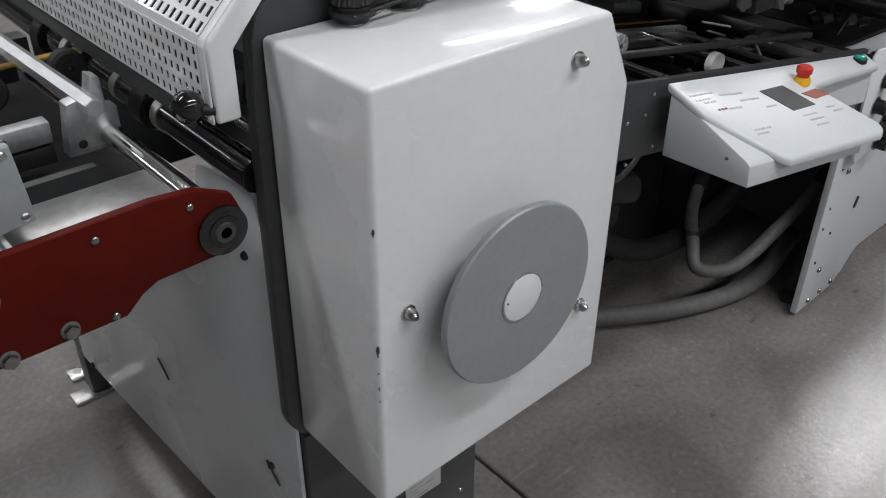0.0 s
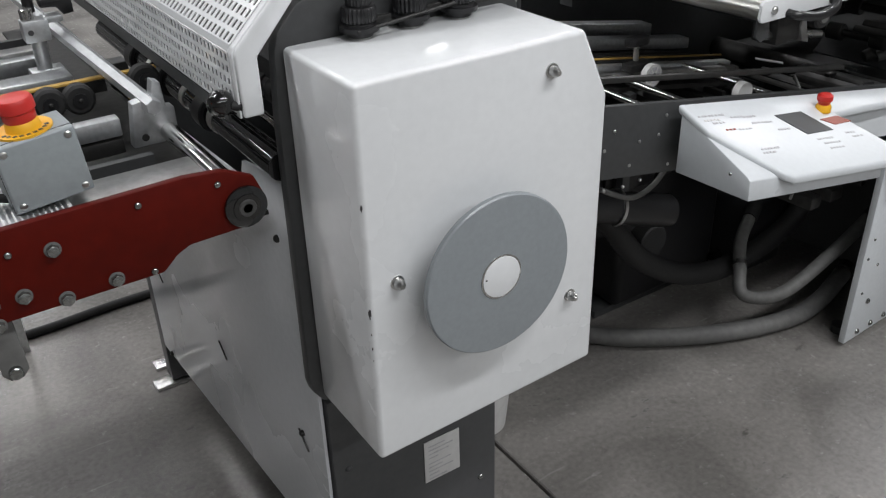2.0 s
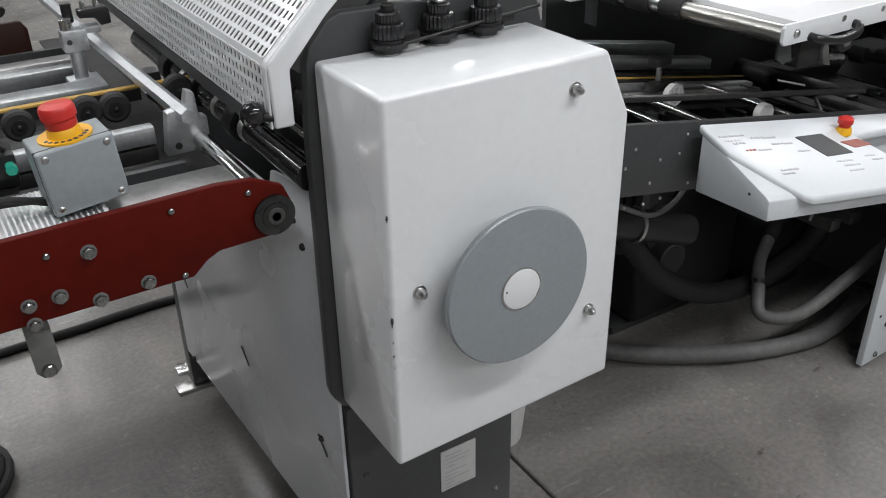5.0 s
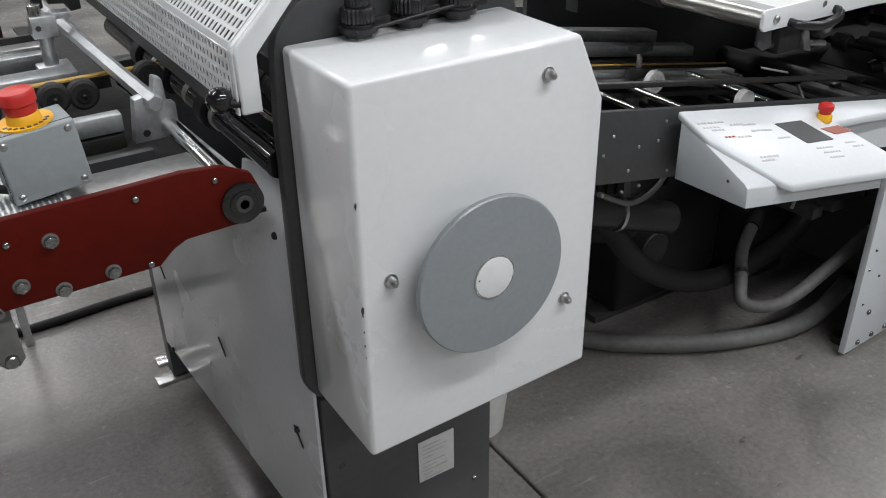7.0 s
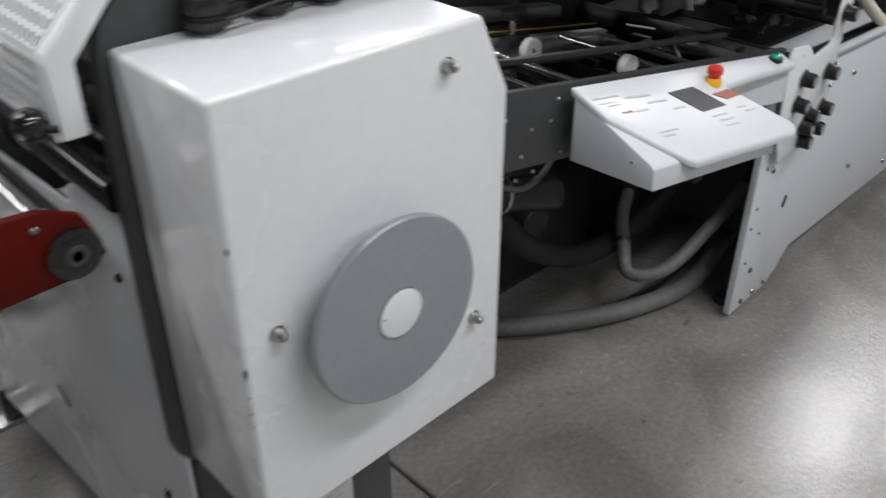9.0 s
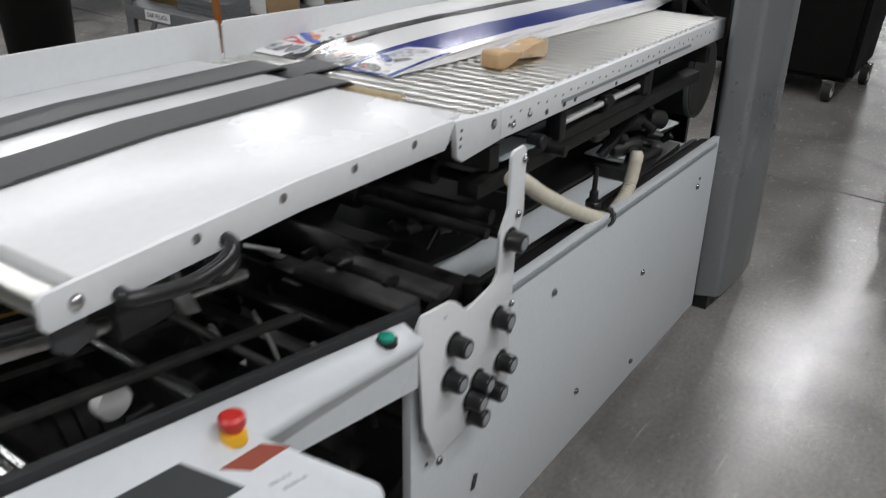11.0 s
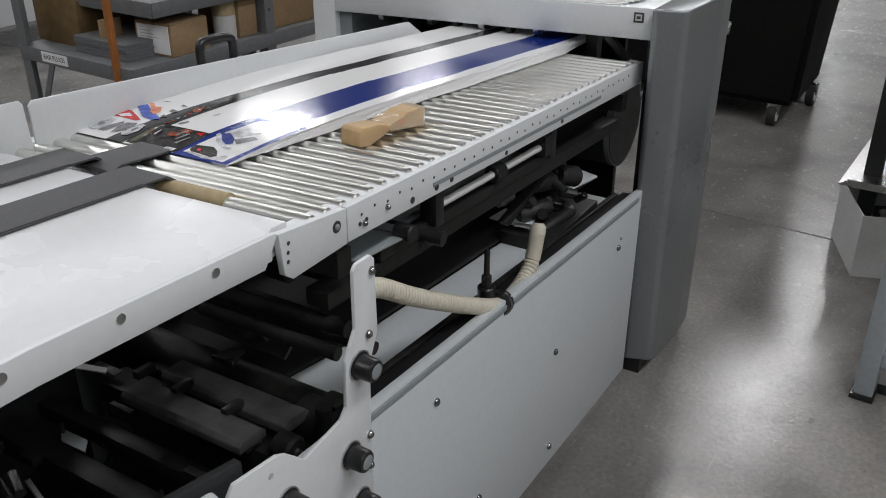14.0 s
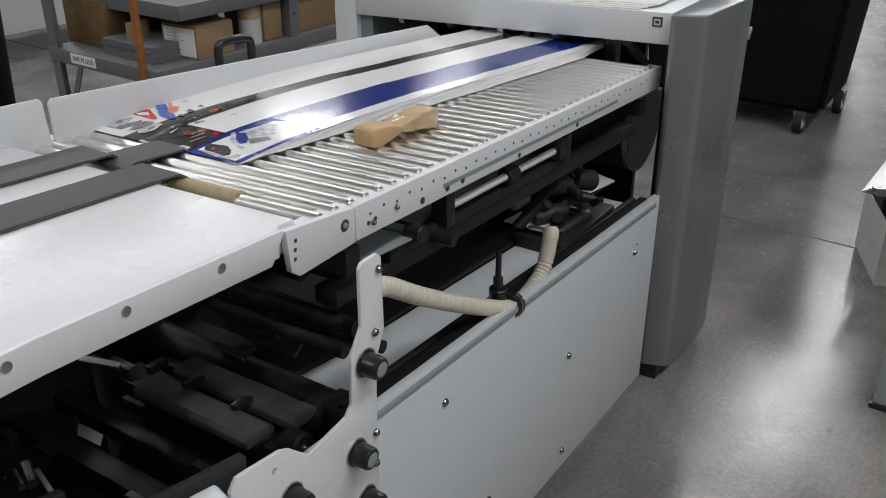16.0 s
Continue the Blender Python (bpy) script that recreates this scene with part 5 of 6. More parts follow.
    part("handle_stay", feed(box(bm_new(), 0.59, 0.715, 0.584, 0.60, 0.89, 0.952)), WHITE, t)
    st = thing("spindle", "threaded adjusting spindle with black collar beneath the roller table", "spindle", (2.5, 0.72, 0.8))
    b = bm_new()
    n = 70
    rings(b, [(0.56 + i * 0.006, 0.075, 0.806) for i in range(n)], [0.0062 + 0.0010 * (i % 2) for i in range(n)], 12)
    part("thread", feed(b), CARDW, st)
    part("collar", feed(rod(bm_new(), (0.76, 0.075, 0.806), (0.795, 0.075, 0.806), 0.016, 18, 0.002)), BLACK, st)
    part("bearing_block", feed(box(bm_new(), 0.55, 0.575, 0.06, 0.09, 0.78, 0.848, 0.002)), BLACK, st)
    part("bearing_block", feed(box(bm_new(), 0.975, 1.0, 0.06, 0.09, 0.78, 0.848, 0.002)), BLACK, st)
    part("slide_bar", feed(box(bm_new(), 0.42, 1.0, 0.075, 0.10, 0.765, 0.785, 0.002)), GREASE, st)
    part("knob", feed(rod(bm_new(), (0.47, 0.05, 0.80), (0.47, 0.08, 0.80), 0.014, 16, 0.002)), BLACK, st)


def stream_material():
    m = bpy.data.materials.new("glossy_printed_sheet")
    m.use_nodes = True
    nt = m.node_tree
    b = nt.nodes["Principled BSDF"]
    tc = nt.nodes.new("ShaderNodeTexCoord")
    sp = nt.nodes.new("ShaderNodeSeparateXYZ")
    nt.links.new(tc.outputs["Object"], sp.inputs[0])
    ramp = nt.nodes.new("ShaderNodeValToRGB")
    r = ramp.color_ramp
    r.interpolation = "CONSTANT"
    cols = ((0.0, (0.80, 0.80, 0.81)), (0.085, (0.009, 0.026, 0.19)), (0.375, (0.83, 0.83, 0.83)), (0.675, (0.02, 0.02, 0.022)), (0.79, (0.82, 0.82, 0.82)))
    r.elements[0].position, r.elements[0].color = cols[0][0], (*cols[0][1], 1)
    r.elements[1].position, r.elements[1].color = cols[1][0], (*cols[1][1], 1)
    for p, c in cols[2:]:
        e = r.elements.new(p)
        e.color = (*c, 1)
    mr = nt.nodes.new("ShaderNodeMapRange")
    mr.inputs["From Min"].default_value, mr.inputs["From Max"].default_value = 0.0, 0.298
    sk = nt.nodes.new("ShaderNodeMath")
    sk.operation = "MULTIPLY_ADD"
    sk.inputs[1].default_value = 0.06
    nt.links.new(sp.outputs["X"], sk.inputs[0])
    nt.links.new(sp.outputs["Y"], sk.inputs[2])
    nt.links.new(sk.outputs[0], mr.inputs["Value"])
    nt.links.new(mr.outputs[0], ramp.inputs["Fac"])
    nt.links.new(ramp.outputs["Color"], b.inputs["Base Color"])
    nz = nt.nodes.new("ShaderNodeTexNoise")
    nz.inputs["Scale"].default_value = 7
    rr = nt.nodes.new("ShaderNodeMapRange")
    rr.inputs["To Min"].default_value, rr.inputs["To Max"].default_value = 0.12, 0.18
    nt.links.new(tc.outputs["Object"], nz.inputs["Vector"])
    nt.links.new(nz.outputs["Fac"], rr.inputs["Value"])
    nt.links.new(rr.outputs[0], b.inputs["Roughness"])
    bp = nt.nodes.new("ShaderNodeBump")
    bp.inputs["Strength"].default_value, bp.inputs["Distance"].default_value = 0.05, 0.004
    nt.links.new(nz.outputs["Fac"], bp.inputs["Height"])
    nt.links.new(bp.outputs["Normal"], b.inputs["Normal"])
    return m


SHEET_LEN, SHEET_WID, SHEET_STEP, SHEET_N, SKEW = 0.43, 0.334, 0.0255, 41, -0.06


def sheet_rise(x):
    """Height of the shingled pile a distance x behind its leading edge."""
    x = max(0.0, x)
    return 0.017 * (1 - math.exp(-x / 0.11)) + 0.006 * x / SHEET_LEN


def build_sheets():
    t = thing("sheet_stream", "overlapping glossy printed sheets with blue and black bands on rollers", "printed sheets", (2.3, 1.0, 0.89))
    m = stream_material()
    bm = bm_new()
    nx, ny = 24, 4
    vs = [[[None] * 2 for _ in range(ny + 1)] for _ in range(nx + 1)]
    for i in range(nx + 1):
        for j in range(ny + 1):
            x, y = SHEET_LEN * (i / nx) ** 1.5, SHEET_WID * j / ny
            low = sheet_rise(x - SHEET_STEP) - 0.0002
            for k, z in ((0, low), (1, max(sheet_rise(x), low + 0.0004))):
                vs[i][j][k] = bm.verts.new((x - 0.05 * y, y + SKEW * x, z))
    for i in range(nx):
        for j in range(ny):
            bm.faces.new([vs[i][j][1], vs[i + 1][j][1], vs[i + 1][j + 1][1], vs[i][j + 1][1]])
            bm.faces.new([vs[i][j][0], vs[i][j + 1][0], vs[i + 1][j + 1][0], vs[i + 1][j][0]])
    for i in range(nx):
        bm.faces.new([vs[i][0][0], vs[i + 1][0][0], vs[i + 1][0][1], vs[i][0][1]])
        bm.faces.new([vs[i][ny][1], vs[i + 1][ny][1], vs[i + 1][ny][0], vs[i][ny][0]])
    for j in range(ny):
        bm.faces.new([vs[0][j][1], vs[0][j + 1][1], vs[0][j + 1][0], vs[0][j][0]])
        bm.faces.new([vs[nx][j][0], vs[nx][j + 1][0], vs[nx][j + 1][1], vs[nx][j][1]])
    me = link_mesh("sheet", bm, m)
    random.seed(2)

    def place(k, jitter=0.0):
        u = 0.330 + k * SHEET_STEP
        v = 0.276 + SKEW * k * SHEET_STEP + jitter
        return FEED @ Matrix.Translation((u, v, 0.9012 + FSLOPE * (u - 0.2))) @ Matrix.Rotation(-math.atan(FSLOPE), 4, "Y")
    for k in range(SHEET_N):
        o = new("sheet", me)
        o.parent = t
        o.matrix_basis = Matrix.Translation(-base_of(t)) @ place(k, 0.0012 * random.uniform(-1, 1) + 0.0015 * math.sin(k * 0.7) if k else 0.0)
    top_m = place(0)

    def patch(name, pts, col, level=1):
        """A flat printed patch on the top sheet; pts are (distance from the leading edge, distance from the near edge)."""
        b = bm_new()
        f = b.faces.new([b.verts.new((x, y, 0)) for x, y in pts])
        bmesh.ops.triangulate(b, faces=[f])
        bmesh.ops.subdivide_edges(b, edges=b.edges[:], cuts=3, use_grid_fill=True)
        for v in b.verts:
            x, y = v.co.x, v.co.y
            v.co = (x - 0.05 * y, y + SKEW * x, sheet_rise(x) + 0.0003 + 0.00025 * level)
        bmesh.ops.recalc_face_normals(b, faces=b.faces)
        for f in b.faces:
            if f.normal.z < 0:
                f.normal_flip()
        b.transform(top_m)
        return part(name, b, col, t)

    def ink(name, c, r=0.2, vary=0.35):
        return mat(name, c, r, scale=90, vary=vary, bump=0.0, stain=0.5, stain_scale=60, color2=tuple(min(1, x * 2.0 + 0.03) for x in c))
    blk, navy, redk, blu = ink("print_black", (0.018, 0.016, 0.016)), ink("print_navy", (0.009, 0.026, 0.19), vary=0.1), ink("print_red", (0.50, 0.015, 0.02)), ink("print_blue", (0.03, 0.08, 0.42))
    gry, lgt, wht, brn, org = ink("print_grey", (0.16, 0.16, 0.17)), ink("print_light_grey", (0.42, 0.43, 0.45)), mat("print_white", (0.80, 0.80, 0.80), 0.2, bump=0, stain=0.02), ink("print_rust", (0.22, 0.05, 0.02)), ink("print_orange", (0.70, 0.22, 0.10))
    olv = ink("print_olive", (0.10, 0.09, 0.06))

    def spot(cx, cy, rx, ry, col, level=2, turn=0.0, n=11, name="print_spot"):
        random.seed(int(cx * 1e4 + cy * 1e3))
        pts = []
        for k in range(n):
            a = k / n * 6.2832
            rr = 0.75 + 0.3 * random.random()
            x, y = rx * rr * math.cos(a), ry * rr * math.sin(a)
            pts.append((cx + x * math.cos(turn) - y * math.sin(turn), cy + x * math.sin(turn) + y * math.cos(turn)))
        patch(name, pts, col, level)
    patch("blue_field", [(0.001, 0.001), (0.176, 0.001), (0.176, 0.102), (0.12, 0.099), (0.071, 0.097), (0.001, 0.099)], navy)
    patch("photo", [(0.012, 0.092), (0.006, 0.012), (0.053, 0.008), (0.109, 0.010), (0.19, 0.010), (0.178, 0.060), (0.161, 0.088), (0.072, 0.093)], wht, 2)
    patch("photo_shade", [(0.094, 0.094), (0.112, 0.060), (0.150, 0.03), (0.165, 0.05), (0.15, 0.085)], lgt, 3)
    patch("shoe_side", [(0.096, 0.091), (0.115, 0.080), (0.111, 0.055), (0.127, 0.042), (0.107, 0.040), (0.089, 0.051), (0.086, 0.068)], lgt, 4)
    patch("shoe_sole", [(0.012, 0.092), (0.010, 0.080), (0.004, 0.049), (0.006, 0.025), (0.014, 0.015), (0.025, 0.019), (0.024, 0.026), (0.012, 0.032), (0.011, 0.054), (0.015, 0.080)], lgt, 4)
    patch("shoe_toe", [(0.023, 0.090), (0.036, 0.091), (0.039, 0.078), (0.041, 0.062), (0.031, 0.045), (0.018, 0.034), (0.011, 0.040), (0.014, 0.063), (0.015, 0.080)], blk, 5)
    patch("toe_red", [(0.027, 0.078), (0.028, 0.072), (0.020, 0.068), (0.021, 0.075)], redk, 6)
    patch("shoe_rim", [(0.083, 0.098), (0.091, 0.097), (0.063, 0.069), (0.050, 0.045), (0.050, 0.036), (0.041, 0.033), (0.046, 0.052), (0.060, 0.076)], lgt, 5)
    patch("shoe_blue", [(0.092, 0.096), (0.091, 0.088), (0.096, 0.082), (0.080, 0.059), (0.064, 0.047), (0.056, 0.053), (0.067, 0.072)], navy, 6)
    patch("shoe_grey", [(0.078, 0.060), (0.100, 0.040), (0.094, 0.026), (0.064, 0.040)], gry, 4)
    patch("shoe_grey", [(0.090, 0.056), (0.118, 0.036), (0.116, 0.030), (0.088, 0.048)], wht, 5)
    patch("black_field", [(0.001, 0.101), (0.040, 0.103), (0.083, 0.108), (0.083, 0.192), (0.041, 0.190), (0.003, 0.192)], blk)
    patch("dark_strip", [(0.003, 0.200), (0.005, 0.190), (0.083, 0.191), (0.150, 0.194), (0.240, 0.199), (0.330, 0.202), (0.330, 0.236), (0.240, 0.231), (0.160, 0.224), (0.080, 0.207)], blk)
    patch("olive_field", [(0.009, 0.196), (0.060, 0.206), (0.079, 0.203), (0.039, 0.191), (0.009, 0.186)], olv, 2)
    random.seed(12)
    for k in range(11):
        x = 0.050 + 0.0125 * k
        spot(x, 0.1955 + 0.11 * (x - 0.05) + 0.004 * random.uniform(-1, 1), 0.0034, 0.0026, (brn, redk, gry, lgt)[(k * 3) % 4], 3, 0.4, 7)
    patch("red_patch", [(0.150, 0.217), (0.164, 0.224), (0.178, 0.214), (0.150, 0.199)], brn, 3)
    patch("red_patch", [(0.071, 0.160), (0.081, 0.155), (0.081, 0.140), (0.063, 0.137)], brn, 3)
    patch("red_patch", [(0.074, 0.130), (0.081, 0.117), (0.066, 0.112)], redk, 3)
    patch("rust_patch", [(0.046, 0.160), (0.060, 0.168), (0.066, 0.150), (0.050, 0.142)], brn, 3)
    for k in range(3):
        patch("text_row", [(0.030 + 0.012 * k, 0.128 + 0.012 * k), (0.058 + 0.010 * k, 0.124 + 0.012 * k), (0.055 + 0.010 * k, 0.120 + 0.012 * k), (0.028 + 0.012 * k, 0.123 + 0.012 * k)], gry, 4)
    patch("text_row", [(0.043, 0.184), (0.062, 0.188), (0.059, 0.184), (0.041, 0.179)], lgt, 4)
    patch("code_square", [(0.004, 0.127), (0.014, 0.126), (0.014, 0.108), (0.004, 0.108)], wht, 4)
    patch("code_marks", [(0.006, 0.124), (0.012, 0.123), (0.012, 0.111), (0.006, 0.111)], lgt, 5)
    patch("text_bar", [(0.095, 0.188), (0.110, 0.182), (0.108, 0.178), (0.092, 0.182)], gry, 2)
    patch("text_bar", [(0.150, 0.172), (0.165, 0.170), (0.163, 0.166), (0.150, 0.167)], lgt, 2)
    patch("red_field", [(0.077, 0.314), (0.105, 0.318), (0.108, 0.303), (0.080, 0.252), (0.074, 0.256)], redk)
    patch("text_bar", [(0.082, 0.306), (0.097, 0.295), (0.087, 0.278), (0.078, 0.292)], wht, 2)
    patch("shoe_base", [(0.131, 0.319), (0.141, 0.315), (0.108, 0.278), (0.091, 0.248), (0.094, 0.266)], lgt, 2)
    patch("shoe_blue", [(0.128, 0.312), (0.143, 0.305), (0.121, 0.273), (0.105, 0.241), (0.095, 0.229), (0.087, 0.239), (0.093, 0.262)], blu, 3)
    patch("shoe_orange", [(0.149, 0.308), (0.153, 0.302), (0.139, 0.285), (0.143, 0.274), (0.124, 0.256), (0.108, 0.255), (0.116, 0.271), (0.130, 0.283)], org, 4)
    for pts, col in (([(0.022, 0.301), (0.037, 0.308), (0.062, 0.298), (0.069, 0.291), (0.050, 0.281), (0.032, 0.274), (0.017, 0.284)], lgt), ([(0.019, 0.277), (0.040, 0.277), (0.063, 0.268), (0.053, 0.259), (0.031, 0.263), (0.020, 0.265)], gry),
                     ([(0.020, 0.250), (0.039, 0.257), (0.060, 0.260), (0.067, 0.243), (0.055, 0.237), (0.038, 0.238), (0.026, 0.241)], gry), ([(0.025, 0.233), (0.045, 0.235), (0.066, 0.232), (0.065, 0.224), (0.042, 0.214), (0.023, 0.217), (0.019, 0.225)], lgt)):
        patch("grey_shoe", pts, col, 3)
    spot(0.040, 0.292, 0.010, 0.006, gry, 4, 0.5)
    spot(0.043, 0.225, 0.010, 0.004, gry, 4, 0.3)
    for pts in ([(0.165, 0.295), (0.173, 0.283), (0.173, 0.294)], [(0.130, 0.245), (0.142, 0.250), (0.140, 0.234), (0.129, 0.235)], [(0.160, 0.251), (0.170, 0.254), (0.164, 0.238)], [(0.104, 0.237), (0.116, 0.240), (0.110, 0.225)]):
        patch("small_shoe", pts, gry, 4)


def build_wood():
    t = thing("wooden_paper_weight", "pale waisted wooden weight wrapped in clear tape on rollers", "wooden block", (2.38, 0.87, 0.89))
    prof = [(0.0, 0.0), (0.028, -0.003), (0.050, 0.004), (0.075, 0.013), (0.105, 0.014), (0.125, 0.008), (0.165, 0.0), (0.170, 0.004), (0.170, 0.036), (0.160, 0.040), (0.125, 0.040), (0.105, 0.032), (0.075, 0.026), (0.050, 0.034), (0.006, 0.038), (0.0, 0.032)]
    m = FEED @ Matrix.Translation((0.512, 0.172, 0.9003 + FSLOPE * 0.31)) @ Matrix.Rotation(radians(-3), 4, "Z") @ Matrix.Rotation(-math.atan(FSLOPE), 4, "Y") @ Matrix.Diagonal((0.98, 0.9, 0.80, 1))
    b = prism(bm_new(), prof, 0.0, 0.044, "y", 0.003, 3)
    b.transform(m)
    part("block", b, WOOD, t)
    b = box(bm_new(), 0.098, 0.112, -0.001, 0.0, 0.018, 0.030)
    b.transform(m)
    part("red_sticker", b, ESTOP, t, "small red sticker")
    b = prism(bm_new(), [(0.075, 0.0125), (0.172, -0.001), (0.172, 0.0415), (0.105, 0.034), (0.075, 0.0275)], -0.0016, 0.0456, "y", 0.002)
    b.transform(m)
    part("clear_tape", b, CLEAR, t, "clear wrapping tape")


def build_lower_feeder():
    t = thing("lower_conveyor", "black lower conveyor with greasy shafts inside the feeder", "conveyor", (2.4, 1.0, 0.5))
    part("belt", feed(prism(bm_new(), [(0.30, 0.218), (0.44, 0.200), (1.5, 0.160), (1.5, 0.70), (0.30, 0.70)], 0.547, 0.556, "z", 0.002), -0.04), RUBBER, t, "wide black belt")
    part("deck_strip", feed(prism(bm_new(), [(0.345, 0.10), (0.325, 0.215), (0.44, 0.198), (1.38, 0.160), (1.38, 0.072), (0.38, 0.072)], 0.540, 0.548, "z", 0.001), -0.04), PANELW, t, "grey-white deck strip beside the belt")
    part("roller", feed(rod(bm_new(), (0.31, 0.08, 0.545), (0.31, 0.72, 0.545), 0.03, 24, 0.003), -0.04), GREASE, t)
    part("end_knob", feed(rod(bm_new(), (0.285, 0.075, 0.545), (0.285, 0.13, 0.545), 0.038, 24, 0.004), -0.04), GREASE, t)
    for u, v0, v1, z, w, h in ((0.185, 0.05, 0.46, 0.505, 0.055, 0.04), (0.262, 0.06, 0.44, 0.51, 0.04, 0.03), (0.06, 0.05, 0.60, 0.44, 0.04, 0.04), (0.13, 0.05, 0.55, 0.47, 0.03, 0.03), (-0.02, 0.10, 0.6, 0.36, 0.05, 0.03), (-0.10, 0.10, 0.6, 0.36, 0.04, 0.03), (0.11, 0.10, 0.46, 0.37, 0.02, 0.02)):
        part("cross_beam", feed(box(bm_new(), u, u + w, v0, v1, z, z + h, 0.004)), GREASE, t)
    part("carriage", feed(prism(bm_new(), [(0.143, 0.568), (0.143, 0.580), (0.150, 0.586), (0.190, 0.586), (0.197, 0.580), (0.197, 0.568)], 0.12, 0.352, "y", 0.002)), DUSTY, t, "dusty dark carriage bar")
    part("carriage", feed(prism(bm_new(), [(0.213, 0.566), (0.213, 0.580), (0.220, 0.586), (0.258, 0.586), (0.266, 0.580), (0.266, 0.566)], 0.10, 0.345, "y", 0.002)), DUSTY, t, "dusty dark carriage bar")
    for u, v, z in ((0.20, 0.10, 0.56), (0.27, 0.07, 0.57), (0.31, 0.10, 0.565)):
        part("end_bearing", feed(rings(bm_new(), [(u, v - 0.03, z), (u, v - 0.026, z), (u, v, z)], [0.018, 0.022, 0.022], 20)), GREASE, t)
        part("bearing_screw", feed(rings(bm_new(), [(u, v - 0.036, z), (u, v - 0.03, z)], [0.005, 0.006], 10)), STEEL, t)
    for v in (0.18, 0.28, 0.36):
        part("clip", feed(box(bm_new(), 0.185, 0.22, v, v + 0.012, 0.580, 0.594, 0.001)), BLACK, t)
    for u, z, r, v1 in ((0.40, 0.72, 0.011, 0.60), (0.33, 0.665, 0.010, 0.55), (0.52, 0.76, 0.012, 0.6)):
        part("shaft", feed(rod(bm_new(), (u - 0.03, v1, z), (u + 0.02, 0.04, z - 0.01), r, 14), 0.0), GREASE, t)
        for v in (0.22, 0.34, 0.45):
            part("shaft_collar", feed(rod(bm_new(), (u - 0.01, v, z - 0.004), (u - 0.012, v + 0.04, z - 0.003), r + 0.012, 16, 0.002), 0.0), GREASE, t)
    part("post", feed(rod(bm_new(), (0.25, 0.06, 0.50), (0.25, 0.06, 0.61), 0.012, 14)), GREASE, t)
    part("vee_plate", feed(prism(bm_new(), [(0.285, 0.307), (0.287, 0.268), (0.325, 0.275), (0.318, 0.300)], 0.583, 0.587, "z", 0.0005), 0.0), DARKP, t, "folded dark vee plate")
    part("vee_lip", feed(prism(bm_new(), [(0.283, 0.307), (0.285, 0.266), (0.289, 0.266), (0.287, 0.307)], 0.583, 0.590, "z", 0.0005), 0.0), STEEL, t, "bright plate lip")
    for k in range(5):
        u0, v0 = 0.325 + 0.018 * k, 0.275 - 0.022 * k
        part("clamp_piece", feed(rings(bm_new(), [(u0, v0, 0.612), (u0 + 0.012, v0 - 0.008, 0.618), (u0 + 0.020, v0 - 0.020, 0.612)], [0.014, 0.018 - 0.002 * (k % 2), 0.011], 12), 0.0), GREYHOSE if k % 2 else GREASE, t)
    for (p, q, r) in (((0.299, 0.277, 0.70), (0.314, 0.059, 0.70), 0.013), ((0.251, 0.273, 0.70), (0.256, 0.033, 0.70), 0.010)):
        part("round_shaft", feed(rod(bm_new(), p, q, r, 16), 0.0), GREASE, t)
    random.seed(33)
    for k in range(34):
        p = Vector((random.uniform(-0.02, 0.27), random.uniform(0.10, 0.48), random.uniform(0.43, 0.56)))
        if k % 3 == 0:
            w, d, h = random.uniform(0.006, 0.02), random.uniform(0.02, 0.06), random.uniform(0.004, 0.02)
            part("plate_piece", feed(box(bm_new(), p.x, p.x + w, p.y, p.y + d, p.z, p.z + h, 0.001), 0.0), (GREASE, DARKP)[k % 2], t)
        else:
            q = p + Vector((random.uniform(-0.03, 0.03), random.uniform(-0.05, 0.05), random.uniform(-0.02, 0.02)))
            part("linkage", feed(rod(bm_new(), p, q, random.uniform(0.003, 0.010), 10, 0.0008), 0.0), (GREASE, DARKP, BLACK)[k % 3], t)
    part("black_tube", feed(rings(bm_new(), smooth_path([(0.19, 0.46, 0.50), (0.17, 0.43, 0.44), (0.13, 0.42, 0.42), (0.10, 0.46, 0.43), (0.09, 0.50, 0.46)], 8), 0.007, 10), 0.0), RUBBER, t)
    part("white_tag", feed(prism(bm_new(), [(0.135, 0.46), (0.145, 0.47), (0.165, 0.40), (0.155, 0.392)], 0.60, 0.602, "z"), 0.0), GREYPRINT, t, "small pale tag")
    part("hopper_plate", feed(prism(bm_new(), [(0.33, 0.60), (0.40, 0.66), (0.405, 0.655), (0.335, 0.595)], 0.20, 0.42, "y")), DARKP, t)
    part("under_rail", feed(box(bm_new(), 0.30, 1.40, 0.08, 0.12, 0.735, 0.762, 0.002)), GREASE, t)
    part("under_plate", feed(box(bm_new(), 0.32, 1.40, 0.10, 0.58, 0.835, 0.842)), DARKP, t, "dark plate beneath the rollers")
    for u in (0.30, 0.95, 1.36):
        part("cross_tube", feed(box(bm_new(), u, u + 0.03, 0.06, 0.60, 0.79, 0.83)), GREASE, t)
    part("far_wall", feed(box(bm_new(), -0.45, 1.45, 0.72, 0.735, 0.15, 0.83)), DARKP, t, "dark far side plate")
    part("sump", b_feed(box(bm_new(), 0.3, 1.4, 0.10, 0.72, 0.30, 0.31)), GREASE, t)
    part("left_cable", feed(rings(bm_new(), smooth_path([(-0.10, 0.20, 0.66), (-0.10, 0.16, 0.60), (-0.12, 0.12, 0.52), (-0.16, 0.12, 0.40)], 8), 0.0035, 8)), GREYHOSE, t)
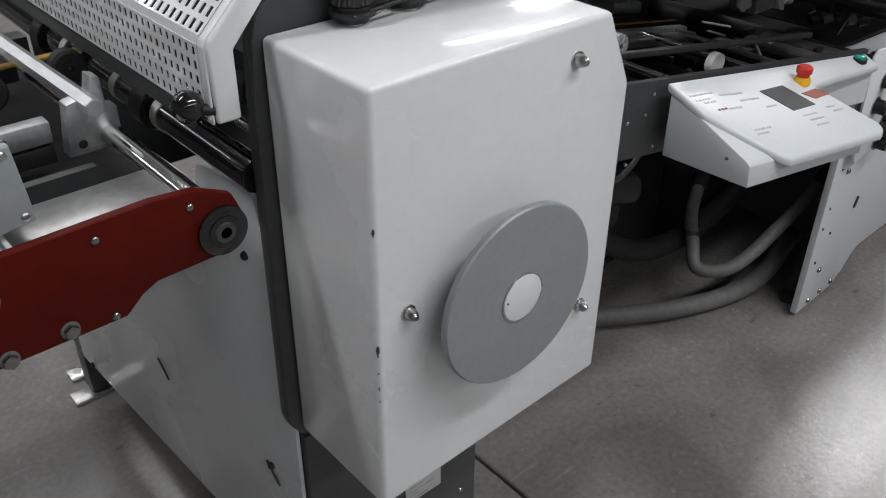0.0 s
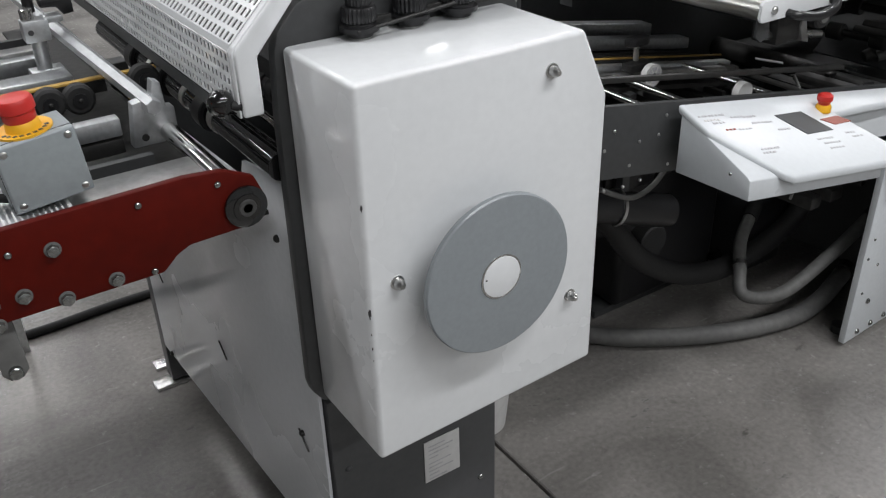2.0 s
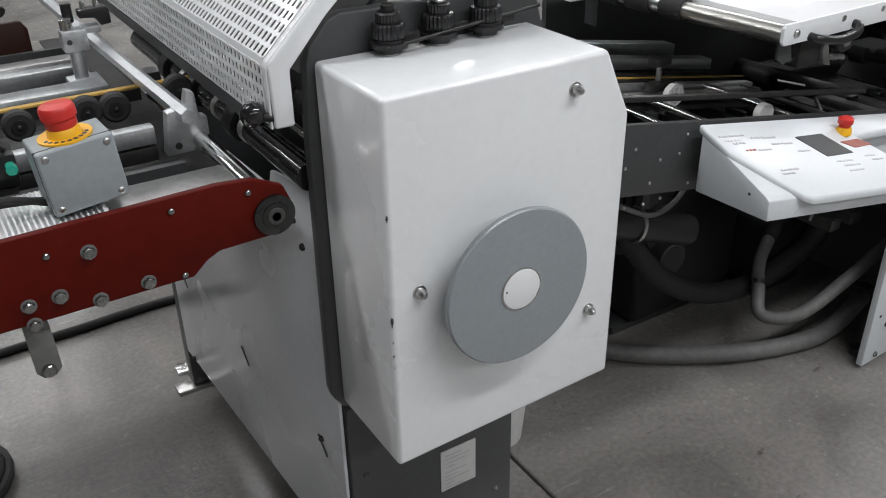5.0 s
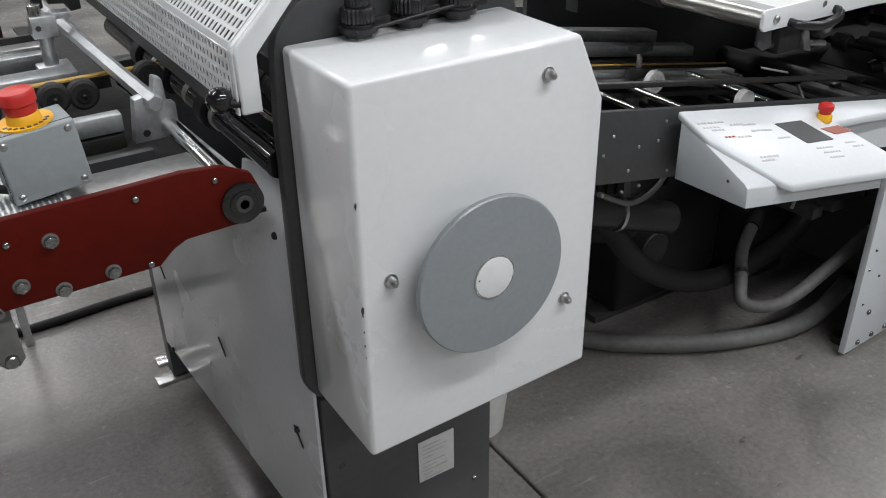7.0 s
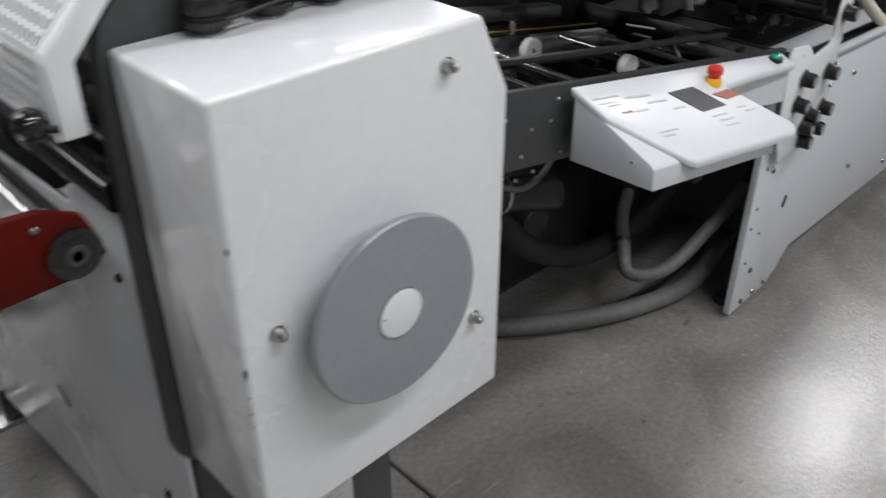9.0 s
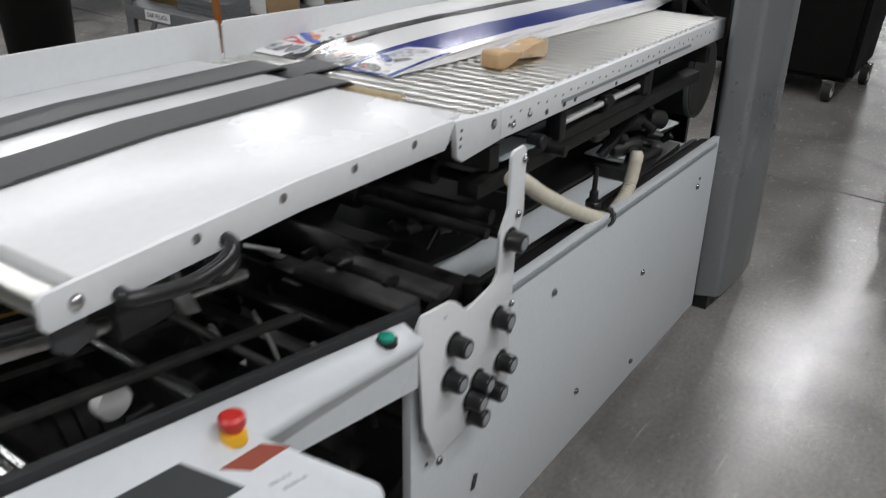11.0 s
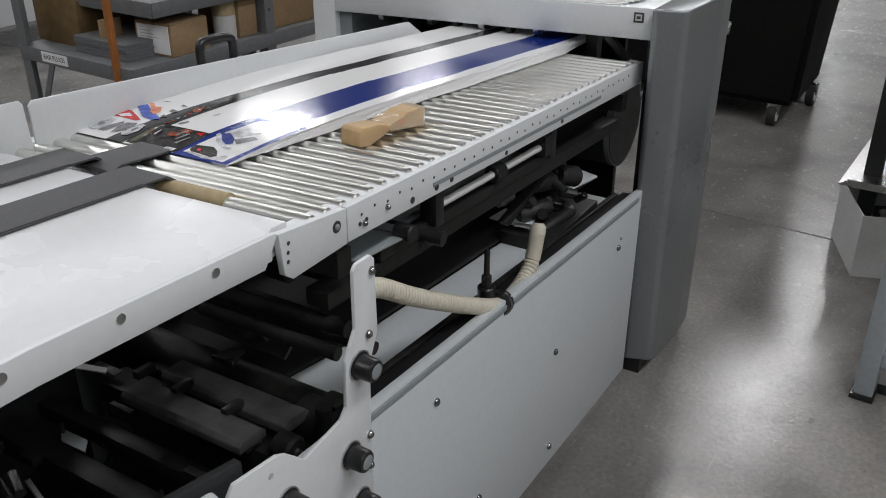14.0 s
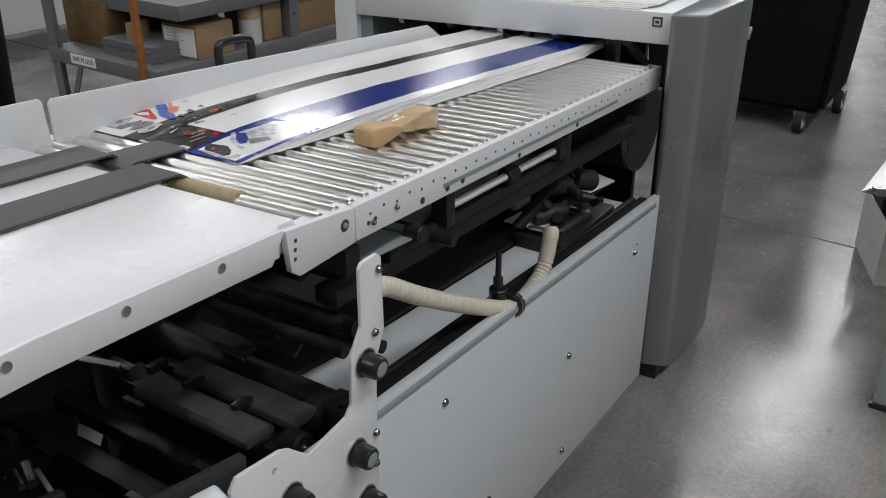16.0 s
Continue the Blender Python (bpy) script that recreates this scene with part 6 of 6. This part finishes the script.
    # Pale patches imitate lit floor showing through gaps in the works.
    for pts in ([(0.3494, 0.6819), (0.3806, 0.6859), (0.3735, 0.6277), (0.3487, 0.583)], [(0.2463, 0.6929), (0.2506, 0.6244), (0.2266, 0.6017), (0.2248, 0.6641)],
                [(0.276, 0.660), (0.294, 0.655), (0.287, 0.628), (0.272, 0.645)], [(0.205, 0.672), (0.213, 0.652), (0.196, 0.625), (0.192, 0.640)]):
        part("lit_floor_patch", feed(prism(bm_new(), pts, 0.312, 0.316, "z"), 0.0), PANELW, t, "grey-white patch standing in for lit floor behind the works")
    part("catch_plate", feed(prism(bm_new(), [(0.335, 0.150), (0.453, 0.154), (0.470, 0.060), (0.365, 0.074)], 0.778, 0.781, "z", 0.0005), 0.0), GREYP, t, "grey catch plate beneath the rollers")
    part("slide_plate", feed(prism(bm_new(), [(0.50, 0.105), (1.02, 0.105), (1.02, 0.145), (0.50, 0.145)], 0.775, 0.779, "z", 0.0005)), GREYP, t, "grey slide plate beneath the rollers")
    d = thing("feed_drum", "large dark feed drum at the end of the feeder", "drum", (3.3, 0.78, 0.62))
    part("drum", feed(rings(bm_new(), [(1.61, 0.140, 0.617), (1.61, 0.144, 0.617), (1.61, 0.70, 0.617)], [0.107, 0.112, 0.112], 48), 0.0), DARKP, d)
    part("rim", feed(rings(bm_new(), [(1.61, 0.136, 0.617), (1.61, 0.148, 0.617)], [0.115, 0.115], 48), 0.0), GREYP, d)
    part("face", feed(rings(bm_new(), [(1.61, 0.137, 0.617), (1.61, 0.134, 0.617)], [0.109, 0.108], 48), 0.0), DRUMF, d)
    c = thing("drive_motor", "dusty dark drive motor and gear lever beside the lower belt", "motor", (2.9, 0.82, 0.56))
    for a, b2, r, m in (((1.03, 0.15, 0.575), (1.10, 0.11, 0.580), 0.024, GREASE), ((1.08, 0.17, 0.62), (1.16, 0.13, 0.615), 0.026, DARKP), ((1.00, 0.19, 0.61), (1.04, 0.17, 0.612), 0.020, GREYHOSE),
                        ((1.18, 0.13, 0.62), (1.24, 0.11, 0.60), 0.030, RUBBER), ((1.05, 0.10, 0.545), (1.16, 0.08, 0.555), 0.016, GREASE)):
        part("casing", feed(rings(bm_new(), [Vector(a), Vector(a).lerp(Vector(b2), 0.1), Vector(a).lerp(Vector(b2), 0.9), Vector(b2)], [r * 0.6, r * 0.8, r * 0.8, r * 0.6], 18), 0.0), m, c)
    random.seed(21)
    for k in range(16):
        p = Vector((random.uniform(1.0, 1.27), random.uniform(0.075, 0.17), random.uniform(0.55, 0.625)))
        q = p + Vector((random.uniform(-0.03, 0.03), random.uniform(-0.03, 0.03), random.uniform(-0.015, 0.02)))
        part("fitting", feed(rod(bm_new(), p, q, random.uniform(0.005, 0.013), 10, 0.001), 0.0), (GREASE, GREYHOSE, BLACK, OILED)[k % 4], c)
    part("lever", feed(prism(bm_new(), [(0.93, 0.60), (1.12, 0.645), (1.13, 0.635), (0.95, 0.585)], 0.13, 0.15, "y", 0.003), 0.0), GREASE, c)
    part("base", feed(box(bm_new(), 1.0, 1.26, 0.06, 0.18, 0.50, 0.545, 0.004), 0.0), GREASE, c)
    part("sheet_flap", feed(prism(bm_new(), [(1.018, 0.213), (1.117, 0.201), (1.120, 0.139), (1.014, 0.113)], 0.556, 0.560, "z", 0.0005), 0.0), PANELW, c, "bent light sheet-metal flap")
    part("flap_lip", feed(prism(bm_new(), [(1.016, 0.152), (1.022, 0.113), (1.014, 0.111), (1.008, 0.150)], 0.558, 0.565, "z", 0.0005), 0.0), STEEL, c, "bright folded lip")
    part("sheet_flap", feed(prism(bm_new(), [(1.245, 0.235), (1.394, 0.195), (1.362, 0.105), (1.262, 0.125)], 0.556, 0.560, "z", 0.0005), 0.0), PANELW, c, "grey-white sheet-metal deck")


def build_gate():
    t = thing("feeder_gate", "white feeder end housing with silver rounded corner column", "machine housing", (3.3, 1.1, 0))
    def vshear(bm):
        for v in bm.verts:
            v.co.z -= 0.033 * (v.co.y - 0.02)
        return b_feed(bm)
    part("beam", vshear(box(bm_new(), 1.40, 1.78, 0.012, 0.90, 0.886, 0.957, 0.004)), WHITE, t)
    part("far_post", vshear(box(bm_new(), 1.40, 1.78, 0.90, 0.975, 0.0, 0.99, 0.004)), WHITE, t)
    foot = [(1.415, 0.016), (1.412, 0.004), (1.432, -0.050), (1.445, -0.060), (1.60, -0.075), (1.70, -0.070), (1.745, -0.050), (1.765, -0.01), (1.77, 0.016)]
    bm = bm_new()
    prism(bm, foot, 0.045, 0.962, "z", 0.006, 3)
    for v in bm.verts:
        if v.co.x < 1.5:
            v.co.x -= 0.05 * (v.co.z - 0.04)
    part("corner_column", b_feed(bm), SILVER, t, "silver-grey rounded corner column")
    part("column_foot", b_feed(box(bm_new(), 1.43, 1.70, -0.03, 0.04, 0.0, 0.046)), BLACK, t)
    part("grip", b_feed(prism(bm_new(), [(1.70, 0.855), (1.712, 0.850), (1.725, 0.875), (1.713, 0.882)], -0.072, -0.066, "y", 0.001)), STEEL, t)
    for u, v, du, dv, z0, z1 in ((1.432, 0.018, 0.022, 0.020, 0.06, 0.886), (1.46, 0.17, 0.03, 0.03, 0.75, 0.886), (1.74, 0.2, 0.02, 0.68, 0.05, 0.886)):
        part("inner_post", vshear(box(bm_new(), u, u + du, v, v + dv, z0, z1)), BLACK, t)
    part("stay", vshear(prism(bm_new(), [(0.06, 0.80), (0.075, 0.80), (0.17, 0.886), (0.145, 0.886)], 1.45, 1.47, "x")), BLACK, t)
    part("far_inner", vshear(box(bm_new(), 1.42, 1.74, 0.86, 0.90, 0.05, 0.886)), GREYP, t)
    for k in range(7):
        part("feed_wheel", vshear(rings(bm_new(), [(1.425, 0.30 + k * 0.075, 0.885), (1.425, 0.315 + k * 0.075, 0.885)], 0.016, 14)), GREASE if k % 2 else STEEL, t)
    lg = part("badge", vshear(box(bm_new(), 1.3985, 1.40, 0.043, 0.066, 0.924, 0.946)), PRINT, t, "small dark square badge")
    part("badge_field", vshear(box(bm_new(), 1.3978, 1.3985, 0.047, 0.062, 0.928, 0.942)), CARDW, lg)
    part("badge_mark", vshear(box(bm_new(), 1.3972, 1.3978, 0.050, 0.059, 0.932, 0.938)), PRINT, lg)
    for i in range(4):
        b = vshear(box(bm_new(), 1.405 + 0.012 * i, 1.66 + 0.004 * i, 0.10 - 0.01 * i, 0.42 + 0.015 * i, 0.9575 + 0.002 * i, 0.9592 + 0.002 * i))
        solid("paper", b, PAPER, "white paper sheet lying on the feeder housing", "paper", "papers on the housing")


build_feeder_panel()
build_arm()
build_cream_hose()
build_feed_table()
build_roller_table()
build_sheets()
build_wood()
build_lower_feeder()
build_gate()


# ---- background ----
def carton(x0, x1, y0, y1, z0, z1, material, label, turn=0.0, tape=True):
    t = thing("carton", label, "box", ((x0 + x1) / 2, (y0 + y1) / 2, z0))
    r = Matrix.Translation(((x0 + x1) / 2, (y0 + y1) / 2, 0)) @ Matrix.Rotation(radians(turn), 4, "Z") @ Matrix.Translation((-(x0 + x1) / 2, -(y0 + y1) / 2, 0))
    b = box(bm_new(), x0, x1, y0, y1, z0, z1, 0.004)
    b.transform(r)
    part("body", b, material, t)
    ym = (y0 + y1) / 2
    for a, c in ((y0 + 0.002, ym - 0.002), (ym + 0.002, y1 - 0.002)):
        b = box(bm_new(), x0 + 0.002, x1 - 0.002, a, c, z1, z1 + 0.004, 0.001)
        b.transform(r)
        part("flap", b, material, t)
    return t, r


def build_shelf():
    t = thing("storage_rack", "grey angle-iron storage rack with steel shelves", "shelf", (3.9, 3.0, 0))
    X0, X1, Y0, Y1 = 3.28, 4.50, 2.70, 3.38
    for x, y, a, b in ((X0, Y1, 1, -1), (3.96, Y0, 1, 1), (X1, Y0, -1, 1), (X1, Y1, -1, -1)):
        part("upright", prism(bm_new(), [(x, y), (x + 0.05 * a, y), (x + 0.05 * a, y + 0.006 * b), (x + 0.006 * a, y + 0.006 * b), (x + 0.006 * a, y + 0.05 * b), (x, y + 0.05 * b)], 0, 1.6, "z"), SHELFM, t)
    for k in range(12):
        stud("punched_hole", (3.985, Y0 - 0.0005, 0.10 + k * 0.10), t, r=0.007, h=0.0006, material=PRINT, dome=False)
    for z, x0 in ((0.16, X0), (0.505, X0), (0.72, 3.40)):
        s = part("shelf_board", box(bm_new(), x0, X1, Y0, Y1, z - 0.010, z, 0.002), SHELFM, t)
        part("shelf_lip", box(bm_new(), x0, X1, Y0 - 0.004, Y0, z - 0.055, z, 0.001), SHELFM, s)
        part("shelf_lip", box(bm_new(), x0 - 0.004, x0, Y0, Y1, z - 0.055, z, 0.001), SHELFM, s)
    part("brace", prism(bm_new(), [(3.28, 0.25), (3.31, 0.25), (3.20, 0.452), (3.17, 0.452)], X0 - 0.003, X0 + 0.003, "x"), SHELFM, t)
    lb = part("shelf_label", box(bm_new(), 3.2735, 3.2757, 3.075, 3.235, 0.461, 0.500), PAPER, t, "white shelf label")
    cu = bpy.data.curves.new("lettering", "FONT")
    cu.body, cu.size, cu.extrude = "EAR PLUGS", 0.0265, 0.0003
    cu.align_x, cu.align_y = "CENTER", "CENTER"
    cu.materials.append(PRINT)
    o = new("lettering", cu)
    o.parent = lb
    o.matrix_basis = pose(3.2730, 3.155, 0.4805, 90, 0, -90)
    part("orange_post", box(bm_new(), 3.262, 3.284, 2.765, 2.790, 0.0, 1.6, 0.003), mat("orange_paint", (0.36, 0.13, 0.03), 0.5, stain=0.5), t, "orange painted strut")


def build_background():
    build_shelf()
    Z = 0.505
    t, r = carton(3.38, 3.64, 3.12, 3.40, Z, 0.68, CARDOLD, "dark ochre carton with worn printing on the rack")
    for k in range(5):
        solid("steel_plate", box(bm_new(), 3.335 + 0.002 * (k % 3), 3.62 - 0.003 * (k % 2), 2.80 + 0.002 * (k % 2), 3.10, Z + 0.0125 * k, Z + 0.012 + 0.0125 * k, 0.001), SHELFM, "grey flat plate stacked on the rack shelf", "plate", "stacked plates")
    carton(3.66, 3.84, 3.00, 3.22, Z, 0.64, CARDW, "white carton with a dark opening on the rack shelf")
    solid("board", box(bm_new(), 3.36, 3.455, 2.958, 2.970, Z, 0.635, 0.002), CARD, "thin board standing on edge in the rack", "board")
    t, r = carton(3.47, 3.66, 2.712, 2.90, Z, 0.625, CARD, "brown cardboard carton with a white label", 4)
    b = box(bm_new(), 3.4655, 3.469, 2.725, 2.885, Z + 0.01, 0.62)
    b.transform(r)
    part("label", b, PAPER, t, "white printed label")
    for k in range(7):
        b = box(bm_new(), 3.4645, 3.4655, 2.87 - 0.03 - 0.022 * ((k * 5) % 4), 2.87, 0.608 - k * 0.012, 0.611 - k * 0.012)
        b.transform(r)
        part("print_bar", b, GREYPRINT, t)
    t = thing("packing_roll", "pale wrapped roll standing on the rack", "roll", (3.80, 2.77, Z))
    part("roll", rings(bm_new(), [(3.80, 2.77, Z), (3.80, 2.77, Z + 0.17)], 0.045, 28), CARDW, t)
    part("tape_band", rings(bm_new(), [(3.80, 2.77, Z + 0.10), (3.80, 2.77, Z + 0.16)], 0.0455, 28), TAN, t, "striped tape band")
    carton(3.85, 3.95, 2.74, 2.98, Z, 0.66, CARD, "narrow brown carton on the rack")
    carton(4.02, 4.30, 2.74, 3.0, Z, 0.70, CARD, "brown carton at the end of the rack")
    solid("small_case", box(bm_new(), 3.30, 3.42, 2.86, 3.0, 0.16, 0.21, 0.008), BLACK, "small black case on the lower rack shelf", "case")
    t = thing("wheeled_cabinet", "white cabinet on swivel castors behind the rack", "cabinet", (4.5, 5.5, 0))
    part("body", box(bm_new(), 3.9, 5.2, 5.20, 5.9, 0.16, 1.1, 0.006), WHITE, t)
    for x in (4.02, 5.05):
        c = part("caster", rings(bm_new(), [(x, 5.25, 0.065), (x, 5.28, 0.065)], 0.065, 24), CARDW, t, "pale castor wheel")
        part("fork", box(bm_new(), x - 0.03, x + 0.03, 5.245, 5.285, 0.08, 0.165), ZINC, c)
    t = thing("waste_bin", "black waste bin lined with a black plastic bag", "bin", (3.42, 4.35, 0))
    part("body", rings(bm_new(), [(3.42, 4.35, 0.0), (3.42, 4.35, 0.02), (3.42, 4.35, 0.70)], [0.15, 0.16, 0.19], 32), BIN, t)
    bb = bm_new()
    rings(bb, [(3.42, 4.35, z) for z in (0.66, 0.68, 0.72, 0.76, 0.74)], [0.192, 0.215, 0.222, 0.205, 0.17], 40)
    for v in bb.verts:
        v.co.z += 0.012 * math.sin(9 * math.atan2(v.co.y - 4.35, v.co.x - 3.42)) + 0.006 * math.sin(23 * math.atan2(v.co.y - 4.35, v.co.x - 3.42))
    part("bag", bb, GLOSSB, t, "shiny black plastic bag folded over the rim")

    t = thing("wheeled_waste_bin", "large black moulded waste container on swivel castors", "waste container", (5.9, 1.0, 0))
    bm = bm_new()
    lo = [(5.48, 0.90), (6.05, 0.93), (6.05, 1.75), (5.48, 1.75)]
    hi = [(5.40, 0.83), (6.15, 0.86), (6.20, 1.85), (5.38, 1.85)]
    L0 = [bm.verts.new((*p, 0.105)) for p in lo]
    H0 = [bm.verts.new((*p, 1.25)) for p in hi]
    bm.faces.new(L0[::-1])
    bm.faces.new(H0)
    for k in range(4):
        bm.faces.new([L0[k], L0[(k + 1) % 4], H0[(k + 1) % 4], H0[k]])
    bmesh.ops.recalc_face_normals(bm, faces=bm.faces)
    bmesh.ops.bevel(bm, geom=bm.edges[:], offset=0.03, segments=3, affect="EDGES")
    part("body", bm, BIN, t)
    part("rim", prism(bm_new(), [(5.37, 0.80), (6.18, 0.83), (6.23, 1.88), (5.35, 1.88)], 1.22, 1.27, "z", 0.012), BIN, t)
    for x, y in ((5.52, 1.0), (5.95, 0.93), (5.52, 1.68), (5.95, 1.68)):
        c = part("caster", rings(bm_new(), [(x, y - 0.018, 0.05), (x, y + 0.018, 0.05)], 0.05, 26), RUBBER, t, "black castor wheel")
        part("caster_disc", rings(bm_new(), [(x, y - 0.021, 0.05), (x, y + 0.021, 0.05)], 0.028, 20), CARDW, c)
        part("fork", prism(bm_new(), [(x - 0.012, 0.055), (x + 0.012, 0.055), (x + 0.03, 0.112), (x - 0.03, 0.112)], y - 0.026, y + 0.026, "y", 0.002), ZINC, c)
    t = thing("wheeled_waste_bin", "second dark waste container farther along the aisle", "waste container", (7.0, 1.2, 0))
    part("body", prism(bm_new(), [(6.60, 1.12), (7.4, 1.18), (7.4, 1.9), (6.60, 1.9)], 0.16, 1.2, "z", 0.03), BIN, t)
    for x in (6.7, 7.25):
        part("caster", rings(bm_new(), [(x, 1.22, 0.06), (x, 1.25, 0.06)], 0.06, 20), RUBBER, t)
    part("bracket", box(bm_new(), 6.65, 7.3, 1.22, 1.27, 0.10, 0.17), BIN, t)

    t = thing("workshop_rack", "dark green steel rack beside the aisle", "shelf", (3.8, 0.2, 0))
    gm = mat("dull_green_paint", (0.018, 0.022, 0.021), 0.5, stain=0.4)
    part("foot_rail", box(bm_new(), 3.50, 5.0, 0.10, 0.165, 0.0, 0.03, 0.003), gm, t)
    for x, y in ((4.28, 0.405), (4.95, 0.405)):
        part("upright", box(bm_new(), x, x + 0.05, y - 0.05, y, 0.0, 1.3, 0.003), gm, t)
    part("shelf_board", box(bm_new(), 4.24, 5.0, -0.2, 0.41, 0.255, 0.268, 0.002), gm, t)
    for k in range(4):
        solid("flat_bar", box(bm_new(), 4.21, 4.9, 0.20 + 0.02 * k, 0.462 - 0.008 * k, 0.269 + k * 0.006, 0.274 + k * 0.006), STEEL, "flat steel bar stacked on the rack shelf", "bar", "flat bars")
    w = thing("work_bench", "pale blue-grey steel bench leg frame with dark feet", "bench", (3.47, 0.1, 0))
    for y in (0.166, -0.55):
        part("leg", box(bm_new(), 3.448, 3.498, y, y + 0.047, 0.014, 0.86, 0.003), LEGB, w)
        part("foot", box(bm_new(), 3.442, 3.504, y - 0.005, y + 0.053, 0.0, 0.014, 0.002), BLACK, w, "dark levelling foot")
    part("stretcher", box(bm_new(), 3.458, 3.49, -0.503, 0.166, 0.10, 0.14, 0.002), LEGB, w)
    part("bench_top", box(bm_new(), 3.43, 4.15, -0.6, 0.19, 0.86, 0.89, 0.004), WOOD, w, "wooden bench top")
    c = thing("white_carton", "open white cardboard box of small metal parts on the floor", "box", (4.2, 0.3, 0))
    a = [(4.54, 0.18), (4.416, 0.479), (4.136, 0.358), (4.26, 0.06)]
    for k in range(4):
        p, q = a[k], a[(k + 1) % 4]
        d = Vector((q[0] - p[0], q[1] - p[1], 0)).normalized()
        nn = Vector((-d.y, d.x, 0)) * 0.004
        prof = [(p[0], p[1]), (q[0], q[1]), (q[0] + nn.x, q[1] + nn.y), (p[0] + nn.x, p[1] + nn.y)]
        bm = prism(bm_new(), prof, 0.0, 0.212, "z")
        cx, cy = 4.338, 0.27
        for v in bm.verts:
            s = 1.0 + 0.08 * v.co.z
            v.co.x, v.co.y = cx + (v.co.x - cx) * s, cy + (v.co.y - cy) * s
        part("side", bm, CARDW, c)
    part("bottom", prism(bm_new(), [(cx + (p[0] - cx) * 0.86, cy + (p[1] - cy) * 0.86) for p in a], 0.0, 0.004, "z"), CARDW, c)
    random.seed(4)
    for k in range(22):
        x, y = random.uniform(4.27, 4.41), random.uniform(0.20, 0.34)
        w = random.uniform(0, 3.14)
        solid("metal_part", rod(bm_new(), (x - 0.03 * math.cos(w), y - 0.03 * math.sin(w), 0.135 + 0.002 * (k % 6)), (x + 0.03 * math.cos(w), y + 0.03 * math.sin(w), 0.14 + 0.003 * (k % 4)), 0.008, 8), STEEL, "small bright metal part in the box", "metal part", "parts in the box")
    solid("parts_bed", prism(bm_new(), [(cx + (p[0] - cx) * 0.95, cy + (p[1] - cy) * 0.95) for p in a], 0.005, 0.13, "z"), GREASE, "dark heap of small metal parts filling the box", "metal parts")


build_background()


def motions():
    """Everything in the hall stands still."""


motions()
